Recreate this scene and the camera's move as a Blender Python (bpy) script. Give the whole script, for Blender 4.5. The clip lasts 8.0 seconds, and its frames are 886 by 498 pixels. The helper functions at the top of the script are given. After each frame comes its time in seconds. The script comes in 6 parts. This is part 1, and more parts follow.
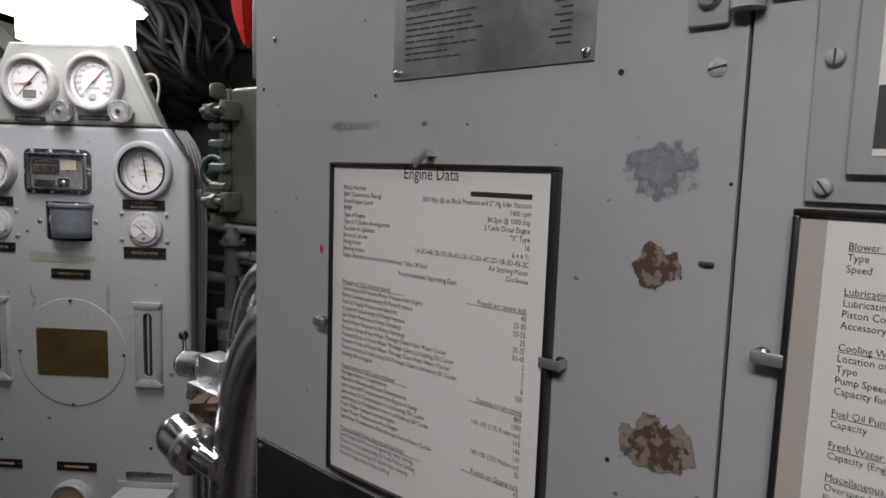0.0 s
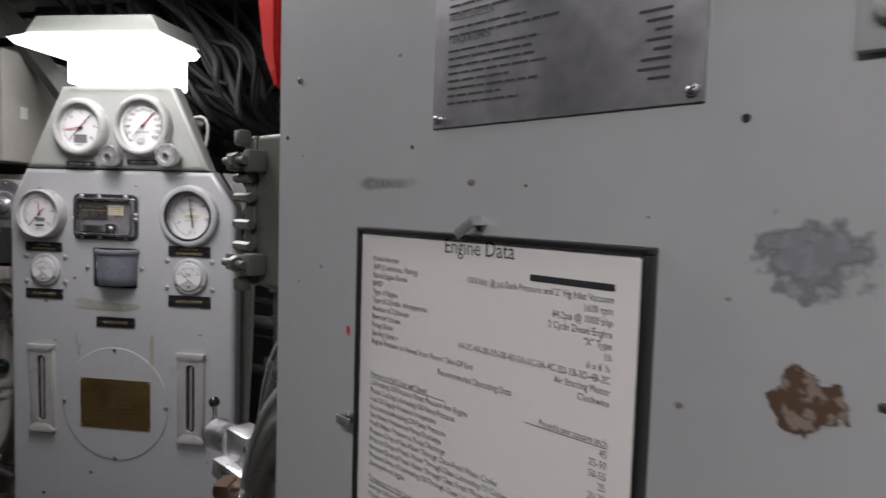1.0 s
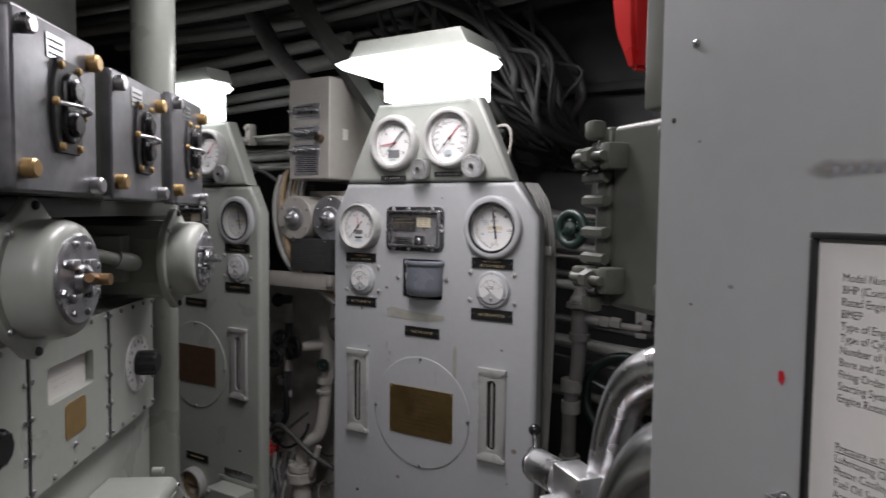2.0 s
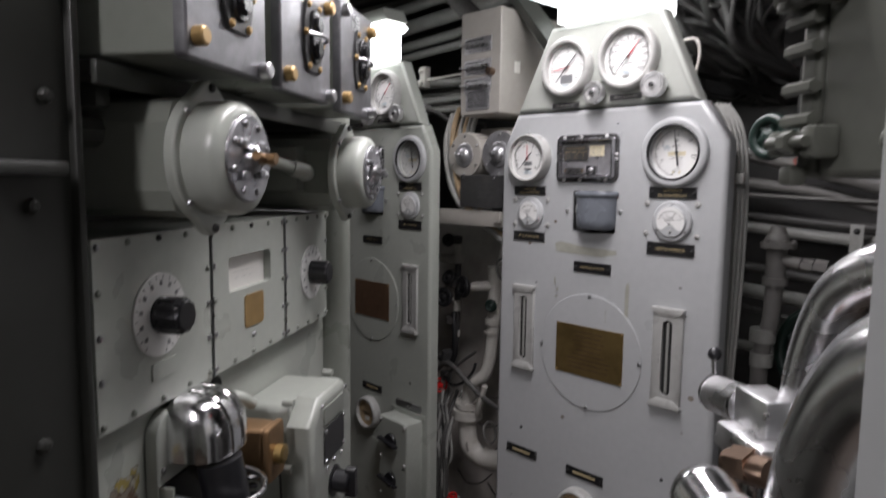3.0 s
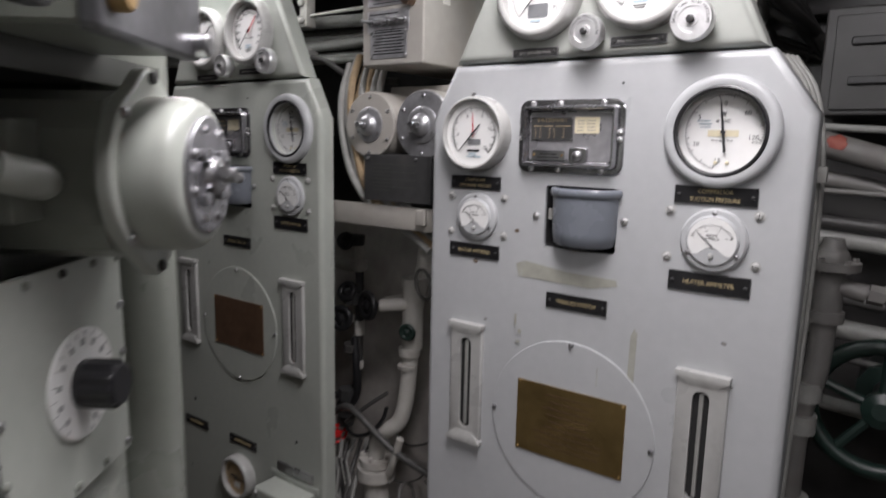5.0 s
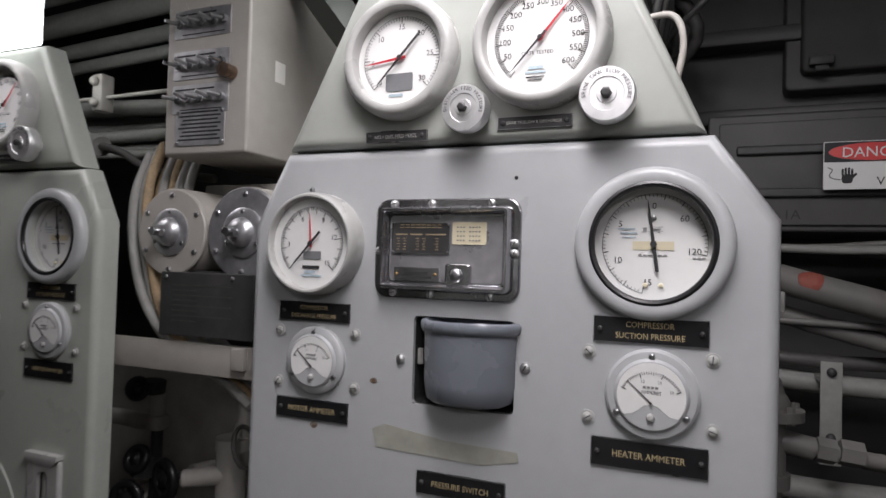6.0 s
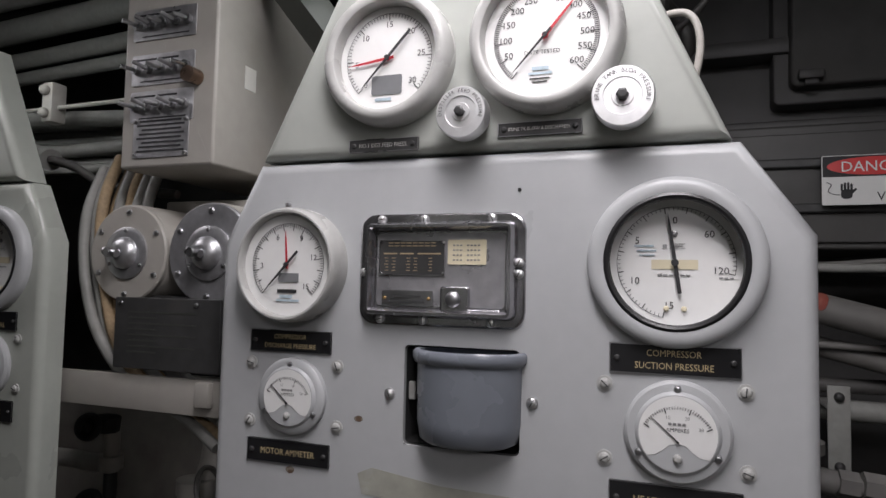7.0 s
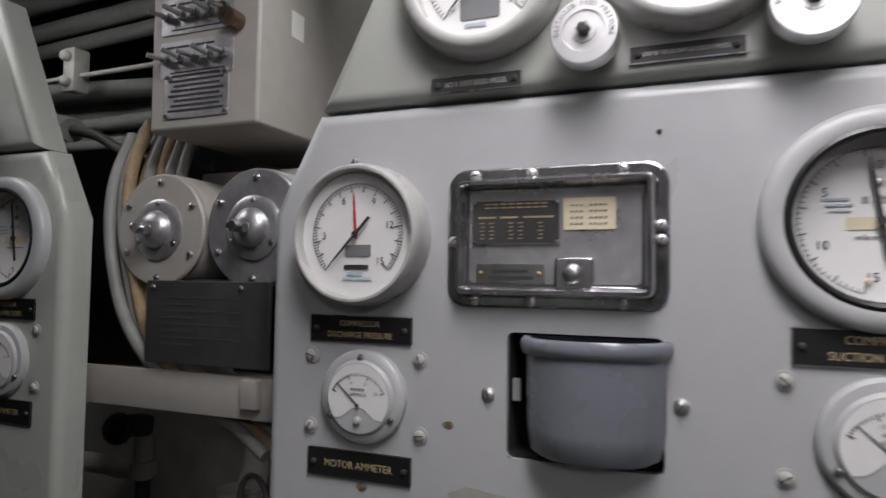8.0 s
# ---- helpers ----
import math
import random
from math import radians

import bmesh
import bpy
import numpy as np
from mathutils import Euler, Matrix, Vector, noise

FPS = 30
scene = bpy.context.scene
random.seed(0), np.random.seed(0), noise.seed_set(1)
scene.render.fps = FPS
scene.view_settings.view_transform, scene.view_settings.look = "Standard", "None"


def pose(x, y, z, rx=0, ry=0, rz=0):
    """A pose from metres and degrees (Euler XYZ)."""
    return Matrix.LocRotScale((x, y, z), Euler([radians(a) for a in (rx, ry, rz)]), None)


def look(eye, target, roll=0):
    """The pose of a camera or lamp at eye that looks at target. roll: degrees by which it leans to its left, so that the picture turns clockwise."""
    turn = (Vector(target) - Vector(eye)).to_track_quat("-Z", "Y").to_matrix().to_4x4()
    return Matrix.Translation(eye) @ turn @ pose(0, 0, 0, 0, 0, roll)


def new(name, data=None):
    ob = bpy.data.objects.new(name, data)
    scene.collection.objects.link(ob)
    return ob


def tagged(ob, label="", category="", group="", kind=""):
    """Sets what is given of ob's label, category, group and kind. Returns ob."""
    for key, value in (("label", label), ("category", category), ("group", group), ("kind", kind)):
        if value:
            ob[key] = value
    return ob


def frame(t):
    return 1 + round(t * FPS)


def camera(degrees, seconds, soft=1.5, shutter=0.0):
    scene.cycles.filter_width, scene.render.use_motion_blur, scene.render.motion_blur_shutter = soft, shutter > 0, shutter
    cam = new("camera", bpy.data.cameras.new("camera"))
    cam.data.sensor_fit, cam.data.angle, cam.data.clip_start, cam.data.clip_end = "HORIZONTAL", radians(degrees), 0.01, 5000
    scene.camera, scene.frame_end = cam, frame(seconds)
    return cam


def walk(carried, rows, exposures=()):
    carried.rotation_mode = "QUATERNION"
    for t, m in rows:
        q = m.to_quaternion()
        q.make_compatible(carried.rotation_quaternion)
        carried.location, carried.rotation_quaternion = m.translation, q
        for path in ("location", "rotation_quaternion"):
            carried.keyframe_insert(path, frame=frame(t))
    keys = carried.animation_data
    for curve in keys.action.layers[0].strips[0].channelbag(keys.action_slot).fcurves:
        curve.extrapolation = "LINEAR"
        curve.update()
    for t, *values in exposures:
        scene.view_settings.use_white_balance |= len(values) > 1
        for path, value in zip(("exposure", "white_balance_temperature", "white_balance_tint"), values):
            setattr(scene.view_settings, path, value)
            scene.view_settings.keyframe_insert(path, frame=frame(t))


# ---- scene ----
cam = camera(68.7, 8.0, shutter=0.3)
PATH = [
    (0.0, (0.043, 0.063, 1.5), (-0.033, 2.048, 1.272), 1.9),
    (0.5, (0.054, 0.127, 1.518), (-0.067, 2.111, 1.299), 2.0),
    (1.0, (0.045, 0.196, 1.529), (-0.23, 2.172, 1.392), 1.7),
    (1.5, (-0.038, 0.243, 1.525), (-0.719, 2.119, 1.385), 1.3),
    (1.7, (-0.08, 0.259, 1.524), (-0.912, 2.073, 1.385), 1.1),
    (2.8, (-0.094, 0.334, 1.452), (-1.477, 1.774, 1.332), 0.6),
    (3.0, (-0.098, 0.331, 1.425), (-1.536, 1.705, 1.214), 0.7),
    (3.5, (-0.163, 0.35, 1.387), (-1.65, 1.618, 0.963), 0.4),
    (4.0, (-0.338, 0.421, 1.383), (-1.793, 1.711, 0.914), 0.4),
    (4.5, (-0.458, 0.512, 1.422), (-1.711, 2.003, 0.968), 0.7),
    (5.0, (-0.522, 0.695, 1.466), (-1.678, 2.294, 1.14), 1.2),
    (5.2, (-0.539, 0.766, 1.479), (-1.652, 2.409, 1.225), 1.3),
    (6.3, (-0.709, 0.974, 1.457), (-1.417, 2.842, 1.545), 1.4),
    (6.5, (-0.719, 0.984, 1.462), (-1.421, 2.855, 1.549), 1.3),
    (7.0, (-0.723, 1.001, 1.462), (-1.407, 2.877, 1.576), 1.2),
    (7.5, (-0.747, 1.035, 1.455), (-1.422, 2.914, 1.568), 0.8),
    (8.0, (-0.829, 1.098, 1.444), (-1.578, 2.95, 1.541), 0.8),
]
walk(cam, [(t, look(eye, target, roll)) for t, eye, target, roll in PATH], [(0.0, -0.6), (1.0, -0.62), (1.5, -0.62), (2.8, -0.25), (3.5, 0.0), (5.0, 0.0), (6.3, -0.55), (8.0, -0.62)])
FLOOR, CEILING = 0.2, 2.2

# ---- world and lamps ----
world = bpy.data.worlds.new("world")
scene.world = world
world.use_nodes = True
world.node_tree.nodes["Background"].inputs[0].default_value = (0.5, 0.55, 0.6, 1)
world.node_tree.nodes["Background"].inputs[1].default_value = 0.02


def area_lamp(name, x, y, z, sx, sy, power, colour, rx=0, ry=0, rz=0):
    data = bpy.data.lights.new(name, "AREA")
    data.shape, data.size, data.size_y, data.energy, data.color = "RECTANGLE", sx, sy, power, colour
    ob = new(name, data)
    ob.matrix_world = pose(x, y, z, rx, ry, rz)
    return ob


COOL = (1.0, 0.94, 0.985)
area_lamp("aisle_light", -0.19, -0.27, 2.09, 0.2, 0.8, 24.0, COOL, 0, 0, 50)
area_lamp("aisle_light", -0.70, 1.06, 2.09, 0.2, 0.6, 11.0, COOL, 0, 0, 35)
area_lamp("panel_light", -0.93, 1.42, 1.86, 0.38, 0.08, 1.7, COOL, -20, 0, 0)
area_lamp("panel_light", -1.77, 1.46, 1.86, 0.38, 0.08, 1.7, COOL, -20, 0, 0)


# ---- materials ----
def material(name, colour, rough=0.5, metal=0.0, grain=40.0, vary=0.12, bump=0.04, stain=0.0, stain_colour=(0.1, 0.08, 0.06), stain_scale=6.0, scratch=0.0, coat=0.0):
    m = bpy.data.materials.new(name)
    m.use_nodes = True
    nt = m.node_tree
    b = nt.nodes["Principled BSDF"]
    b.inputs["Roughness"].default_value, b.inputs["Metallic"].default_value = rough, metal
    b.inputs["Coat Weight"].default_value = coat
    tc = nt.nodes.new("ShaderNodeTexCoord")
    fine, broad = nt.nodes.new("ShaderNodeTexNoise"), nt.nodes.new("ShaderNodeTexNoise")
    fine.inputs["Scale"].default_value, fine.inputs["Detail"].default_value = grain, 6
    broad.inputs["Scale"].default_value, broad.inputs["Detail"].default_value = stain_scale, 5
    nt.links.new(tc.outputs["Object"], fine.inputs["Vector"])
    nt.links.new(tc.outputs["Object"], broad.inputs["Vector"])
    ramp = nt.nodes.new("ShaderNodeMapRange")
    ramp.inputs["From Min"].default_value, ramp.inputs["From Max"].default_value = 0.3, 0.7
    ramp.inputs["To Min"].default_value, ramp.inputs["To Max"].default_value = 1 - vary, 1 + vary
    mixn = nt.nodes.new("ShaderNodeMath")
    mixn.operation = "ADD"
    half = nt.nodes.new("ShaderNodeMath")
    half.operation, half.inputs[1].default_value = "MULTIPLY", 0.5
    nt.links.new(fine.outputs["Fac"], mixn.inputs[0])
    nt.links.new(broad.outputs["Fac"], mixn.inputs[1])
    nt.links.new(mixn.outputs[0], half.inputs[0])
    nt.links.new(half.outputs[0], ramp.inputs["Value"])
    tint = nt.nodes.new("ShaderNodeVectorMath")
    tint.operation = "SCALE"
    tint.inputs[0].default_value = colour
    nt.links.new(ramp.outputs[0], tint.inputs["Scale"])
    out = tint.outputs[0]
    if stain:
        edge = nt.nodes.new("ShaderNodeMapRange")
        edge.inputs["From Min"].default_value, edge.inputs["From Max"].default_value = 0.56, 0.72
        edge.inputs["To Max"].default_value = stain
        nt.links.new(broad.outputs["Fac"], edge.inputs["Value"])
        mx = nt.nodes.new("ShaderNodeMix")
        mx.data_type = "RGBA"
        nt.links.new(edge.outputs[0], mx.inputs["Factor"])
        nt.links.new(out, mx.inputs["A"])
        mx.inputs["B"].default_value = (*stain_colour, 1)
        out = mx.outputs["Result"]
    nt.links.new(out, b.inputs["Base Color"])
    rr = nt.nodes.new("ShaderNodeMapRange")
    rr.inputs["From Min"].default_value, rr.inputs["From Max"].default_value = 0.3, 0.7
    rr.inputs["To Min"].default_value, rr.inputs["To Max"].default_value = max(0.03, rough - 0.1), min(1, rough + 0.12)
    nt.links.new(broad.outputs["Fac"], rr.inputs["Value"])
    nt.links.new(rr.outputs[0], b.inputs["Roughness"])
    if bump:
        bp = nt.nodes.new("ShaderNodeBump")
        bp.inputs["Strength"].default_value, bp.inputs["Distance"].default_value = bump, 0.002
        nt.links.new(fine.outputs["Fac"], bp.inputs["Height"])
        nt.links.new(bp.outputs[0], b.inputs["Normal"])
    return m


def chip_material(name, core, edge_colour, size, stretch=(1, 1, 1), seed=0.0, hard=0.05, core_amount=0.5):
    """Flaked paint: an uneven patch of bare colours that breaks up towards its rim and shows the paint beneath."""
    m = bpy.data.materials.new(name)
    m.use_nodes = True
    nt = m.node_tree
    b, out = nt.nodes["Principled BSDF"], nt.nodes["Material Output"]
    b.inputs["Roughness"].default_value = 0.7
    tc, mp = nt.nodes.new("ShaderNodeTexCoord"), nt.nodes.new("ShaderNodeMapping")
    mp.inputs["Scale"].default_value, mp.inputs["Location"].default_value = stretch, (seed, seed * 2, seed * 3)
    nt.links.new(tc.outputs["Object"], mp.inputs["Vector"])
    ns, n2 = nt.nodes.new("ShaderNodeTexNoise"), nt.nodes.new("ShaderNodeTexNoise")
    ns.inputs["Scale"].default_value, ns.inputs["Detail"].default_value = size, 8
    n2.inputs["Scale"].default_value, n2.inputs["Detail"].default_value = size * 1.7, 6
    nt.links.new(mp.outputs[0], ns.inputs["Vector"])
    nt.links.new(mp.outputs[0], n2.inputs["Vector"])
    sub = nt.nodes.new("ShaderNodeVectorMath")
    sub.operation, sub.inputs[1].default_value = "SUBTRACT", (0.5, 0.5, 0.5)
    nt.links.new(tc.outputs["Generated"], sub.inputs[0])
    flat = nt.nodes.new("ShaderNodeVectorMath")
    flat.operation, flat.inputs[1].default_value = "MULTIPLY", (1, 0, 1)
    nt.links.new(sub.outputs[0], flat.inputs[0])
    ln = nt.nodes.new("ShaderNodeVectorMath")
    ln.operation = "LENGTH"
    nt.links.new(flat.outputs[0], ln.inputs[0])
    sc = nt.nodes.new("ShaderNodeMath")
    sc.operation, sc.inputs[1].default_value = "MULTIPLY", 1.1
    nt.links.new(ln.outputs["Value"], sc.inputs[0])
    df = nt.nodes.new("ShaderNodeMath")
    df.operation = "SUBTRACT"
    nt.links.new(ns.outputs["Fac"], df.inputs[0])
    nt.links.new(sc.outputs[0], df.inputs[1])
    st = nt.nodes.new("ShaderNodeMapRange")
    st.inputs["From Min"].default_value, st.inputs["From Max"].default_value = 0.06, 0.06 + hard
    nt.links.new(df.outputs[0], st.inputs["Value"])
    cr = nt.nodes.new("ShaderNodeMapRange")
    cr.inputs["From Min"].default_value, cr.inputs["From Max"].default_value = core_amount, core_amount + 0.06
    nt.links.new(n2.outputs["Fac"], cr.inputs["Value"])
    mx = nt.nodes.new("ShaderNodeMix")
    mx.data_type = "RGBA"
    nt.links.new(cr.outputs[0], mx.inputs["Factor"])
    mx.inputs["A"].default_value, mx.inputs["B"].default_value = (*core, 1), (*edge_colour, 1)
    nt.links.new(mx.outputs["Result"], b.inputs["Base Color"])
    tr, ms = nt.nodes.new("ShaderNodeBsdfTransparent"), nt.nodes.new("ShaderNodeMixShader")
    nt.links.new(st.outputs[0], ms.inputs[0])
    nt.links.new(tr.outputs[0], ms.inputs[1])
    nt.links.new(b.outputs[0], ms.inputs[2])
    nt.links.new(ms.outputs[0], out.inputs["Surface"])
    return m


def glowing(name, colour, strength):
    m = bpy.data.materials.new(name)
    m.use_nodes = True
    b = m.node_tree.nodes["Principled BSDF"]
    b.inputs["Base Color"].default_value = (0.8, 0.8, 0.8, 1)
    b.inputs["Emission Color"].default_value, b.inputs["Emission Strength"].default_value = (*colour, 1), strength
    return m


GREY = material("grey_paint", (0.40, 0.409, 0.414), 0.36, 0, 60, 0.05, 0.03, 0.10, (0.25, 0.25, 0.25), 5)
GREY_GREEN = material("grey_green_paint", (0.36, 0.375, 0.345), 0.36, 0, 60, 0.06, 0.04, 0.15, (0.22, 0.22, 0.20), 6)
CAB_GREY = material("cabinet_grey_paint", (0.358, 0.368, 0.364), 0.42, 0, 45, 0.05, 0.05, 0.14, (0.24, 0.235, 0.23), 5)
GREEN = material("sage_green_paint", (0.215, 0.228, 0.20), 0.34, 0, 70, 0.06, 0.05, 0.2, (0.15, 0.15, 0.13), 7)
GREEN_LIGHT = material("pale_green_paint", (0.38, 0.40, 0.362), 0.34, 0, 70, 0.06, 0.05, 0.15, (0.22, 0.22, 0.19), 7)
INTERCOM = material("worn_pale_green_casting", (0.30, 0.315, 0.285), 0.36, 0, 70, 0.08, 0.06, 0.35, (0.2, 0.2, 0.175), 12)
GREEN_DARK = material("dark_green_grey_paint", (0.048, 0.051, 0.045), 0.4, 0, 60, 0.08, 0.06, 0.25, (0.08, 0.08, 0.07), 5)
OLIVE = material("olive_paint", (0.108, 0.113, 0.096), 0.38, 0, 70, 0.1, 0.08, 0.3, (0.085, 0.08, 0.07), 9)
BEIGE = material("beige_paint", (0.345, 0.328, 0.298), 0.42, 0, 50, 0.07, 0.05, 0.25, (0.3, 0.26, 0.2), 8)
BEZEL = material("worn_bezel_paint", (0.39, 0.39, 0.375), 0.32, 0, 60, 0.08, 0.05, 0.45, (0.2, 0.19, 0.17), 22)
WHITE = material("white_dial_enamel", (0.70, 0.70, 0.685), 0.5, 0, 120, 0.03, 0.0, 0.08, (0.6, 0.56, 0.46), 20)
TAN = material("aged_tan_dial", (0.50, 0.37, 0.22), 0.55, 0, 80, 0.12, 0.0, 0.4, (0.3, 0.2, 0.1), 30)
PAPER = material("printed_sheet", (0.70, 0.69, 0.65), 0.5, 0, 150, 0.02, 0.0, 0.05, (0.6, 0.58, 0.52), 4)
MOUNT = material("beige_mount_board", (0.42, 0.39, 0.34), 0.6, 0, 90, 0.04, 0.0)
COVER = material("scuffed_pressed_steel", (0.40, 0.395, 0.41), 0.20, 0.95, 90, 0.22, 0.1, 0.6, (0.16, 0.155, 0.165), 24)
# less metallic copy of COVER, reflected light put into its colour
COVER_LIT = material("lit_pressed_steel", (0.40, 0.395, 0.41), 0.32, 0.65, 70, 0.25, 0.12, 0.6, (0.22, 0.215, 0.225), 20)
COPPERY = material("coppery_brass", (0.25, 0.155, 0.08), 0.4, 0.7, 60, 0.2, 0.05, 0.4, (0.18, 0.11, 0.06), 25)
BLACK = material("black_enamel", (0.012, 0.012, 0.013), 0.35, 0, 90, 0.2, 0.03)
BAKELITE = material("black_bakelite", (0.012, 0.012, 0.014), 0.3, 0, 70, 0.25, 0.04)
# near-black that puts the shade of holes, slots and gaps into colour
BLACK_VOID = material("dark_opening_shade", (0.012, 0.012, 0.012), 0.8, 0, 40, 0.2, 0.05)
INK = material("black_ink", (0.02, 0.02, 0.022), 0.6, 0, 50, 0.1, 0.0)
FADED_INK = material("faded_ink", (0.22, 0.22, 0.22), 0.6, 0, 60, 0.4, 0.0)
# darker copy of the dark green, with the locker's shade in the colour
LOCKER_SHADED = material("shaded_locker_paint", (0.020, 0.021, 0.018), 0.42, 0, 60, 0.1, 0.06, 0.3, (0.05, 0.05, 0.045), 5)
CAST = material("scuffed_cast_metal", (0.42, 0.42, 0.44), 0.3, 0.9, 60, 0.3, 0.2, 0.6, (0.2, 0.2, 0.2), 40)
GOLD_INK = material("gilt_engraving", (0.55, 0.45, 0.26), 0.5, 0.2, 50, 0.2, 0.0)
GREY_INK = material("pale_engraving", (0.55, 0.55, 0.52), 0.5, 0, 50, 0.2, 0.0)
RED_INK = material("red_needle_paint", (0.45, 0.02, 0.03), 0.4, 0, 50, 0.1, 0.0)
BLUE_INK = material("blue_stamp_ink", (0.36, 0.44, 0.49), 0.6, 0, 300, 0.3, 0.0)
RED = material("red_enamel", (0.55, 0.02, 0.02), 0.25, 0, 60, 0.1, 0.03)
STEEL = material("brushed_steel", (0.42, 0.42, 0.43), 0.32, 1, 90, 0.15, 0.03, 0.4, (0.22, 0.21, 0.21), 18)
# paled and less metallic: bright reflections are put into the base colour
DULL = material("dull_lit_aluminium", (0.50, 0.50, 0.515), 0.36, 0.8, 90, 0.25, 0.06, 0.75, (0.13, 0.127, 0.13), 16)
ALUMINIUM = material("turned_aluminium", (0.74, 0.74, 0.74), 0.42, 1, 140, 0.1, 0.03)
CHROME = material("polished_chrome", (0.74, 0.74, 0.75), 0.16, 1, 60, 0.08, 0.02, 0.25, (0.45, 0.45, 0.45), 25)
PIPE_STEEL = material("polished_steel_tube", (0.66, 0.66, 0.67), 0.22, 1, 90, 0.06, 0.03, 0.1, (0.6, 0.6, 0.6), 9)
COPPER = material("aged_copper", (0.25, 0.175, 0.13), 0.34, 1, 60, 0.2, 0.05, 0.4, (0.2, 0.1, 0.06), 25)
BRASS = material("tarnished_brass", (0.30, 0.21, 0.085), 0.38, 0.85, 50, 0.2, 0.03, 0.5, (0.17, 0.115, 0.045), 14)
BRASS_BRIGHT = material("bright_brass", (0.42, 0.28, 0.12), 0.4, 0.6, 60, 0.15, 0.03, 0.3, (0.3, 0.2, 0.08), 20)
BRONZE = material("brown_plaque", (0.16, 0.095, 0.06), 0.42, 0.5, 60, 0.2, 0.04, 0.4, (0.1, 0.06, 0.04), 16)
CUP = material("blue_grey_enamel", (0.165, 0.18, 0.205), 0.28, 0, 50, 0.08, 0.03, 0.15, (0.25, 0.25, 0.26), 12)
DARK_STEEL = material("oily_dark_steel", (0.05, 0.05, 0.05), 0.5, 0.3, 50, 0.3, 0.1, 0.4, (0.09, 0.08, 0.07), 8)
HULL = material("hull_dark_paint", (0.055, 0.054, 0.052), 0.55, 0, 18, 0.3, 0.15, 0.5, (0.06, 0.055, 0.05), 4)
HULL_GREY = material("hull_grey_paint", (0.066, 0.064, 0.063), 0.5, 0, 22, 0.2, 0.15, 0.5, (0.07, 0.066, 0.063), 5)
RISER_PAINT = material("dirty_grey_pipe_paint", (0.15, 0.145, 0.137), 0.5, 0, 40, 0.15, 0.15, 0.6, (0.12, 0.11, 0.10), 14)
PLATE_GILT = material("dim_gilt_print", (0.36, 0.29, 0.18), 0.5, 0.2, 60, 0.3, 0.0)
LABEL_GREY = material("grey_dial_label", (0.16, 0.165, 0.17), 0.5, 0, 90, 0.1, 0.0)
FRONT_STEEL = material("dark_worn_front_plate", (0.16, 0.16, 0.17), 0.38, 0.6, 80, 0.25, 0.08, 0.6, (0.30, 0.30, 0.31), 16)
# heavy stain holds dirt patches and also shade, darkened into the lagging
LAGGING = material("painted_lagging", (0.36, 0.335, 0.31), 0.6, 0, 25, 0.2, 0.4, 0.75, (0.14, 0.12, 0.10), 5)
PIPE_PAINT = material("pale_pipe_paint", (0.50, 0.485, 0.45), 0.45, 0, 40, 0.1, 0.12, 0.5, (0.22, 0.19, 0.16), 12)
CABLE_GREY = material("grey_cable_paint", (0.26, 0.26, 0.245), 0.5, 0, 90, 0.15, 0.15, 0.35, (0.13, 0.12, 0.11), 14)
CABLE_DARK = material("dark_cable_jacket", (0.075, 0.073, 0.07), 0.5, 0, 90, 0.3, 0.15, 0.4, (0.07, 0.06, 0.055), 10)
ROPE = material("braided_tan_cable", (0.34, 0.25, 0.15), 0.7, 0, 220, 0.35, 0.5, 0.3, (0.2, 0.14, 0.08), 30)
DECK = material("worn_brown_deck", (0.09, 0.07, 0.055), 0.6, 0, 40, 0.3, 0.15, 0.5, (0.045, 0.035, 0.03), 6)
PRIMER = material("primer_patch", (0.19, 0.20, 0.215), 0.6, 0, 110, 0.2, 0.15, 0.4, (0.28, 0.28, 0.28), 50)
TAPE_STAIN = material("old_tape_residue", (0.32, 0.32, 0.275), 0.6, 0, 90, 0.15, 0.05, 0.5, (0.40, 0.41, 0.42), 35)
CREAM = material("cream_tag", (0.62, 0.56, 0.40), 0.6, 0, 90, 0.08, 0.0)
WHEEL_GREEN = material("dark_green_wheel", (0.012, 0.026, 0.021), 0.35, 0, 60, 0.2, 0.05)
CHIP_RUST = chip_material("flaked_rust", (0.075, 0.042, 0.022), (0.20, 0.165, 0.13), 70, (1, 1, 1), 1.0, 0.03)
CHIP_FAINT = chip_material("scraped_paint", (0.21, 0.185, 0.15), (0.11, 0.07, 0.045), 60, (1, 1, 1), 4.0, 0.05, 0.52)
CHIP_PRIMER = chip_material("brushed_primer", (0.17, 0.18, 0.195), (0.21, 0.22, 0.235), 90, (1.1, 1, 0.9), 7.0, 0.20)
CHIP_YELLOW = chip_material("flaked_ochre_paint", (0.30, 0.24, 0.07), (0.33, 0.32, 0.27), 60, (1, 1, 1), 9.0, 0.04, 0.48)
GRIME = chip_material("smeared_grime", (0.22, 0.21, 0.19), (0.26, 0.25, 0.24), 30, (1, 1, 1), 12.0, 0.5)
LENS = glowing("lit_diffuser", (0.97, 0.985, 1.0), 5.0)
SOFT_CHROME = material("worn_satin_chrome", (0.82, 0.82, 0.83), 0.33, 1, 80, 0.08, 0.03, 0.2, (0.5, 0.5, 0.5), 20)


# ---- builders ----
BASE = {}
PRINTED = ("small_print", "maker_mark", "stamp", "worn_scale", "faded_print", "worn_lettering", "scale")


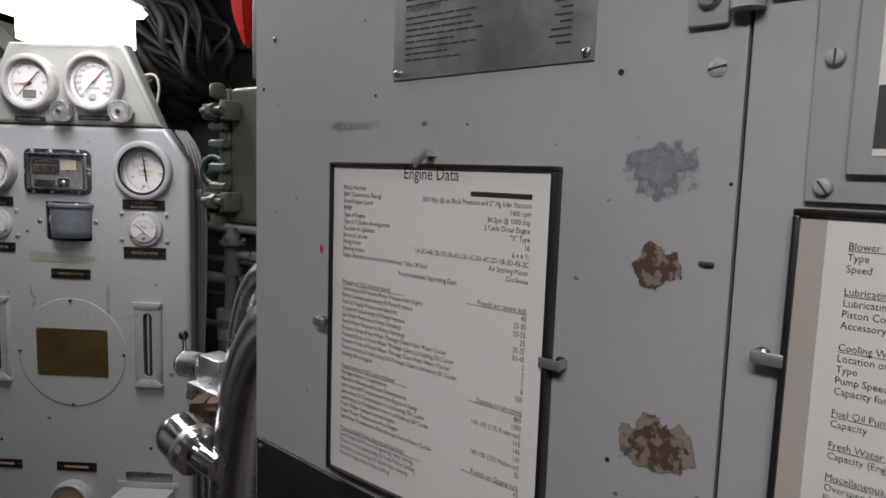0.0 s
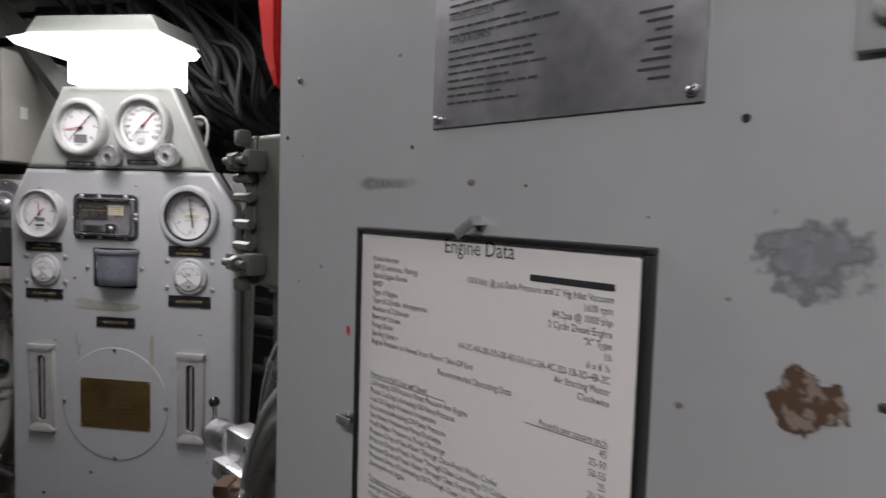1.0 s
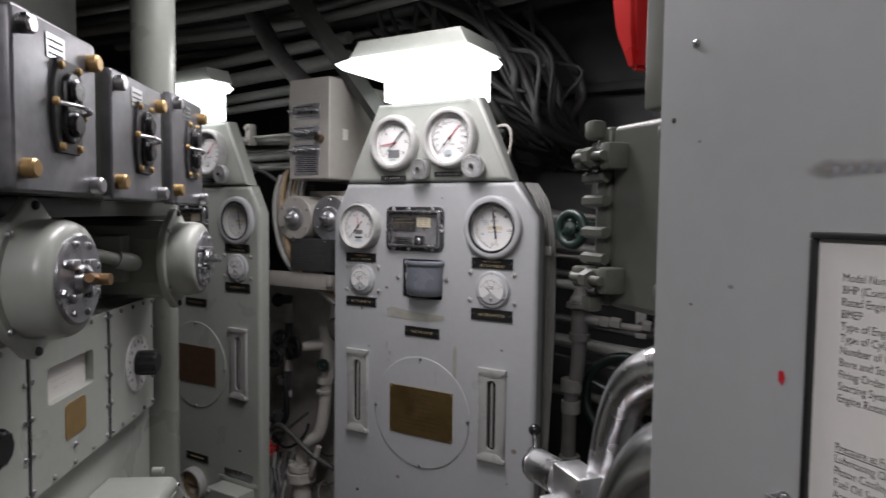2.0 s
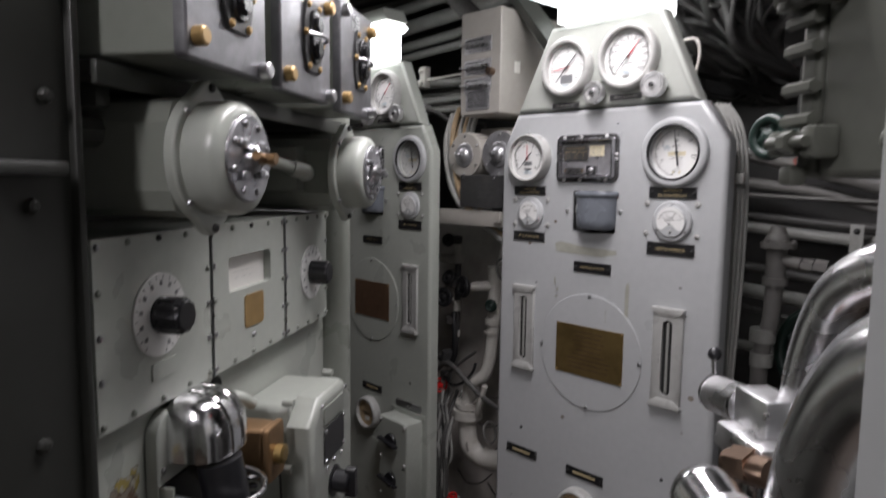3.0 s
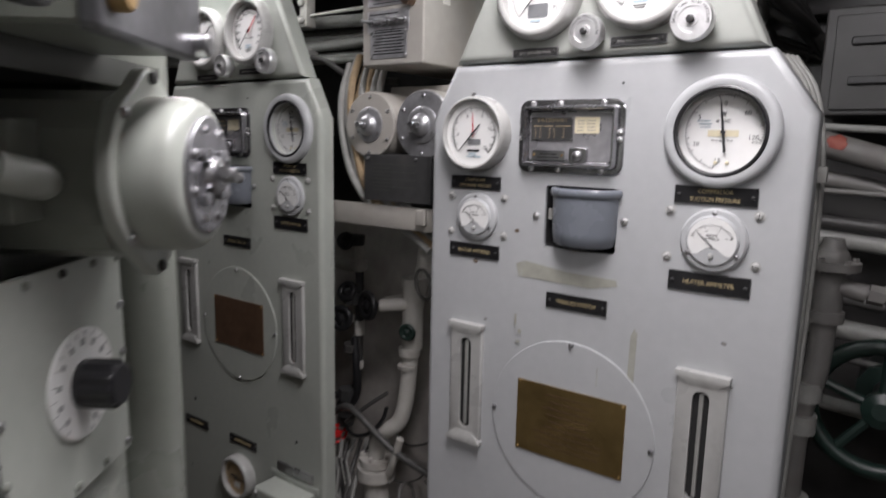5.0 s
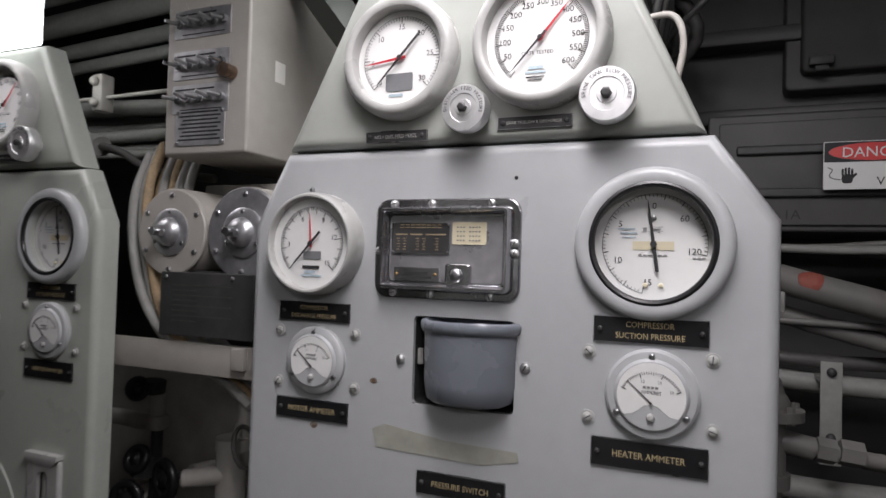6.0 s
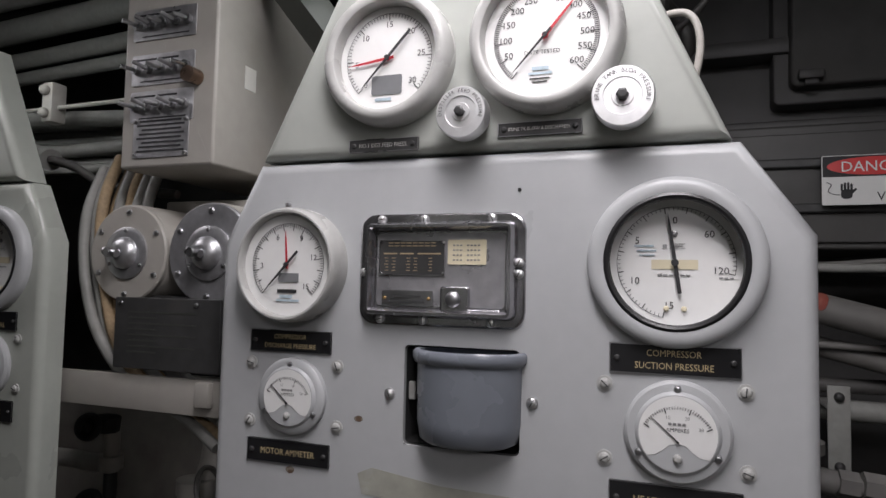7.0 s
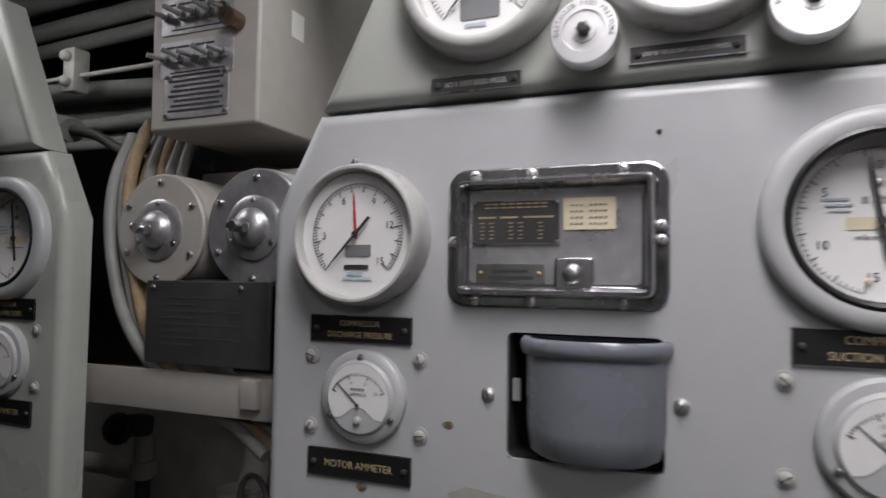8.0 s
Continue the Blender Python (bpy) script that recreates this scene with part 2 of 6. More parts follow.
def thing(name, m, label, category, group="", kind=""):
    ob = new(name)
    ob.matrix_world = m
    ob.empty_display_size = 0.05
    BASE[ob] = m.translation.z
    return tagged(ob, label, category, group, kind)


def mesh_object(name, bm, mat, angle=38):
    bmesh.ops.recalc_face_normals(bm, faces=bm.faces)
    me = bpy.data.meshes.new(name)
    bm.to_mesh(me)
    bm.free()
    me.polygons.foreach_set("use_smooth", [True] * len(me.polygons))
    me.set_sharp_from_angle(angle=radians(angle))
    for p in me.polygons:
        if p.loop_total > 4:
            for li in p.loop_indices:
                me.edges[me.loops[li].edge_index].use_edge_sharp = True
    me.materials.append(mat)
    return new(name, me)


def part(name, bm, mat, parent, label="", angle=38, flat=False):
    root = parent
    while root.parent:
        root = root.parent
    bmesh.ops.translate(bm, verts=bm.verts, vec=(0, 0, -BASE.get(root, 0.0)))
    ob = mesh_object(name, bm, mat, angle)
    ob.parent = parent
    if flat:
        ob.modifiers.new("flat_faces", "WEIGHTED_NORMAL").keep_sharp = True
    return tagged(ob, label, kind="stuff" if name in PRINTED else "")


def single(name, bm, mat, label, category, group="", kind="", angle=38):
    return tagged(mesh_object(name, bm, mat, angle), label, category, group, kind)


def box(x0, x1, y0, y1, z0, z1, bevel=0.0, seg=2, bm=None):
    keep = bm or bmesh.new()
    g = bmesh.new()
    bmesh.ops.create_cube(g, size=1)
    for v in g.verts:
        v.co = Vector((x0 + (v.co.x + 0.5) * (x1 - x0), y0 + (v.co.y + 0.5) * (y1 - y0), z0 + (v.co.z + 0.5) * (z1 - z0)))
    if bevel:
        bmesh.ops.bevel(g, geom=g.edges[:], offset=bevel, segments=seg, affect="EDGES", profile=0.5)
    return merge(keep, g)


def merge(bm, g, m=None):
    if m is not None:
        bmesh.ops.transform(g, matrix=m, verts=g.verts)
    me = bpy.data.meshes.new("tmp")
    g.to_mesh(me)
    g.free()
    bm.from_mesh(me)
    bpy.data.meshes.remove(me)
    return bm


def offset_poly(pts, d):
    """A convex anticlockwise outline moved inwards by d."""
    n, out = len(pts), []
    for i in range(n):
        a, b, c = (Vector(pts[k % n]) for k in (i - 1, i, i + 1))
        e, f = (b - a).normalized(), (c - b).normalized()
        p, q = Vector((-e.y, e.x)), Vector((-f.y, f.x))
        bis = (p + q).normalized()
        out.append(tuple(b + bis * (d / max(0.2, bis.dot(p)))))
    return out


def rounded_rect(x0, x1, z0, z1, r, seg=5):
    pts = []
    for cx, cz, a0 in ((x1 - r, z0 + r, -90), (x1 - r, z1 - r, 0), (x0 + r, z1 - r, 90), (x0 + r, z0 + r, 180)):
        pts += [(cx + r * math.cos(radians(a0 + 90 * k / seg)), cz + r * math.sin(radians(a0 + 90 * k / seg))) for k in range(seg + 1)]
    return pts


def circle_pts(x, z, r, n=32):
    return [(x + r * math.cos(2 * math.pi * k / n), z + r * math.sin(2 * math.pi * k / n)) for k in range(n)]


def loft(rings, bm=None, cap_first=True, cap_last=True, holes=()):
    """Joins outlines of equal count, each a list of (x, y, z); the last one may be filled round holes."""
    bm = bm or bmesh.new()
    loops = [[bm.verts.new(p) for p in ring] for ring in rings]
    for a, b in zip(loops, loops[1:]):
        n = len(a)
        for i in range(n):
            bm.faces.new((a[i], a[(i + 1) % n], b[(i + 1) % n], b[i]))
    if cap_first:
        bm.faces.new(loops[0])
    if cap_last and not holes:
        bm.faces.new(loops[-1])
    if holes:
        edges = [bm.edges.get((loops[-1][i], loops[-1][(i + 1) % len(loops[-1])])) for i in range(len(loops[-1]))]
        for hole, depth in holes:
            h = [bm.verts.new(p) for p in hole]
            edges += [bm.edges.new((h[i], h[(i + 1) % len(h)])) for i in range(len(h))]
            back = [bm.verts.new((v.co.x, v.co.y + depth, v.co.z)) for v in h]
            for i in range(len(h)):
                bm.faces.new((h[i], h[(i + 1) % len(h)], back[(i + 1) % len(h)], back[i]))
        bmesh.ops.triangle_fill(bm, use_beauty=True, use_dissolve=False, edges=edges)
    return bm


def slab(outline, y_back, y_front, edge=0.0, seg=3, holes=(), bm=None):
    """A plate seen from -y: outline in (x, z), from y_back to y_front, its front edge rounded by edge."""
    rings = [[(x, y_back, z) for x, z in outline]]
    if edge:
        for k in range(seg + 1):
            a = radians(90 * k / seg)
            o = offset_poly(outline, edge * (1 - math.cos(a)))
            rings.append([(x, y_front + edge * (1 - math.sin(a)), z) for x, z in o])
    else:
        rings.append([(x, y_front, z) for x, z in outline])
    return loft(rings, bm, holes=[([(x, y_front, z) for x, z in h], d) for h, d in holes])


def turned(x, z, profile, seg=32, bm=None, closed=True):
    """A body turned round an axis along y at (x, z); profile: (radius, y) from back to front."""
    bm = bm or bmesh.new()
    loops = []
    for r, y in profile:
        loops.append([bm.verts.new((x + r * math.cos(2 * math.pi * k / seg), y, z + r * math.sin(2 * math.pi * k / seg))) for k in range(seg)])
    for a, b in zip(loops, loops[1:]):
        for i in range(seg):
            bm.faces.new((a[i], a[(i + 1) % seg], b[(i + 1) % seg], b[i]))
    if closed:
        bm.faces.new(loops[0])
        bm.faces.new(loops[-1])
    return bm


def rod(p, q, r, seg=12, bm=None, r2=None):
    p, q = Vector(p), Vector(q)
    bm = bm or bmesh.new()
    m = Matrix.Translation((p + q) / 2) @ (q - p).to_track_quat("Z", "Y").to_matrix().to_4x4()
    g = bmesh.new()
    bmesh.ops.create_cone(g, cap_ends=True, segments=seg, radius1=r, radius2=r if r2 is None else r2, depth=(q - p).length)
    return merge(bm, g, m)


def ball(p, r, bm=None, seg=16, scale=(1, 1, 1)):
    bm = bm or bmesh.new()
    g = bmesh.new()
    bmesh.ops.create_uvsphere(g, u_segments=seg, v_segments=max(6, seg // 2), radius=r)
    return merge(bm, g, Matrix.Translation(p) @ Matrix.Diagonal((*scale, 1)))


def spline(points, steps=6):
    P = [Vector(p) for p in points]
    P = [2 * P[0] - P[1], *P, 2 * P[-1] - P[-2]]
    out = []
    for i in range(1, len(P) - 2):
        for k in range(steps):
            t = k / steps
            a, b, c, d = P[i - 1 : i + 3]
            out.append(0.5 * ((2 * b) + (c - a) * t + (2 * a - 5 * b + 4 * c - d) * t * t + (3 * b - a - 3 * c + d) * t ** 3))
    out.append(P[-2])
    return out


def hose(points, r, seg=10, steps=6, bm=None, smooth=True):
    """A round pipe or cable along a line of points."""
    bm = bm or bmesh.new()
    pts = spline(points, steps) if smooth else [Vector(p) for p in points]
    up, loops = None, []
    for i, p in enumerate(pts):
        d = (pts[min(i + 1, len(pts) - 1)] - pts[max(i - 1, 0)]).normalized()
        if up is None:
            up = d.orthogonal().normalized()
        up = (up - d * up.dot(d)).normalized()
        side = d.cross(up)
        loops.append([bm.verts.new(p + r * (math.cos(2 * math.pi * k / seg) * up + math.sin(2 * math.pi * k / seg) * side)) for k in range(seg)])
    for a, b in zip(loops, loops[1:]):
        for i in range(seg):
            bm.faces.new((a[i], a[(i + 1) % seg], b[(i + 1) % seg], b[i]))
    bm.faces.new(loops[0])
    bm.faces.new(loops[-1])
    return bm


def ringed(centre, normal, R, r, bm=None, seg=28, tube=8):
    bm = bm or bmesh.new()
    q = Vector(normal).to_track_quat("Z", "Y").to_matrix()
    loops = []
    for k in range(seg):
        a = 2 * math.pi * k / seg
        c, e = Vector((math.cos(a), math.sin(a), 0)), Vector((0, 0, 1))
        loops.append([bm.verts.new(Vector(centre) + q @ (c * (R + r * math.cos(2 * math.pi * j / tube)) + e * r * math.sin(2 * math.pi * j / tube))) for j in range(tube)])
    for k in range(seg):
        a, b = loops[k], loops[(k + 1) % seg]
        for j in range(tube):
            bm.faces.new((a[j], a[(j + 1) % tube], b[(j + 1) % tube], b[j]))
    return bm


def screw_bm(x, z, y, r=0.004, slot=True, seg=12, washer=0.0, turn=0.6):
    """A slotted round-head screw standing proud of the surface at y."""
    bm = bmesh.new()
    if washer:
        turned(x, z, [(washer, y), (washer, y - 0.0012), (r, y - 0.0014)], seg, bm)
    turned(x, z, [(r, y + 0.001), (r, y - r * 0.3), (r * 0.82, y - r * 0.7), (r * 0.45, y - r * 0.88)], seg, bm)
    return bm


def screw(parent, x, z, y, r=0.004, mat=None, washer=0.0, turn=0.6):
    s = part("screw", screw_bm(x, z, y, r, washer=washer), mat or STEEL, parent)
    g = box(-r * 0.8, r * 0.8, y - r * 0.91, y - r * 0.6, -r * 0.1, r * 0.1)
    bmesh.ops.transform(g, matrix=Matrix.Translation((x, 0, z)) @ Matrix.Rotation(turn, 4, "Y"), verts=g.verts)
    part("slot", g, INK, s)
    return s


def bars(rows, y, thick=0.0003):
    """Flat bars (x0, x1, z0, z1) just in front of y: engraved or printed lines that cannot be read."""
    bm = bmesh.new()
    for x0, x1, z0, z1 in rows:
        box(x0, x1, y - thick, y, z0, z1, bm=bm)
    return bm


def lettering(parent, rows, y, mat, name="lettering", squeeze=1.0):
    """Rows of (text, x, z, size, align) on the surface at y, facing -y, joined into one mesh."""
    bm = bmesh.new()
    for text, x, z, size, align in rows:
        bend = 0.0
        if isinstance(align, tuple):
            align, bend = align
        cu = bpy.data.curves.new("text", "FONT")
        cu.body, cu.size, cu.align_x, cu.resolution_u = text, size, align, 2
        ob = bpy.data.objects.new("text", cu)
        scene.collection.objects.link(ob)
        me = bpy.data.meshes.new_from_object(ob.evaluated_get(bpy.context.evaluated_depsgraph_get()))
        g = bmesh.new()
        g.from_mesh(me)
        bmesh.ops.transform(g, matrix=Matrix.Translation((x, y, z)) @ Matrix.Rotation(bend, 4, "Y") @ Matrix.Rotation(radians(90), 4, "X") @ Matrix.Diagonal((squeeze, 1, 1, 1)), verts=g.verts)
        merge(bm, g)
        bpy.data.objects.remove(ob)
        bpy.data.curves.remove(cu)
        bpy.data.meshes.remove(me)
    return tagged(part(name, bm, mat, parent), kind="stuff")


def name_plate(parent, x0, x1, z0, z1, y, rows, size, mat=None, ink=None, screws=True):
    p = part("name_plate", slab(rounded_rect(x0, x1, z0, z1, 0.001, 2), y, y - 0.0018, 0.0005, 2), mat or BLACK, parent, "black engraved name plate")
    part("rim", bars([(x0, x1, z0, z0 + 0.0007), (x0, x1, z1 - 0.0007, z1), (x0, x0 + 0.0007, z0, z1), (x1 - 0.0007, x1, z0, z1)], y - 0.0018, 0.0002), STEEL, p)
    if screws:
        for sx in (x0 + 0.006, x1 - 0.006):
            part("screw", screw_bm(sx, (z0 + z1) / 2, y - 0.0018, 0.0026, seg=10), DARK_STEEL, p)
    n = len(rows)
    out = []
    for k, text in enumerate(rows):
        zc = z1 - (z1 - z0) * (k + 0.5) / n * (0.84 if n > 1 else 1) - (0.08 * (z1 - z0) if n > 1 else 0)
        out.append((text, (x0 + x1) / 2, zc - size * 0.34, size, "CENTER"))
    if rows:
        lettering(p, out, y - 0.0021, ink or GOLD_INK, squeeze=0.88)
    return p


# ---- the room ----
def wall(name, x0, x1, y0, y1, z0, z1, mat, label):
    return single(name, box(x0, x1, y0, y1, z0, z1), mat, label, name.split("_")[0], kind="structure")


wall("floor", -3.2, 1.6, -1.9, 2.8, FLOOR - 0.1, FLOOR, DECK, "worn dark brown steel deck")
wall("ceiling", -3.2, 1.6, -1.9, 2.8, CEILING, CEILING + 0.1, HULL, "dark painted steel overhead")
wall("wall_north", -3.2, 1.6, 2.7, 2.8, FLOOR, CEILING, HULL, "dark painted hull plating behind the pipes")
# south and east walls are unseen, made lighter to brighten the tubes' reflections
wall("wall_south", -3.2, 1.6, -1.9, -1.8, FLOOR, CEILING, GREEN, "unseen closing wall, sage green to lift reflections")
wall("wall_west", -3.2, -3.1, -1.8, 2.7, FLOOR, CEILING, HULL, "dark painted hull side")
wall("wall_east", 1.5, 1.6, -1.8, 2.7, FLOOR, CEILING, GREEN, "unseen closing wall, sage green to lift reflections")


# ---- instrument panel ----
def needle(parent, x, z, y, tail, head, angle, width, mat, name="needle"):
    """A tapered pointer; angle in degrees clockwise from straight up."""
    g = bmesh.new()
    pts = [(-width * 0.5, -tail), (width * 0.5, -tail), (width * 0.5, 0), (width * 0.3, head * 0.75), (0, head), (-width * 0.3, head * 0.75), (-width * 0.5, 0)]
    slab(pts, y, y - 0.0006, bm=g)
    turned(0, 0, [(width * 0.95, y), (width * 0.95, y - 0.002)], 14, g)
    bmesh.ops.transform(g, matrix=Matrix.Translation((x, 0, z)) @ Matrix.Rotation(radians(angle), 4, "Y"), verts=g.verts)
    return part(name, g, mat, parent)


def scale_marks(parent, x, z, y, r0, r1, a0, a1, n, every, mat, arc=True):
    """Tick marks from a0 to a1 degrees clockwise from straight up, with a thin arc."""
    bm = bmesh.new()
    for k in range(n + 1):
        a = radians(a0 + (a1 - a0) * k / n)
        g = box(-0.00022, 0.00022, y - 0.0003, y, r0 if k % every else r0 - (r1 - r0) * 0.9, r1)
        if k % every == 0:
            for v in g.verts:
                v.co.x *= 1.7
        merge(bm, g, Matrix.Translation((x, 0, z)) @ Matrix.Rotation(a, 4, "Y"))
    if arc:
        m = 40
        for k in range(m):
            a, b = (radians(a0 + (a1 - a0) * j / m) for j in (k, k + 1))
            vs = [bm.verts.new((x + r * math.sin(c), y - 0.0003, z + r * math.cos(c))) for r, c in ((r1, a), (r1, b), (r1 + 0.0004, b), (r1 + 0.0004, a))]
            bm.faces.new(vs)
    return part("scale", bm, mat, parent)


def dial_numbers(parent, x, z, y, r, items, size, mat):
    rows = []
    for text, a in items:
        a = radians(a)
        rows.append((text, x + r * math.sin(a), z + r * math.cos(a) - size * 0.35, size, "CENTER"))
    return lettering(parent, rows, y, mat)


def gauge(parent, x, z, R, dial_r, deep, recess, bezel_mat, dial_mat, label, flange=0.0, thick=0.0):
    """A round gauge: turned bezel standing deep proud of the panel, dial set recess behind its lip."""
    lip = dial_r * 1.03
    w = R - lip
    prof = [(R, 0.004), (R, -deep * 0.55), (R - w * 0.08, -deep * 0.78), (R - w * 0.28, -deep * 0.94), (R - w * 0.5, -deep), (lip + w * 0.22, -deep), (lip + w * 0.06, -deep * 0.95), (lip, -deep * 0.85), (lip, -deep + recess)]
    b = part("gauge", turned(x, z, prof, 56, closed=False), bezel_mat, parent, label)
    part("dial", turned(x, z, [(lip, -deep + recess + 0.001), (lip, -deep + recess)], 48), dial_mat, b, "white dial face" if dial_mat is WHITE else "aged tan dial face")
    return b, -deep + recess - 0.0004


def ammeter(parent, x, z, R, label):
    prof = [(R, 0.003), (R, -0.005), (R - 0.0025, -0.0075), (R * 0.80, -0.0082), (R * 0.765, -0.0105), (R * 0.735, -0.0112)]
    b = part("ammeter", turned(x, z, prof, 48), GREY, parent, label)
    y = -0.0116
    r = R * 0.72
    pts = [(x + r * math.sin(radians(a)), z + r * math.cos(radians(a))) for a in range(128, -129, -8)]
    pts += [(x - r * 0.55, z - r * 0.58), (x - r * 0.36, z - r * 0.44), (x - r * 0.2, z - r * 0.3), (x, z - r * 0.26), (x + r * 0.2, z - r * 0.3), (x + r * 0.36, z - r * 0.44), (x + r * 0.55, z - r * 0.58)]
    g = bmesh.new()
    vs = [g.verts.new((px, y, pz)) for px, pz in pts]
    g.faces.new(vs)
    part("dial", g, WHITE, b, "white dial face")
    scale_marks(b, x, z - r * 0.25, y - 0.0002, r * 0.90, r * 0.98, -62, 62, 30, 10, INK, arc=False)
    dial_numbers(b, x, z - r * 0.25, y - 0.0003, r * 0.72, [("10", -20), ("20", 20), ("30", 55)], R * 0.095, FADED_INK)
    part("maker_mark", bars([(x - r * 0.24 + r * 0.12 * i, x - r * 0.15 + r * 0.12 * i, z + r * 0.22, z + r * 0.29) for i in range(4)], y - 0.0002), FADED_INK, b)
    lettering(b, [("AMPERES", x, z + r * 0.05, R * 0.105, "CENTER")], y - 0.0003, INK)
    needle(b, x, z - r * 0.2, y - 0.0006, r * 0.05, r * 0.95, -48, 0.0009, INK)
    for a in (0, 120, 240):
        part("screw", screw_bm(x + R * 0.84 * math.sin(radians(a)), z + R * 0.84 * math.cos(radians(a)), -0.0078, R * 0.075, seg=10), STEEL, b)
    part("zero_screw", screw_bm(x, z - R * 0.47, -0.0114, R * 0.09, seg=12), BEZEL, b)
    return b


def clock_hole(parent, x, z, r=0.0035):
    # no hole is cut: a black disc carries its inner shade
    return part("bolt_hole", turned(x, z, [(r, 0.001), (r, -0.0006)], 12), BLACK_VOID, parent)


def slot_handle(parent, x0, x1, z0, z1):
    """A recessed grip: cast frame with sloping ends round a dark slot."""
    xc = (x0 + x1) / 2
    w = (x1 - x0) / 2
    hole = rounded_rect(xc - 0.011, xc + 0.011, z0 + 0.026, z1 - 0.026, 0.0105, 5)
    g = slab(rounded_rect(x0 + 0.002, x1 - 0.002, z0 + 0.004, z1 - 0.004, 0.002, 2), 0.003, -0.007, 0.003, 3, holes=[(hole, 0.0068)])
    h = part("grip_frame", g, BEZEL, parent, "white painted recessed grip frame", angle=30)
    for zc, s in ((z1, -1), (z0, 1)):
        e = bmesh.new()
        ring = [[(x0, y, zc), (x1, y, zc)] for y in (0.002, -0.012)]
        a = [(x0, 0.002, zc), (x1, 0.002, zc), (x1, -0.012, zc), (x0, -0.012, zc)]
        b = [(xc - 0.013, 0.002, zc + s * 0.022), (xc + 0.013, 0.002, zc + s * 0.022), (xc + 0.013, -0.006, zc + s * 0.022), (xc - 0.013, -0.006, zc + s * 0.022)]
        m = [(x0, 0.002, zc + s * 0.006), (x1, 0.002, zc + s * 0.006), (x1, -0.013, zc + s * 0.006), (x0, -0.013, zc + s * 0.006)]
        loft([a, m, b], e)
        part("grip_end", e, BEZEL, h)
    # black plate added before the body, shading the shallow slot by colour
    part("slot_shade", box(xc - 0.012, xc + 0.012, -0.0016, -0.0008, z0 + 0.024, z1 - 0.024), BLACK_VOID, h)
    part("strap", slab(rounded_rect(xc - 0.0028, xc + 0.0028, z0 + 0.03, z1 - 0.03, 0.002, 2), -0.0018, -0.0045, 0.001, 2), CABLE_GREY, h)
    return h


def instrument_panel(m, paint, cap_paint, label, right=0.288, foot=FLOOR):
    p = thing("instrument_panel", m, label, "instrument panel", "instrument panels")
    # body with the opening of the cup
    out = [(-0.279, foot), (right, foot), (right, 1.508), (0.233, 1.586), (-0.231, 1.586), (-0.275, 1.502)]
    cup_hole = rounded_rect(-0.059, 0.053, 1.313, 1.406, 0.005, 3)
    part("body", slab(out, 0.035, 0.0, 0.012, 4, holes=[(cup_hole, 0.07), (circle_pts(0.182, 1.4855, 0.0556, 48), 0.03)]), paint, p, "", flat=True)
    # black backing puts the shade behind the cup opening into colour
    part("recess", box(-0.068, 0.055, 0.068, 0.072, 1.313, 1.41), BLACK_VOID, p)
    cap = [(-0.228, 1.588), (0.226, 1.588), (0.142, 1.775), (-0.134, 1.775)]
    part("cap", slab(cap, 0.035, -0.003, 0.012, 4), cap_paint, p, "sloping greenish grey top section", flat=True)
    # compressor gauges
    g, y = gauge(p, -0.179, 1.480, 0.0572, 0.0490, 0.028, 0.010, BEZEL, WHITE, "pressure gauge in a pale ring")
    scale_marks(g, -0.179, 1.480, y, 0.037, 0.0405, -135, 135, 75, 5, INK)
    dial_numbers(g, -0.179, 1.480, y - 0.0003, 0.030, [("3", -92), ("6", -24), ("9", 30), ("12", 76), ("15", 135)], 0.0082, INK)
    part("maker_label", bars([(-0.189, -0.166, 1.4625, 1.4715)], y - 0.0002), LABEL_GREY, g)
    part("maker_name", bars([(-0.190, -0.168, 1.452, 1.4555)], y - 0.0002), INK, g)
    part("stamp", bars([(-0.187, -0.173, 1.447, 1.450), (-0.191, -0.165, 1.4435, 1.4455)], y - 0.0002), BLUE_INK, g)
    needle(g, -0.179, 1.480, y - 0.003, 0.018, 0.037, -137, 0.0024, INK)
    needle(g, -0.179, 1.480, y - 0.0018, 0.004, 0.034, -4, 0.0022, RED_INK, "red_pointer")
    part("screw", screw_bm(-0.192, 1.542, -0.001, 0.003), STEEL, p)
    part("screw", screw_bm(-0.145, 1.455, -0.001, 0.003), STEEL, p)
    g, y = gauge(p, 0.182, 1.4855, 0.0705, 0.054, 0.013, 0.022, GREY, WHITE, "large suction gauge in a wide grey ring")
    part("seal", ringed((0.182, -0.0105, 1.4855), (0, 1, 0), 0.0545, 0.0032, seg=48), BLACK, g, "black rubber seal")
    scale_marks(g, 0.182, 1.4855, y, 0.0445, 0.047, -168, 102, 60, 5, INK)
    dial_numbers(g, 0.182, 1.4855, y - 0.0003, 0.036, [("0", 0), ("60", 48), ("120", 100), ("5", -58), ("10", -115), ("15", -172)], 0.0085, INK)
    part("stamp", bars([(0.149, 0.165, 1.499, 1.5005), (0.151, 0.167, 1.495, 1.4965), (0.153, 0.166, 1.4915, 1.4925)], y - 0.0002), BLUE_INK, g)
    part("maker_mark", bars([(0.172, 0.1755, 1.4975, 1.501), (0.1775, 0.190, 1.4974, 1.4978), (0.1775, 0.190, 1.5012, 1.5016), (0.180, 0.188, 1.4992, 1.4999)] + [(0.168 + 0.0045 * i, 0.1715 + 0.0045 * i, 1.4745, 1.4757) for i in range(6)] + [(0.216 + 0.004 * i, 0.219 + 0.004 * i, 1.4725, 1.4738) for i in range(3)], y - 0.0002), FADED_INK, g)
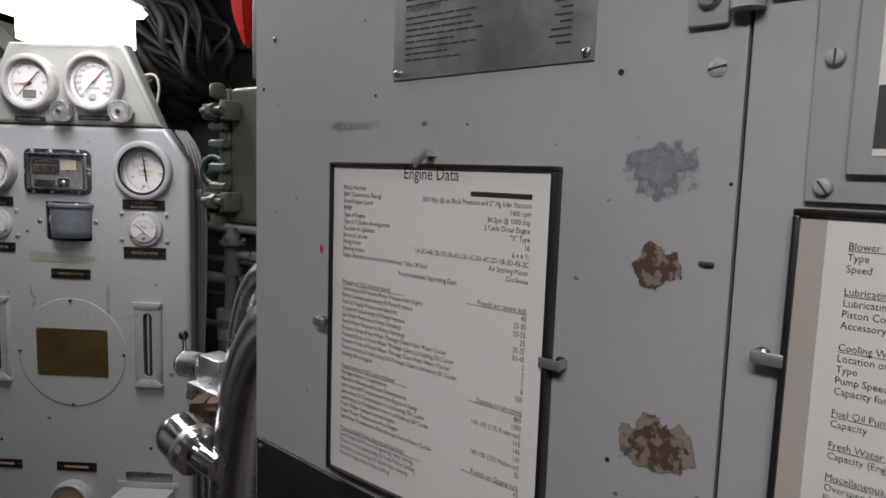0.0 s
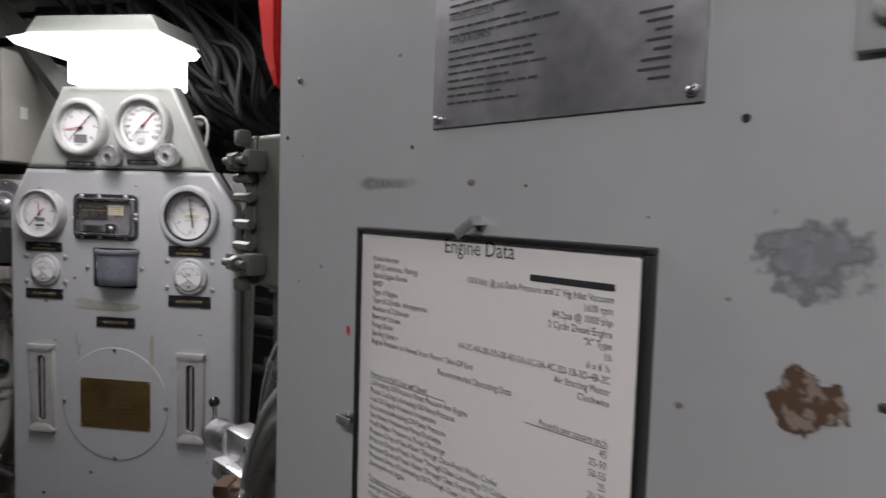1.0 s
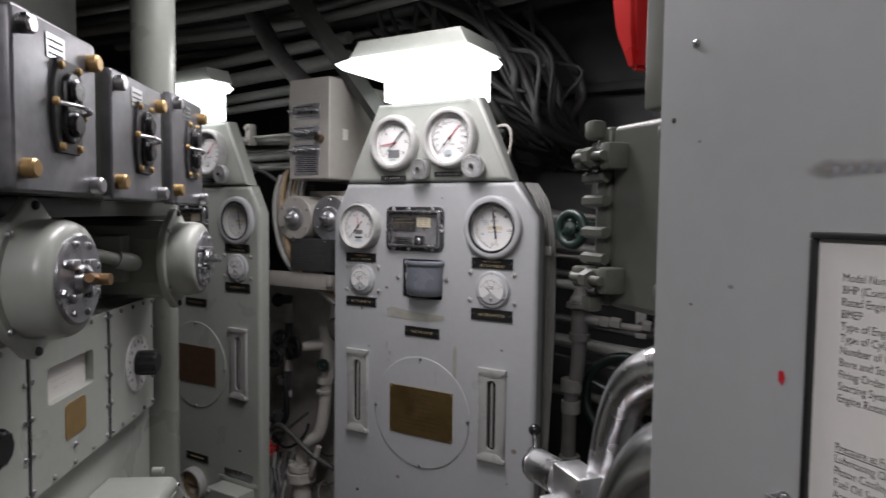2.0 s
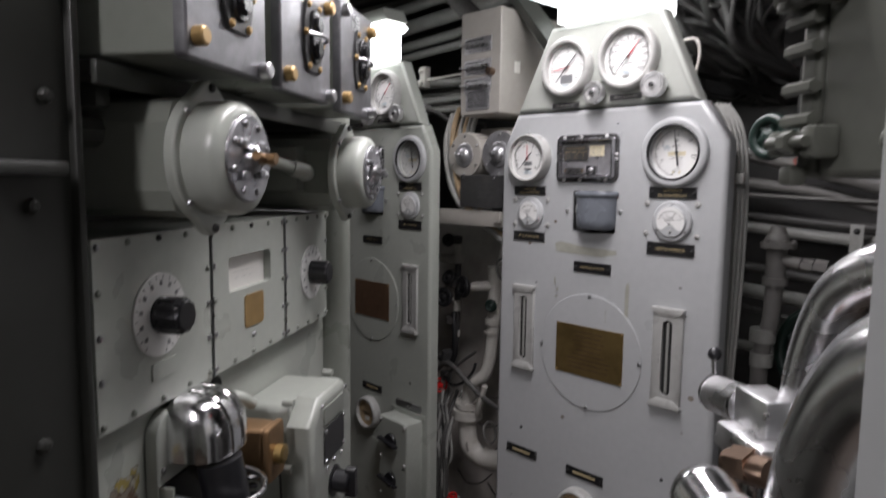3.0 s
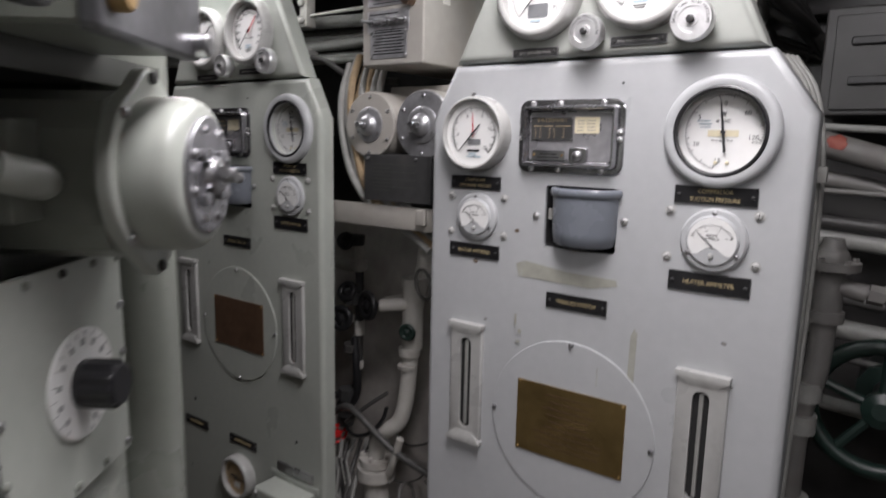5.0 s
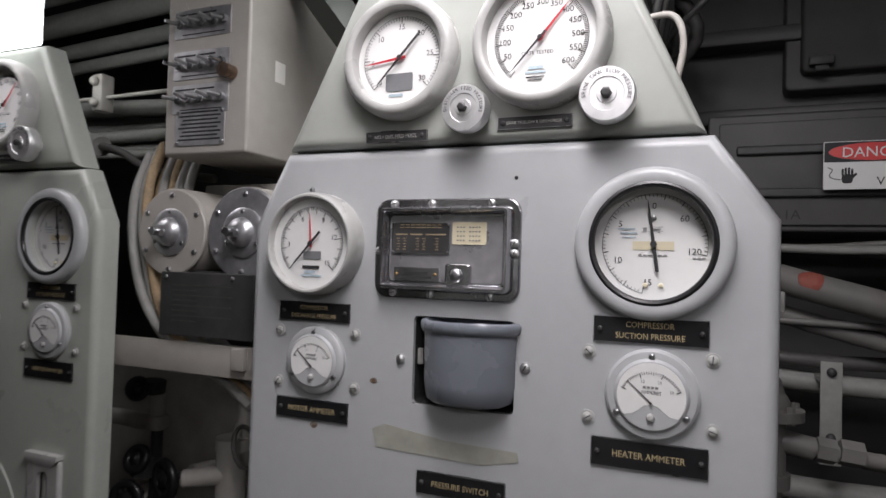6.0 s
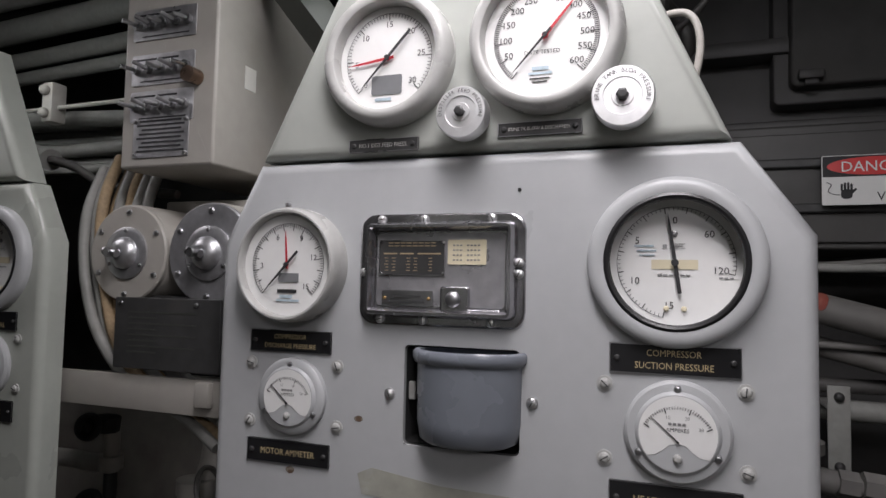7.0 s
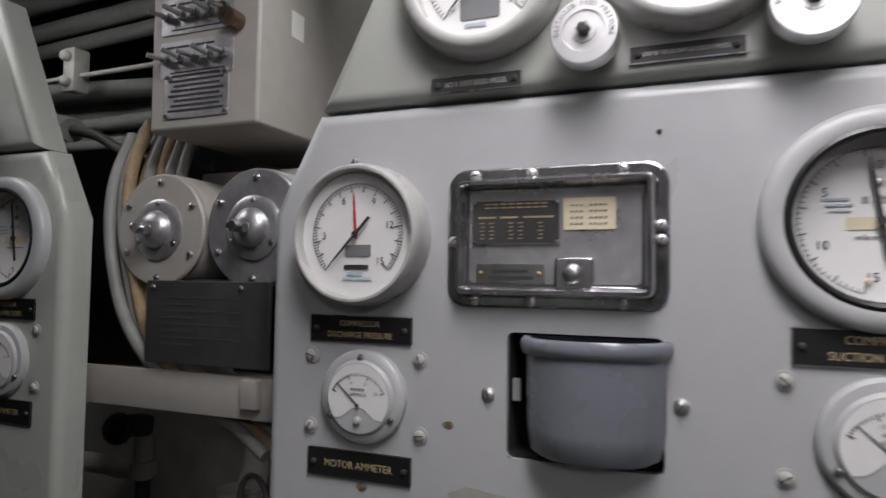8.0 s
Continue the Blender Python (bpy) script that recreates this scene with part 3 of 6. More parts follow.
    part("stained_label", bars([(0.163, 0.200, 1.480, 1.488)], y - 0.0001, 0.0001), CREAM, g)
    needle(g, 0.182, 1.4855, y - 0.003, 0.026, 0.043, -8, 0.0032, INK)
    for sx in (0.175, 0.189):
        part("screw", screw_bm(sx, 1.447, y, 0.0024, seg=10), CREAM, g)
    part("screw", screw_bm(0.1815, 1.510, y, 0.0026, seg=10), STEEL, g)
    # gauges of the top section
    g, y = gauge(p, -0.0785, 1.680, 0.0662, 0.0505, 0.026, 0.016, BEZEL, WHITE, "pressure gauge in a worn pale ring")
    scale_marks(g, -0.0785, 1.680, y, 0.041, 0.0445, -135, 135, 60, 10, INK)
    dial_numbers(g, -0.0785, 1.680, y - 0.0003, 0.034, [("0", -135), ("5", -95), ("10", -48), ("15", 0), ("20", 42), ("25", 85), ("30", 132)], 0.0085, INK)
    part("maker_label", slab(rounded_rect(-0.096, -0.064, 1.645, 1.664, 0.002, 2), y, y - 0.0004), LABEL_GREY, g)
    part("stamp", bars([(-0.092, -0.075, 1.639, 1.642)], y - 0.0002), BLUE_INK, g)
    needle(g, -0.0785, 1.680, y - 0.004, 0.034, 0.040, -137, 0.0026, INK)
    needle(g, -0.0785, 1.680, y - 0.002, 0.006, 0.043, -97, 0.0028, RED_INK, "red_pointer")
    g, y = gauge(p, 0.074, 1.685, 0.069, 0.0545, 0.026, 0.016, BEZEL, WHITE, "large pressure gauge in a worn pale ring")
    scale_marks(g, 0.074, 1.685, y, 0.043, 0.047, -140, 135, 120, 10, INK)
    dial_numbers(g, 0.074, 1.685, y - 0.0003, 0.0365, [("50", -114), ("100", -91), ("150", -68), ("200", -45), ("250", -22), ("300", 2), ("350", 24), ("400", 45), ("450", 66), ("500", 88), ("550", 109), ("600", 131)], 0.0085, INK)
    lettering(g, [("DATE TESTED", 0.071, 1.6695, 0.0052, "CENTER")], y - 0.0003, INK)
    part("stamp", bars([(0.062, 0.077, 1.655, 1.658), (0.059, 0.080, 1.651, 1.653)], y - 0.0002), BLUE_INK, g)
    part("small_print", bars([(0.060, 0.078, 1.647, 1.648), (0.062, 0.076, 1.644, 1.645)], y - 0.0002), INK, g)
    needle(g, 0.074, 1.685, y - 0.004, 0.008, 0.044, -138, 0.0022, INK)
    needle(g, 0.074, 1.685, y - 0.002, 0.004, 0.043, 40, 0.0030, RED_INK, "red_pointer")
    # turned valve knobs with their name plates
    for kx, kz, r, words in ((0.003, 1.6165, 0.0235, "DISTILLER FEED PRESSURE"), (0.142, 1.620, 0.0255, "BRINE TANK BLOW PRESSURE")):
        k = part("valve_knob", turned(kx, kz, [(r * 0.4, -0.002), (r * 0.4, -0.014), (r * 0.97, -0.015), (r, -0.017), (r, -0.031), (r * 0.96, -0.033), (r * 0.62, -0.0332), (r * 0.6, -0.0322), (r * 0.36, -0.0322), (r * 0.34, -0.0332), (r * 0.3, -0.0332)], 48), ALUMINIUM, p, "turned aluminium valve knob")
        part("nut", turned(kx, kz, [(r * 0.2, -0.033), (r * 0.2, -0.038), (r * 0.12, -0.039)], 6), DARK_STEEL, k)
        n = len(words)
        rows = []
        for i, ch in enumerate(words):
            a = -95 + 200 * i / (n - 1)
            rows.append((ch, kx + r * 0.74 * math.sin(radians(a)), kz + r * 0.74 * math.cos(radians(a)), r * 0.2, ("CENTER", radians(a))))
        lettering(k, rows, -0.0337, INK)
    name_plate(p, -0.122, -0.048, 1.591, 1.604, -0.003, ["NO.1 DIST.FEED PRESS."], 0.0058, DARK_STEEL, GREY_INK)
    name_plate(p, 0.030, 0.106, 1.598, 1.611, -0.003, ["BRINE TK.BLOW & DISCH.PRESS."], 0.0045, DARK_STEEL, GREY_INK)
    # name plates of the lower section
    name_plate(p, -0.231, -0.137, 1.392, 1.414, 0, ["COMPRESSOR", "DISCHARGE PRESSURE"], 0.0068)
    name_plate(p, 0.130, 0.232, 1.393, 1.4175, 0, ["COMPRESSOR", "SUCTION PRESSURE"], 0.0078)
    name_plate(p, -0.231, -0.136, 1.281, 1.304, 0, ["MOTOR AMMETER"], 0.0085)
    name_plate(p, 0.130, 0.233, 1.277, 1.304, 0, ["HEATER AMMETER"], 0.0088)
    name_plate(p, -0.050, 0.047, 1.221, 1.245, 0, ["PRESSURE SWITCH"], 0.0085)
    for x0, x1 in ((-0.238, -0.142), (-0.053, 0.048)):
        q = name_plate(p, x0, x1, 0.735, 0.758, 0, [], 0.008)
        part("worn_lettering", bars([(x0 + 0.02, x1 - 0.02, 0.744, 0.749)], -0.0019), GOLD_INK, q)
    ammeter(p, -0.179, 1.349, 0.0380, "small round ammeter")
    ammeter(p, 0.184, 1.348, 0.0415, "round ammeter")
    for k, (sx, sz) in enumerate(((-0.230, 1.380), (-0.130, 1.381), (-0.230, 1.321), (-0.129, 1.322), (0.126, 1.383), (0.235, 1.383), (0.126, 1.321), (0.236, 1.320), (-0.073, 1.359), (0.064, 1.361))):
        screw(p, sx, sz, 0, 0.0046, BEZEL if k < 8 else ALUMINIUM, washer=0.0066 if k < 8 else 0.0055, turn=0.3 + 0.9 * k)
    # pressed steel cover
    c = part("cover_plate", slab(rounded_rect(-0.107, 0.057, 1.424, 1.530, 0.016, 5), 0.001, -0.003, 0.002, 2), COVER, p, "worn pressed steel cover with name plates", flat=True)
    rim = bmesh.new()
    rings = []
    for inset, y in ((0.012, -0.002), (0.0145, -0.010), (0.018, -0.014), (0.022, -0.014), (0.025, -0.011), (0.0265, -0.006), (0.0275, -0.0035)):
        rings.append([(x, y, z) for x, z in offset_poly(rounded_rect(-0.107, 0.057, 1.424, 1.530, 0.016, 5), inset * 0.62)])
    loft(rings, rim, cap_first=False, cap_last=False)
    part("raised_rim", rim, COVER, c, angle=50)
    # thin added slab: lightens the middle of one stamped sheet like a reflection
    part("lit_centre", slab(rounded_rect(-0.0885, 0.0385, 1.4425, 1.5115, 0.004, 3), -0.0028, -0.0033), COVER_LIT, c)
    part("pad", slab(rounded_rect(-0.022, 0.006, 1.437, 1.462, 0.003, 3), -0.003, -0.0085, 0.002, 3), COVER, c)
    part("rib", slab(rounded_rect(0.000, 0.036, 1.437, 1.4415, 0.002, 3), -0.003, -0.0085, 0.002, 3), COVER, c)
    part("dome_nut", ball((-0.009, -0.009, 1.450), 0.0075, scale=(1, 0.6, 1)), STEEL, c)
    dp = part("data_plate", slab(rounded_rect(-0.085, -0.019, 1.472, 1.504, 0.001, 2), -0.0034, -0.0046), DARK_STEEL, c, "dark engraved data plate")
    for ex in (-0.0835, -0.0205):
        for ez in (1.4735, 1.5025):
            part("rivet", screw_bm(ex, ez, -0.0046, 0.0014, seg=8), STEEL, dp)
    part("plate_edge", bars([(-0.0855, -0.0185, 1.4715, 1.4722), (-0.0855, -0.0185, 1.5038, 1.5045), (-0.0855, -0.0848, 1.4722, 1.5038), (-0.0192, -0.0185, 1.4722, 1.5038)], -0.0047), STEEL, dp)
    part("small_print", bars([(-0.076 + 0.0062 * i, -0.0712 + 0.0062 * i, 1.4988 + 0.0028 * j, 1.4997 + 0.0028 * j) for i in range(8) for j in range(2)] + [(-0.081, -0.067, 1.4912, 1.4926), (-0.064, -0.050, 1.4912, 1.4926), (-0.046, -0.023, 1.4912, 1.4926)] + [(-0.080 + 0.0075 * i + 0.001 * (j % 2), -0.0762 + 0.0075 * i, 1.4757 + 0.0029 * j, 1.4764 + 0.0029 * j) for i in range(7) if i not in (2, 5) for j in range(5)], -0.0047), PLATE_GILT, dp)
    part("tag", slab(rounded_rect(-0.016, 0.021, 1.482, 1.505, 0.001, 2), -0.0034, -0.0042), CREAM, c, "yellowed inspection tag")
    part("small_print", bars([(-0.011 + 0.0034 * i, -0.0089 + 0.0034 * i, 1.4855 + 0.0045 * j, 1.4869 + 0.0045 * j) for i in range(8) if i != 3 for j in range(4)], -0.0043), FADED_INK, c)
    sp = part("small_plate", slab(rounded_rect(-0.082, -0.030, 1.443, 1.457, 0.001, 2), -0.0034, -0.005), STEEL, c)
    part("small_print", bars([(-0.074, -0.038, 1.4455, 1.448), (-0.070, -0.042, 1.4505, 1.4525)], -0.0051), DARK_STEEL, sp)
    for sx in (-0.079, -0.034):
        part("screw", screw_bm(sx, 1.450, -0.005, 0.0018, seg=8), BRASS_BRIGHT, sp)
    for sx, sz in ((-0.084, 1.5245), (-0.040, 1.5245), (0.026, 1.5245), (-0.084, 1.4295), (-0.040, 1.4295), (0.026, 1.4295), (-0.1015, 1.474), (0.0515, 1.474), (0.0515, 1.484)):
        screw(c, sx, sz, -0.0035, 0.0042, ALUMINIUM, turn=sx * 40)
    # enamel cup in its opening
    cup = bmesh.new()
    n = 24
    rings = []
    for z, k in ((1.320, 0.55), (1.321, 0.80), (1.325, 0.93), (1.341, 0.985), (1.392, 1.0), (1.3925, 1.05), (1.397, 1.09), (1.402, 1.09), (1.4045, 1.04), (1.404, 0.95), (1.37, 0.93)):
        rings.append([(0.006 + 0.0490 * k * math.cos(2 * math.pi * i / n), -0.002 - 0.034 * k * math.sin(2 * math.pi * i / n), z) for i in range(n)])
    loft(rings, cup)
    part("drip_cup", cup, CUP, p, "blue-grey enamelled drip cup", angle=60)
    # added black liner: shade on the opening's sides and back as colour
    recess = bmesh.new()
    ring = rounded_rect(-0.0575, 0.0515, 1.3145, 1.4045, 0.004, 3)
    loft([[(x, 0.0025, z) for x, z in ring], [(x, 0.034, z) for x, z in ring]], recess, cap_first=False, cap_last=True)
    part("cup_shade_liner", recess, BLACK_VOID, p, "black liner painting shade behind the cup")
    part("cup_bracket", box(-0.0565, -0.050, 0.006, 0.010, 1.354, 1.371, 0.001), BEZEL, p)
    # round inspection cover with its plaque
    part("inspection_cover", slab(circle_pts(-0.004, 1.039, 0.134, 64), 0.001, -0.0022, 0.0012, 2), paint, p)
    for a in (0, 90, 180, 270):
        screw(p, -0.004 + 0.1295 * math.sin(radians(a)), 1.039 + 0.1295 * math.cos(radians(a)), -0.0022, 0.0042, STEEL, turn=a)
    return p


PANEL = instrument_panel(pose(-0.908, 1.57, FLOOR), GREY, GREY_GREEN, "tall grey painted steel instrument panel with gauges and ammeters")


def plaque(parent, mat, label):
    q = part("plaque", slab(rounded_rect(-0.091, 0.086, 0.981, 1.098, 0.001, 2), -0.0022, -0.004), mat, parent, label)
    rows = []
    rnd = random.Random(4)
    for k in range(9):
        w = rnd.uniform(0.03, 0.06)
        rows.append((-0.003 - w, -0.003 + w, 1.082 - 0.0105 * k, 1.0835 - 0.0105 * k))
    part("small_print", bars(rows, -0.0041, 0.0002), BRONZE, q)
    for sx in (-0.087, 0.082):
        for sz in (0.985, 1.094):
            part("rivet", screw_bm(sx, sz, -0.004, 0.0022, seg=8), BRASS_BRIGHT, q)


def panel_lower(p, plaque_mat, plaque_label, paint):
    plaque(p, plaque_mat, plaque_label)
    slot_handle(p, -0.224, -0.158, 0.962, 1.171)
    slot_handle(p, 0.152, 0.222, 0.962, 1.171)
    for hx, hz in ((-0.193, 0.808), (0.187, 0.803), (0.05, 1.55), (-0.22, 0.62), (0.02, 0.60)):
        clock_hole(p, hx, hz, 0.004 if hz > 0.7 and hz < 1 else 0.0018)
    g, y = gauge(p, -0.012, 0.660, 0.053, 0.042, 0.026, 0.012, BEZEL, TAN, "round gauge with an aged tan dial")
    scale_marks(g, -0.012, 0.660, y, 0.032, 0.036, -130, 130, 40, 5, INK)
    needle(g, -0.012, 0.660, y - 0.002, 0.02, 0.032, 95, 0.004, INK)
    part("dial_label", bars([(-0.022, 0.000, 0.634, 0.648)], y - 0.0003), PAPER, g)
    part("lower_cover", slab(circle_pts(-0.004, 0.455, 0.125, 64), 0.001, -0.0022, 0.0012, 2), paint, p)
    # switch box with two turn knobs
    s = part("switch_box", slab(rounded_rect(0.112, 0.245, 0.445, 0.700, 0.004, 2), 0.0, -0.062, 0.004, 3), paint, p, "small steel switch box with two black knobs")
    part("flange", box(0.100, 0.257, -0.003, 0.0, 0.700, 0.716, 0.001, bm=box(0.095, 0.112, -0.003, 0.0, 0.44, 0.70)), paint, s)
    part("bracket", slab(rounded_rect(0.124, 0.240, 0.722, 0.742, 0.002, 2), 0.0, -0.004, 0.001, 2), STEEL, s)
    for kz in (0.632, 0.508):
        k = part("knob", turned(0.172, kz, [(0.024, -0.062), (0.024, -0.068), (0.022, -0.071), (0.010, -0.072)], 28), BAKELITE, s, "black turn knob")
        g = box(-0.044, 0.044, -0.086, -0.070, -0.008, 0.008, 0.004, 3)
        for v in g.verts:
            v.co.z *= 1.0 - 0.5 * abs(v.co.x) / 0.044
        bmesh.ops.transform(g, matrix=Matrix.Translation((0.172, 0, kz)) @ Matrix.Rotation(radians(8), 4, "Y"), verts=g.verts)
        part("grip", g, BAKELITE, k)
    for sx in (0.122, 0.235):
        for sz in (0.690, 0.572, 0.455):
            part("bolt", screw_bm(sx, sz, -0.062, 0.006, seg=10), BEZEL, s)


panel_lower(PANEL, BRASS, "tarnished brass instruction plaque", GREY)
part("tape_mark", slab([(-0.10, 1.262), (0.02, 1.259), (0.06, 1.268), (0.058, 1.277), (-0.02, 1.279), (-0.09, 1.288), (-0.105, 1.281)], -0.0004, -0.0007), TAPE_STAIN, PANEL)
part("tape_mark", slab([(0.083, 1.128), (0.093, 1.128), (0.094, 1.205), (0.089, 1.212), (0.084, 1.200)], -0.0004, -0.0007), TAPE_STAIN, PANEL)
for x0, z0, w, h in ((-0.103, 1.183, 0.004, 0.018), (-0.096, 1.170, 0.006, 0.008), (-0.100, 1.155, 0.008, 0.004), (0.038, 1.115, 0.0015, 0.028)):
    part("tape_mark", slab(rounded_rect(x0, x0 + w, z0, z0 + h, 0.0007, 2), -0.0022, -0.0026), TAPE_STAIN, PANEL)

rnd = random.Random(17)
for k in range(22):
    x, z, r = rnd.uniform(-0.26, 0.27), rnd.uniform(0.62, 1.55), rnd.uniform(0.002, 0.009)
    g = bmesh.new()
    g.faces.new([g.verts.new(v) for v in ((x - r, -0.0004, z - r * 0.7), (x + r, -0.0004, z - r * 0.7), (x + r, -0.0004, z + r * 0.7), (x - r, -0.0004, z + r * 0.7))])
    part("scuff", g, CHIP_FAINT if k % 3 else GRIME, PANEL)

PANEL_FAR = instrument_panel(pose(-1.752, 1.60, FLOOR - 0.012), GREEN_LIGHT, GREEN_LIGHT, "tall pale green painted steel instrument panel with gauges", 0.272, FLOOR + 0.001)
panel_lower(PANEL_FAR, BRONZE, "dark brown instruction plaque", GREEN_LIGHT)


# ---- lamps over the panels ----
def panel_lamp(m, label, left=-0.10, deep=0.16):
    p = thing("fluorescent_lamp", m, label, "lamp", "fluorescent lamps")
    part("housing", slab([(-0.20, 1.887), (0.13, 1.887), (0.11, 1.925), (-0.17, 1.925)], deep, -0.01, 0.006, 2), GREEN_LIGHT, p, "sage green steel housing")
    t = bmesh.new()
    loft([[(-0.19, deep - 0.01, 1.886), (0.122, deep - 0.01, 1.886), (0.122, -0.01, 1.886), (-0.19, -0.01, 1.886)], [(-0.225, deep, 1.872), (0.132, deep, 1.872), (0.132, -0.03, 1.872), (-0.225, -0.03, 1.872)], [(-0.21, deep - 0.01, 1.858), (0.125, deep - 0.01, 1.858), (0.125, -0.02, 1.858), (-0.21, -0.02, 1.858)]], t)
    part("diffuser", t, LENS, p, "lit white diffuser")
    part("light_box", box(left, 0.122, 0.0, deep * 0.75, 1.776, 1.858, 0.004), LENS, p, "lit white light box")
    return p


panel_lamp(pose(-0.908, 1.545, FLOOR), "lit fluorescent lamp in a green steel housing")
panel_lamp(pose(-1.745, 1.555, FLOOR), "lit fluorescent lamp in a green steel housing", -0.06, 0.07)


# ---- big grey cabinet with framed data sheets ----
CAB = pose(-0.028, 0.671, FLOOR, 0, 0, math.degrees(math.atan2(-0.607, 0.795)))
cabinet = thing("engine_cabinet", CAB, "large grey painted steel cabinet with chipped paint", "cabinet")
part("body", slab([(-0.22, FLOOR), (0.3115, FLOOR), (0.3005, 2.1), (-0.222, 2.1)], 0.7, 0.0, 0.0015, 2), CAB_GREY, cabinet, flat=True)
part("door", slab([(0.3135, FLOOR), (1.0, FLOOR), (1.0, 2.1), (0.3025, 2.1)], 0.7, 0.0, 0.0015, 2), CAB_GREY, cabinet, flat=True)
# black filler gives the door gap its shade by colour
part("seam", box(0.299, 0.318, 0.006, 0.02, FLOOR, 2.1), BLACK_VOID, cabinet)
part("base_panel", slab([(-0.215, FLOOR), (0.30, FLOOR), (0.30, 1.165), (-0.215, 1.181)], 0.0, -0.004, 0.002, 2), BLACK, cabinet, "black lower panel")
screw(cabinet, -0.205, 1.172, -0.004, 0.004, DARK_STEEL)
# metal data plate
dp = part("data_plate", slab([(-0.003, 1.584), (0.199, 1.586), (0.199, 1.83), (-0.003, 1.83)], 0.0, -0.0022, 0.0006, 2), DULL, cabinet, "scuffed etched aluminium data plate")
for sx, sz in ((0.003, 1.590), (0.193, 1.592), (0.003, 1.824), (0.193, 1.824)):
    screw(dp, sx, sz, -0.0022, 0.0035, STEEL, turn=sx * 30)
rows, rnd = [], random.Random(7)
z = 1.600
while z < 1.815:
    k = round((z - 1.600) / 0.0052)
    if k not in (8, 11):
        w = rnd.uniform(0.045, 0.105)
        x = 0.012
        while x < 0.012 + w:
            v = rnd.uniform(0.006, 0.016)
            rows.append((x, min(x + v, 0.012 + w), z, z + 0.0016))
            x += v + 0.0015
        if rnd.random() < 0.85:
            v = rnd.uniform(0.008, 0.02)
            rows.append((0.18 - v, 0.18, z, z + 0.0016))
    z += 0.0052
part("worn_lettering", bars(rows, -0.0023, 0.0002), DARK_STEEL, dp)
lettering(dp, [("TORQUE LIMITS", 0.012, 1.6425, 0.0055, "LEFT"), ("MISCELLANEOUS", 0.012, 1.658, 0.0055, "LEFT")], -0.0026, INK)
# hinge, screws, holes and paint damage
h = part("hinge", box(0.266, 0.292, -0.006, 0, 1.600, 1.70, 0.002, bm=box(0.315, 0.352, -0.006, 0, 1.612, 1.70, 0.002)), CAB_GREY, cabinet, "painted steel hinge")
part("knuckle", rod((0.303, -0.006, 1.607), (0.303, -0.006, 1.70), 0.0105, 16), CAB_GREY, h)
screw(h, 0.280, 1.618, -0.006, 0.008, CAB_GREY, turn=0.7)
screw(h, 0.278, 1.665, -0.006, 0.008, CAB_GREY, turn=0.2)
screw(cabinet, -0.185, 1.640, 0, 0.003, STEEL)
screw(cabinet, 0.286, 1.574, 0.0042, 0.0072, CAB_GREY, turn=-0.2)
for hx, hz, r in ((0.220, 1.576, 0.0022), (-0.027, 1.572, 0.0014), (-0.206, 1.588, 0.002), (0.228, 1.292, 0.0018), (-0.125, 1.26, 0.001), (0.300, 1.50, 0.0012)):
    clock_hole(cabinet, hx, hz, r)
rnd = random.Random(3)


def ragged(cx, cz, rx, rz, n, amount, seed):
    r = random.Random(seed)
    return [(cx + rx * math.cos(2 * math.pi * k / n) * (1 - amount * r.random()), cz + rz * math.sin(2 * math.pi * k / n) * (1 - amount * r.random())) for k in range(n)]


def patch(outline, y, mat, name="paint_chip"):
    g = bmesh.new()
    vs = [g.verts.new((x, y, z)) for x, z in outline]
    g.faces.new(vs)
    ob = part(name, g, mat, cabinet)
    return ob


def chip(x0, x1, z0, z1, mat, lift=0.0006):
    return patch([(x0, z0), (x1, z0), (x1, z1), (x0, z1)], -lift, mat)


chip(0.221, 0.286, 1.484, 1.536, CHIP_PRIMER)
chip(0.233, 0.277, 1.422, 1.460, CHIP_RUST)
chip(0.228, 0.298, 1.288, 1.338, CHIP_FAINT)
chip(0.240, 0.290, 1.292, 1.332, CHIP_RUST, 0.0009)
chip(-0.10, -0.02, 1.538, 1.552, GRIME, 0.0004)
patch(ragged(-0.103, 1.418, 0.003, 0.006, 12, 0.5, 7), -0.0006, RED_INK)
for k in range(26):
    cx, cz, cr = rnd.uniform(-0.2, 0.3), rnd.uniform(1.25, 1.66), rnd.uniform(0.0015, 0.0042)
    chip(cx - cr, cx + cr, cz - cr * 0.6, cz + cr * 0.6, rnd.choice((CHIP_FAINT, GRIME, CHIP_RUST)))
for k in range(5):
    patch(rounded_rect(-0.075 + 0.008 * k, -0.071 + 0.008 * k, 1.541, 1.546, 0.0012, 2), -0.0005, PRIMER, "worn_lettering")
part("latch_hook", box(0.284, 0.294, -0.003, 0, 1.4455, 1.4485, 0.001), DARK_STEEL, cabinet)
part("latch_hook", box(0.276, 0.296, -0.007, 0, 1.268, 1.275, 0.002), CAB_GREY, cabinet)
# gauge window of the door
w = part("window_frame", slab([(0.343, 1.491), (0.62, 1.491), (0.62, 1.75), (0.340, 1.75)], 0.0, -0.006, 0.002, 2), CAB_GREY, cabinet, "grey screwed window frame")
part("inner_frame", slab([(0.364, 1.507), (0.60, 1.507), (0.60, 1.75), (0.362, 1.75)], -0.006, -0.013, 0.003, 2), CAB_GREY, w)
part("pane", slab([(0.376, 1.518), (0.59, 1.518), (0.59, 1.74), (0.374, 1.74)], -0.013, -0.0135), WHITE, w)
part("dark_print", bars([(0.376, 0.42, 1.522, 1.556)], -0.0137, 0.0002), DARK_STEEL, w)
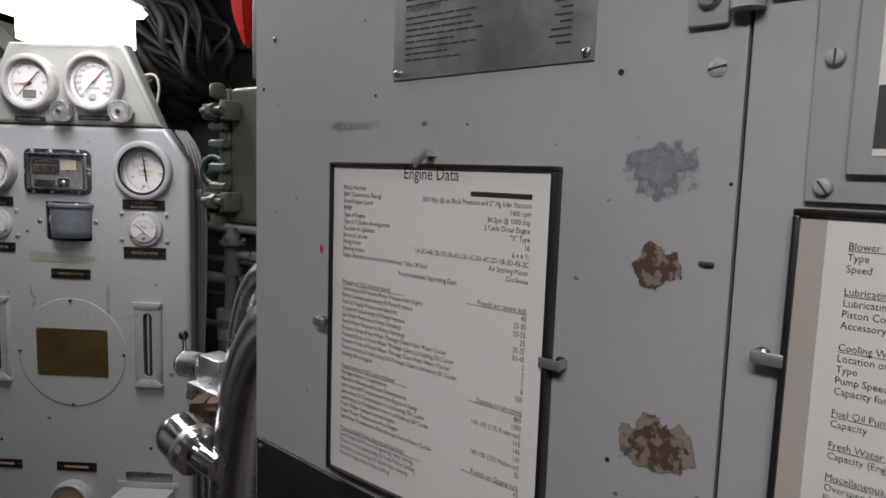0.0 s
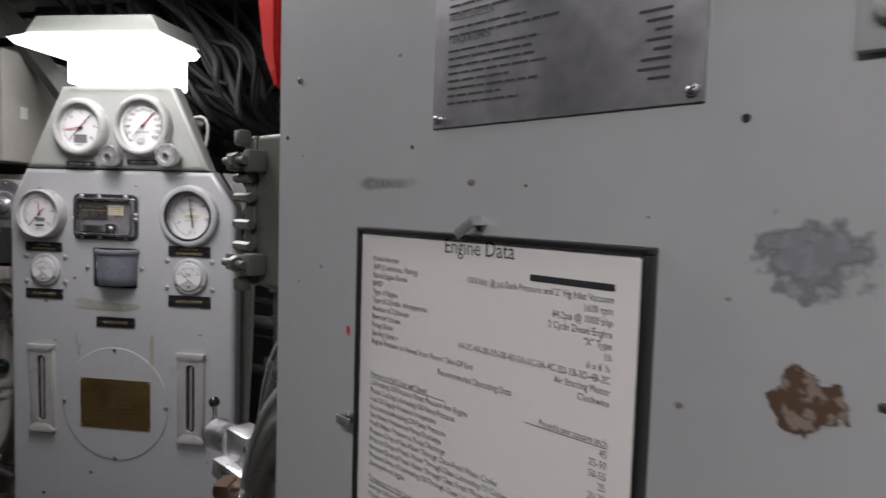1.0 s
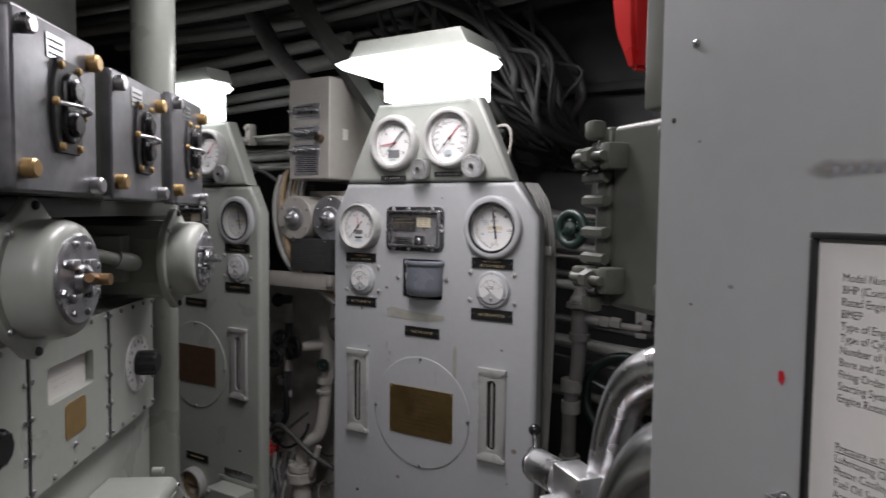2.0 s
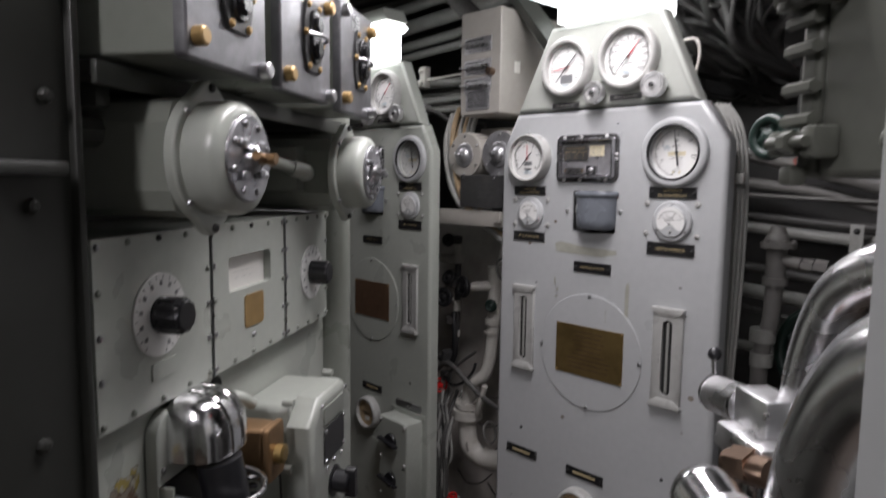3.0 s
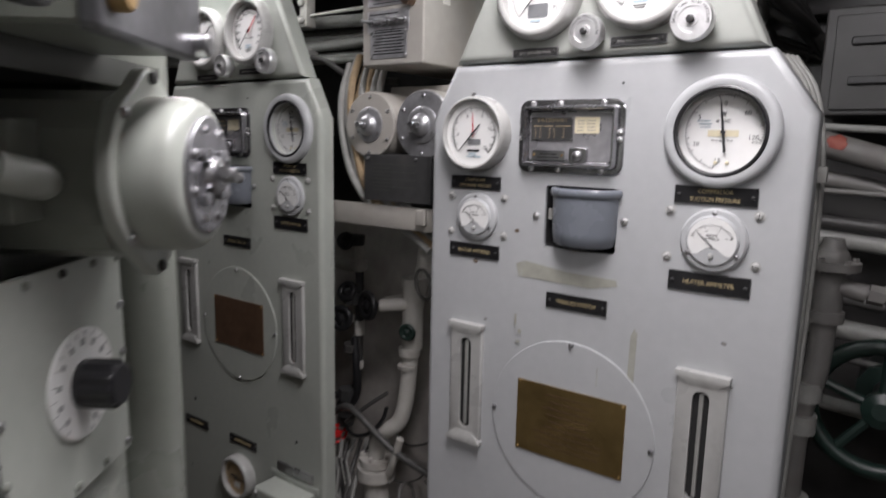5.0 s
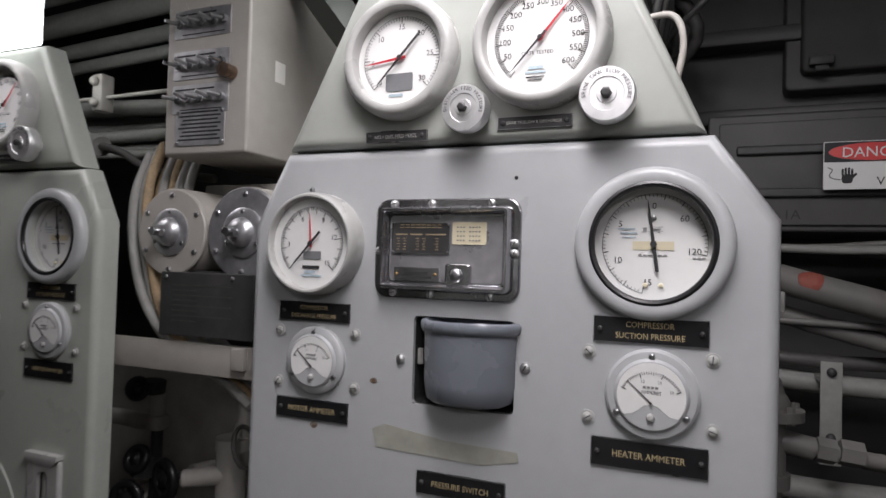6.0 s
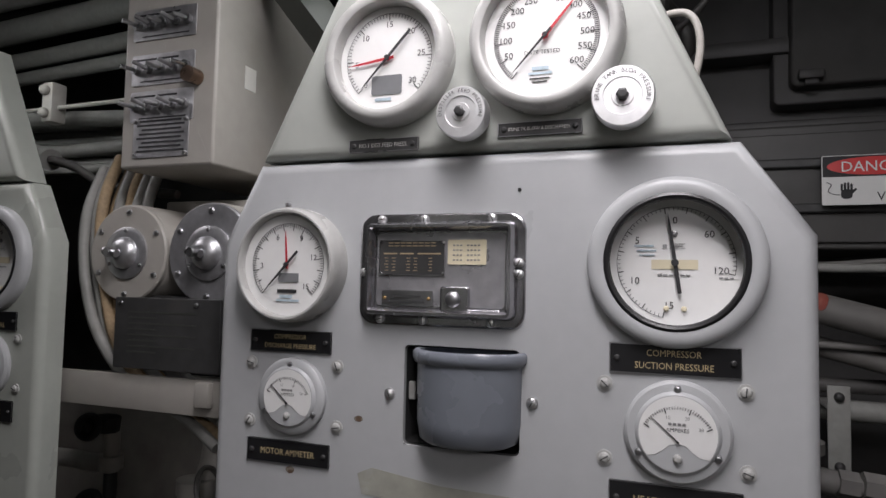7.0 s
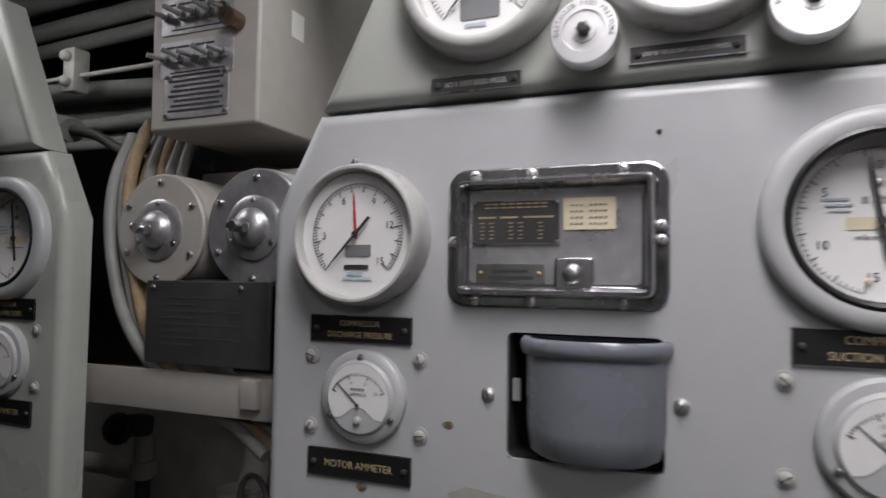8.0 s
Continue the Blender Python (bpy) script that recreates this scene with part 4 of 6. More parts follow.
for sz in (1.500, 1.574, 1.66):
    screw(w, 0.353, sz, -0.006, 0.0055, CAB_GREY, turn=sz * 9)


def turn_clip(parent, x, z, angle):
    c = part("turn_clip", screw_bm(x, z, -0.0015, 0.004, washer=0.005), STEEL, parent, "bent steel turn clip")
    g = box(-0.005, 0.014, -0.0135, -0.012, -0.004, 0.004, 0.0006)
    box(-0.0048, -0.0035, -0.012, 0.0, -0.0035, 0.0035, 0.0005, bm=g)
    bmesh.ops.transform(g, matrix=Matrix.Translation((x, 0, z)) @ Matrix.Rotation(radians(angle), 4, "Y"), verts=g.verts)
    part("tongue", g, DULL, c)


def framed_sheet(label, x0, x1, z0, z1, mount=0.0):
    f = thing("framed_sheet", CAB, label, "framed sheet", "framed data sheets")
    g = bmesh.new()
    t = 0.004
    for a in ((x0, x1, z1 - t, z1), (x0, x1, z0, z0 + t), (x0, x0 + t, z0 + t, z1 - t), (x1 - t, x1, z0 + t, z1 - t)):
        box(a[0], a[1], -0.012, 0.0, a[2], a[3], 0.001, bm=g)
    part("frame", g, BLACK, f, "thin black frame")
    part("sheet", box(x0 + t, x1 - t, -0.0085, -0.002, z0 + t, z1 - t), PAPER, f, "printed paper sheet behind a clear cover")
    if mount:
        part("mount", box(x0 + t, x0 + t + mount, -0.0088, -0.0085, z0 + t, z1 - t), MOUNT, f)
    return f


sheet = framed_sheet("white printed engine data sheet in a thin black frame", -0.079, 0.178, 1.190, 1.509)
PITCH, TOP, SIZE = 0.00665, 1.4825, 0.0064
LEFT, RIGHT = -0.0600, 0.157
rows = [("Engine Data", 0.052, 1.4950, 0.0138, "CENTER"), ("Recommended Operating Data", 0.051, TOP - 11.5 * PITCH, 0.0068, "CENTER")]


def column(names, first, x, align):
    for k, text in enumerate(names):
        if text:
            rows.append((text, x, TOP - (first + k) * PITCH, SIZE, align))


column(["Model Number", "BHP (Continuous Rating)", "Rated Engine Speed", "BMEP", "Type of Engine", "Type of Cylinder Arrangement", "Number of Cylinders", "Bore and Stroke", "Firing Order", "Starting System", "Engine Rotation as Viewed from Power Take-Off End"], 0, LEFT, "LEFT")
column(["", "1000 bhp @ psi Back Pressure and 2\" Hg Inlet Vacuum", "1600 rpm", "84.2psi @ 1000 bhp", "2 Cycle Diesel Engine", "\"X\" Type", "16", "6 x 6 ½", "1A-3C-4A-2B-1D-3B-4D-2A-1C-3A-4C-2D-1B-3D-4B-2C", "Air Starting Motor", "Clockwise"], 0, RIGHT, "RIGHT")
column(["Pressure at Full Load and Speed", "Lubricating Oil Pressure Pump Pressure Into Engine", "Piston Cooling Lubricating Oil Pump Pressure", "Fuel Oil Supply Pressure to Injectors", "Accessory Lubricating Oil Pump Pressure", "Sea Water Pressure at Pump Discharge", "Fresh Water Pressure at Pump Discharge", "Pressure Drop of Sea Water Through Clean Fresh Water Cooler", "Pressure Drop of Fresh Water Through Clean Lubricating Oil Cooler", "Pressure Drop of Fresh Water Through Clean Fresh Water Cooler", "Pressure Drop of Lubricating Oil Through Clean Lubricating Oil Cooler", "Starting Air at Engine"], 14.1, LEFT, "LEFT")
column(["Pounds per square inch", "45", "25-30", "50-55", "25", "20-35", "35-45", "2", "2", "2", "8", "350"], 13.5, RIGHT, "RIGHT")
column(["Temperature at Full Load and Speed", "Average Exhaust Temperatures", "Maximum Allowable Exhaust Temperatures", "Lubricating Oil Temperature from Engine to Sump", "Lubricating Oil Temperature to Lubricating Oil Cooler", "Lubricating Oil Temperature from Lubricating Oil Cooler", "Fresh Water Temperature to Engine", "Fresh Water Temperature from Engine", "Sea Water Temperature Rise through Fresh Water Cooler"], 27.0, LEFT, "LEFT")
column(["Degrees in Fahrenheit", "880", "1000", "140-190 (175 Preferred)", "165", "140", "130", "140-180 (155 Preferred)", "22"], 26.1, RIGHT, "RIGHT")
column(["Pressure Relief Valve Settings and Readings", "Lubricating Oil Pressure Regulating Valve Setting", "Piston Cooling Lubricating Oil Relief Valve Setting", "Accessory Lubricating Oil Relief Valve Setting", "Fuel Oil Pump Relief Valve Setting"], 36.9, LEFT, "LEFT")
column(["Pounds per Square Inch", "45", "45"], 35.7, RIGHT, "RIGHT")
for squeezed, size in ((0.80, SIZE), (0.86, 0)):
    lettering(sheet, [(a, b, c, d * (1.12 if size == 0 else 1), e) for a, b, c, d, e in rows if (d > 0.01) == (size == 0)], -0.0088, INK, squeeze=squeezed)
part("maker_name", bars([(0.097, 0.157, TOP + 0.0002, TOP + 0.0044)], -0.0085, 0.0002), INK, sheet)
for k, (x0, x1) in zip((14.1, 13.5, 27.0, 26.1, 36.9, 35.7), ((LEFT, LEFT + 0.085), (RIGHT - 0.06, RIGHT), (LEFT, LEFT + 0.09), (RIGHT - 0.056, RIGHT), (LEFT, LEFT + 0.11), (RIGHT - 0.06, RIGHT))):
    part("underline", bars([(x0, x1, TOP - k * PITCH - 0.0011, TOP - k * PITCH - 0.0007)], -0.0085, 0.0002), INK, sheet)
part("crease", bars([(-0.075, 0.174, 1.3435, 1.3441)], -0.0085, 0.0001), WHITE, sheet)
turn_clip(sheet, 0.046, 1.516, 145)
turn_clip(sheet, 0.186, 1.358, 180)
turn_clip(sheet, -0.096, 1.344, 0)
turn_clip(sheet, 0.046, 1.183, -90)

sheet2 = framed_sheet("white printed data sheet with beige mount in a black frame", 0.3395, 0.62, 1.17, 1.487, 0.014)
rows = []
LX = 0.369
for k, text in enumerate(["Blower", "Type", "Speed", "", "Lubricating Oil Pumps", "Lubricating Oil Pump", "Piston Cooling", "Accessory", "", "Cooling Water", "Location of Pump", "Type", "Pump Speed", "Capacity for", "", "Fuel Oil Pump", "Capacity", "", "Fresh Water", "Capacity (Engine)", "", "Miscellaneous", "Overspeed Trip", "Firing Pressure", "Capacity"]):
    if text:
        rows.append((text, LX, 1.4650 - 0.00655 * k, 0.0062, "LEFT"))
lettering(sheet2, rows, -0.0088, INK, squeeze=0.86)
part("underline", bars([(LX, LX + w, 1.4640 - 0.00655 * k, 1.4644 - 0.00655 * k) for k, w in ((0, 0.024), (4, 0.07), (9, 0.05), (15, 0.05), (18, 0.045), (21, 0.05))], -0.0085, 0.0002), INK, sheet2)
turn_clip(sheet2, 0.328, 1.394, 0)

# junction box on the cabinet's side
jb = thing("junction_box", CAB, "olive green steel junction box with clamped lid", "junction box")
part("box", slab(rounded_rect(-0.322, -0.222, 1.430, 1.600, 0.006, 3), 0.18, 0.03, 0.006, 3), OLIVE, jb, flat=True)
part("lid", slab(rounded_rect(-0.346, -0.324, 1.430, 1.600, 0.005, 3), 0.18, 0.028, 0.005, 3), OLIVE, jb)
for lz in (1.570, 1.457):
    c = part("clamp", box(-0.356, -0.336, 0.010, 0.03, lz - 0.010, lz + 0.010, 0.003), OLIVE, jb, "hinged clamp")
    part("hook", box(-0.348, -0.304, 0.012, 0.021, lz - 0.009, lz - 0.003, 0.002, bm=box(-0.348, -0.304, 0.012, 0.021, lz + 0.003, lz + 0.009, 0.002)), OLIVE, c)
    part("keeper", box(-0.312, -0.296, 0.008, 0.030, lz - 0.012, lz + 0.012, 0.003), OLIVE, c)
    part("pin", rod((-0.362, 0.016, lz), (-0.33, 0.016, lz), 0.004, 10), OLIVE, c)
    part("swing_bolt", rod((-0.345, 0.005, lz), (-0.300, 0.005, lz), 0.0045, 10, rod((-0.325, 0.005, lz), (-0.315, 0.005, lz), 0.009, 6)), OLIVE, c)
part("rim", box(-0.346, -0.330, 0.014, 0.03, 1.588, 1.606, 0.004), OLIVE, jb)
part("rim", box(-0.346, -0.330, 0.014, 0.03, 1.424, 1.440, 0.004), OLIVE, jb)
for nz in (1.475, 1.50, 1.53, 1.552):
    part("lid_bolt", rod((-0.352, 0.022, nz), (-0.318, 0.022, nz), 0.0055, 6), OLIVE, jb)
for bz in (1.585, 1.455):
    part("bolt", ball((-0.235, 0.022, bz), 0.010), OLIVE, jb)
part("gland", rod((-0.28, 0.10, 1.34), (-0.28, 0.10, 1.424), 0.016, 14), PIPE_PAINT, jb, "pale cable gland")

post = thing("stanchion", CAB, "dark olive steel upright beside the cabinet", "stanchion")
part("web", box(-0.305, -0.228, 0.05, 0.11, 1.612, 2.16, 0.004), OLIVE, post)
lamp_red = thing("hand_lamp", CAB, "red emergency hand lamp hung beside the upright", "hand lamp")
g = bmesh.new()
loft([[(x, 0.07 + dy, 1.66) for x, dy in ((-0.355, 0), (-0.343, 0), (-0.343, 0.03), (-0.355, 0.03))], [(x, 0.07 + dy, 1.70) for x, dy in ((-0.366, -0.01), (-0.336, -0.01), (-0.336, 0.04), (-0.366, 0.04))], [(x, 0.07 + dy, 1.80) for x, dy in ((-0.386, -0.01), (-0.338, -0.01), (-0.338, 0.05), (-0.386, 0.05))]], g)
bmesh.ops.bevel(g, geom=g.edges[:], offset=0.004, segments=2, affect="EDGES")
part("case", g, RED, lamp_red)

# polished tubes and the chrome valve beside the cabinet
TUBES = (
    ("large bent polished steel tube beside the cabinet", 0.045, [(-0.356, 0.06, FLOOR), (-0.352, 0.06, 0.8), (-0.345, 0.06, 1.0), (-0.337, 0.06, 1.09), (-0.320, 0.06, 1.17), (-0.303, 0.06, 1.225), (-0.280, 0.06, 1.268), (-0.252, 0.061, 1.297), (-0.21, 0.064, 1.314), (-0.13, 0.07, 1.32)]),
    ("bent polished steel tube behind the larger one", 0.026, [(-0.484, 0.14, FLOOR), (-0.482, 0.14, 0.9), (-0.472, 0.14, 1.1), (-0.462, 0.14, 1.2), (-0.448, 0.14, 1.265), (-0.426, 0.14, 1.312), (-0.394, 0.14, 1.340), (-0.35, 0.145, 1.356), (-0.25, 0.15, 1.36), (-0.15, 0.16, 1.36)]),
)
for label, r, pts in TUBES:
    t = single("steel_tube", hose(pts, r, 28, 7), PIPE_STEEL, label, "pipe", "polished tubes", angle=60)
    t.matrix_world = CAB @ pose(0, 0, -FLOOR)
cv = thing("chrome_valve", CAB, "chromed relief valve with domed cap and side lever", "valve")
g = ball((-0.420, 0.012, 1.118), 0.034, seg=28)
rod((-0.420, 0.012, 1.118), (-0.372, 0.012, 1.106), 0.034, 28, g)
part("dome_cap", g, CHROME, cv, "domed chrome cap", angle=60)
part("cap_collar", rod((-0.392, 0.012, 1.111), (-0.385, 0.012, 1.109), 0.0355, 28), SOFT_CHROME, cv)
part("outlet", rod((-0.375, 0.012, 1.106), (-0.335, 0.02, 1.096), 0.020, 18), CHROME, cv)
part("copper_nut", rod((-0.455, 0.062, 1.138), (-0.425, 0.066, 1.146), 0.019, 6, rod((-0.462, 0.061, 1.136), (-0.40, 0.068, 1.15), 0.0155, 16)), COPPER, cv, "copper union nut")
part("valve_body", box(-0.505, -0.42, 0.065, 0.115, 1.146, 1.166, 0.005, bm=box(-0.505, -0.445, 0.085, 0.125, 1.155, 1.205, 0.004)), SOFT_CHROME, cv)
part("body_flange", box(-0.516, -0.40, 0.07, 0.12, 1.134, 1.146, 0.003), SOFT_CHROME, cv)
barrel = part("barrel", rod((-0.588, 0.114, 1.166), (-0.505, 0.105, 1.178), 0.0225, 28), SOFT_CHROME, cv, "chrome barrel", angle=40)
part("end_ring", rod((-0.590, 0.114, 1.1657), (-0.584, 0.1135, 1.1666), 0.0235, 28), CHROME, barrel)
part("end_ring", rod((-0.511, 0.1055, 1.1771), (-0.505, 0.105, 1.178), 0.0245, 28), CHROME, barrel)
for k in range(4):
    a = math.pi * (0.25 + 0.5 * k)
    part("cap_screw", ball((-0.590, 0.114 + 0.018 * math.cos(a), 1.166 + 0.018 * math.sin(a)), 0.0035, seg=8), CHROME, barrel)
cl = part("lever", rod((-0.592, 0.113, 1.172), (-0.596, 0.112, 1.207), 0.0035, 10), CHROME, cv)
part("yoke", hose([(-0.588, 0.114, 1.180), (-0.606, 0.116, 1.182), (-0.617, 0.117, 1.170), (-0.620, 0.117, 1.158), (-0.606, 0.116, 1.154), (-0.590, 0.114, 1.156)], 0.0045, 10, 5), CHROME, cv)
part("lever_knob", ball((-0.596, 0.112, 1.214), 0.0085), BAKELITE, cl, "black ball knob")
part("stem", rod((-0.46, 0.09, FLOOR), (-0.46, 0.09, 1.15), 0.02, 16), CHROME, cv)


# ---- control console along the aisle ----
CON = pose(-0.758, 0.505, FLOOR, 0, 0, math.degrees(math.atan2(0.816, -0.577)))
console = thing("control_console", CON, "sage green painted steel control console with dials", "control console")
part("lower_panel", slab([(-0.02, 0.93), (0.615, 0.93), (0.615, 1.18), (-0.02, 1.18)], 0.03, 0.012, 0.003, 2), GREEN_LIGHT, console, "", flat=True)
part("foot_panel", slab([(-0.02, FLOOR), (0.36, FLOOR), (0.36, 0.928), (-0.02, 0.928)], 0.03, 0.012, 0.003, 2), GREEN_LIGHT, console, "", flat=True)
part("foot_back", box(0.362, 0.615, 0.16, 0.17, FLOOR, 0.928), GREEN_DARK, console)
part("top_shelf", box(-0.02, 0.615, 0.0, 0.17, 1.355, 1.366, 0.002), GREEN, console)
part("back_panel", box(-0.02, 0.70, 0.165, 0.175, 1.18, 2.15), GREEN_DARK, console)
# added black block, shade of the hollow case put into colour
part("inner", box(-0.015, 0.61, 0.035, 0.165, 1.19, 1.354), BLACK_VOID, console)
DIALS = {}
for k, (x0, x1) in enumerate(((0.001, 0.2025), (0.206, 0.4145), (0.418, 0.594))):
    holes = [(rounded_rect(0.247, 0.368, 1.274, 1.321, 0.006, 4), 0.012)] if k == 1 else []
    pn = part("dial_panel", slab(rounded_rect(x0, x1, 1.174, 1.366, 0.002, 2), 0.008, -0.003, 0.0012, 2, holes=holes), GREEN_LIGHT, console, "pale green screwed dial panel", flat=True)
    DIALS[k] = pn
    n = 5
    for i in range(n):
        z = 1.183 + (1.358 - 1.183) * i / (n - 1)
        for x in (x0 + 0.006, x1 - 0.006):
            part("screw", screw_bm(x, z, -0.003, 0.0036, seg=10), STEEL if (i + k) % 3 else GREEN, pn)
    for i in range(1, 4):
        for z in (1.182, 1.3595):
            part("screw", screw_bm(x0 + (x1 - x0) * i / 4, z, -0.003, 0.0036, seg=10), DARK_STEEL if z > 1.3 and i == 2 else GREEN, pn)
for x in (0.2042, 0.4162):
    part("seam_strip", box(x - 0.0017, x + 0.0017, -0.0026, 0.004, 1.174, 1.366), BLACK_VOID, console)
    part("seam_lip", box(x + 0.0019, x + 0.0033, -0.0050, -0.003, 1.174, 1.366, 0.0005), STEEL, console)
for k, x, z in ((0, 0.099, 1.276), (2, 0.521, 1.265)):
    d = part("dial_plate", turned(x, z, [(0.046, -0.003), (0.046, -0.0052), (0.045, -0.0058)], 48), WHITE, DIALS[k], "round white dial plate")
    g = bmesh.new()
    for i in range(20):
        a = radians(-140 + 310 * i / 19)
        merge(g, box(-0.0004, 0.0004, -0.0062, -0.0058, 0.0395, 0.0435), Matrix.Translation((x, 0, z)) @ Matrix.Rotation(a, 4, "Y"))
    for i in range(12):
        a = radians(-130 + 290 * i / 11)
        merge(g, box(-0.0022, 0.0022, -0.0062, -0.0058, 0.032, 0.0375), Matrix.Translation((x, 0, z)) @ Matrix.Rotation(a, 4, "Y"))
    part("worn_scale", g, FADED_INK, d)
    kb = bmesh.new()
    rings = []
    for y, r, f in ((-0.006, 0.0200, 0.0), (-0.010, 0.0200, 0.0), (-0.0115, 0.0192, 0.0013), (-0.033, 0.0190, 0.0013), (-0.036, 0.0178, 0.0009), (-0.0375, 0.0150, 0.0)):
        rings.append([(x + (r + f * math.cos(10 * a)) * math.cos(a), y, z + (r + f * math.cos(10 * a)) * math.sin(a)) for a in (2 * math.pi * i / 80 for i in range(80))])
    loft(rings, kb)
    part("knob", kb, BAKELITE, d, "fluted black knob")
wn = part("meter_scale", box(0.25, 0.366, 0.007, 0.009, 1.272, 1.323), PAPER, DIALS[1], "faded paper scale behind a window")
part("faded_print", bars([(0.28 + 0.02 * i, 0.29 + 0.02 * i, 1.288, 1.2895) for i in range(3)] + [(0.275, 0.335, 1.297, 1.298)], 0.0068, 0.0002), GREY_INK, wn)
part("yellow_plate", slab(rounded_rect(0.287, 0.342, 1.218, 1.264, 0.006, 4), -0.003, -0.0042), BRASS_BRIGHT, DIALS[1], "ochre brass plate")
screw(DIALS[1], 0.312, 1.205, -0.003, 0.0038, STEEL)
part("label_holder", slab(rounded_rect(0.083, 0.128, 1.205, 1.224, 0.002, 2), -0.003, -0.0045), GREEN_LIGHT, DIALS[0])
# black disc with the hole's shade as its colour, nothing cut
part("cable_hole", turned(0.233, 1.150, [(0.0155, 0.013), (0.0155, 0.0112)], 24), BLACK_VOID, console)
part("elbow", hose([(0.236, 0.03, 1.137), (0.238, 0.0, 1.138), (0.25, -0.016, 1.133), (0.268, -0.022, 1.118)], 0.008, 14), GREEN_LIGHT, console)
for x, z, w, h, s in ((0.055, 1.098, 0.028, 0.020, 1), (0.038, 1.075, 0.045, 0.035, 2), (0.052, 1.056, 0.022, 0.016, 3)):
    g = bmesh.new()
    g.faces.new([g.verts.new((x + a * w, 0.0115 - 0.0002 * s, z + b * h)) for a, b in ((-1, -1), (1, -1), (1, 1), (-1, 1))])
    part("chipped_paint", g, (CHIP_YELLOW, CHIP_FAINT, CHIP_RUST)[s - 1], console)

# column at the console's end and the dark frame before it
column_ob = thing("pipe_column", CON, "sage green painted vertical pipe column", "column")
part("shaft", rod((0.650, 0.01, FLOOR), (0.650, 0.01, 2.1), 0.037, 28), GREEN, column_ob)
frame_ob = thing("steel_locker", CON, "dark green steel locker side with painted-in shade and riveted edge", "locker")
part("body", slab([(-0.75, FLOOR), (-0.032, FLOOR), (-0.018, 2.1), (-0.75, 2.1)], 0.18, -0.012, 0.006, 3), LOCKER_SHADED, frame_ob, flat=True)
part("edge_strip", box(-0.030, -0.021, -0.02, 0.0, FLOOR, 2.1, 0.003), LOCKER_SHADED, frame_ob)
part("ledge", box(-0.40, -0.05, -0.03, -0.012, 1.425, 1.437, 0.003), LOCKER_SHADED, frame_ob)
for z in (1.40, 1.20, 1.05, 0.9):
    part("bolt", screw_bm(-0.075, z, -0.012, 0.007, seg=8), LOCKER_SHADED, frame_ob)
for z in (1.58, 1.49):
    part("bolt", screw_bm(-0.055, z, -0.012, 0.007, seg=8), LOCKER_SHADED, frame_ob)


def selector_motor(x, z, dy, brass, label, reach):
    m = thing("selector_drive", CON, label, "drive unit", "selector drives")
    o = -dy
    part("housing", slab(rounded_rect(x - 0.062, x + 0.062, z - 0.062, z + 0.062, 0.028, 2), 0.165, -0.049 + o), GREEN, m, "faceted housing", angle=20)
    fl = bmesh.new()
    pts = []
    for k in range(72):
        a = 2 * math.pi * k / 72
        lobe = max(0, math.cos(2 * (a - math.pi / 2))) ** 6
        pts.append((x + (0.0705 + 0.012 * lobe) * math.cos(a), z + (0.0705 + 0.012 * lobe) * math.sin(a)))
    slab(pts, -0.049 + o, -0.060 + o, 0.003, 3, bm=fl)
    part("flange", fl, GREEN_LIGHT, m, "lobed flange")
    part("drum", turned(x, z, [(0.0605, -0.058 + o), (0.0605, -0.085 + o), (0.0595, -0.091 + o), (0.057, -0.0965 + o), (0.053, -0.0995 + o), (0.048, -0.1005 + o), (0.043, -0.1005 + o)], 56), GREEN_LIGHT, m, "pale green drum", angle=50)
    f = part("end_plate", turned(x, z, [(0.0465, -0.099 + o), (0.0465, -0.103 + o), (0.0445, -0.1045 + o)], 48), CAST, m, "scuffed metal end plate", angle=30)
    rnd = random.Random(11)
    for i in range(8):
        a = 2 * math.pi * i / 8 + 0.3
        part("bolt", screw_bm(x + 0.037 * math.cos(a), z + 0.037 * math.sin(a), -0.1045 + o, 0.004, seg=8), STEEL, f)
    part("boss", turned(x, z, [(0.016, -0.104 + o), (0.014, -0.112 + o), (0.008, -0.115 + o)], 20), STEEL, f)
    for cx, cz in ((-0.018, 0.016), (0.018, 0.014), (-0.016, -0.018), (0.017, -0.016)):
        part("lug", box(x + cx - 0.008, x + cx + 0.008, -0.110 + o, -0.104 + o, z + cz - 0.005, z + cz + 0.005, 0.002), CAST, f)
    g = rod((x, -0.108 + o, z), (x, -0.108 - 0.028 * reach + o, z), 0.006, 12)
    rod((x - 0.018, -0.120 + o, z + 0.003), (x + 0.018, -0.120 + o, z - 0.003), 0.005, 10, g)
    if reach > 1:
        rod((x, -0.126 + o, z), (x + 0.002, -0.142 + o, z - 0.003), 0.0075, 10, g, 0.0045)
    part("spindle", g, brass, f, "worn spindle handle")
    for i in range(4):
        a = 2 * math.pi * (i + 0.5) / 4
        part("bolt", screw_bm(x + 0.0655 * math.cos(a), z + 0.0655 * math.sin(a), -0.060 + o, 0.0042, seg=10), STEEL, m)
    for s in (-1, 1):
        part("bolt", screw_bm(x, z + s * 0.0745, -0.060 + o, 0.005, seg=10), DARK_STEEL, m)
    return m


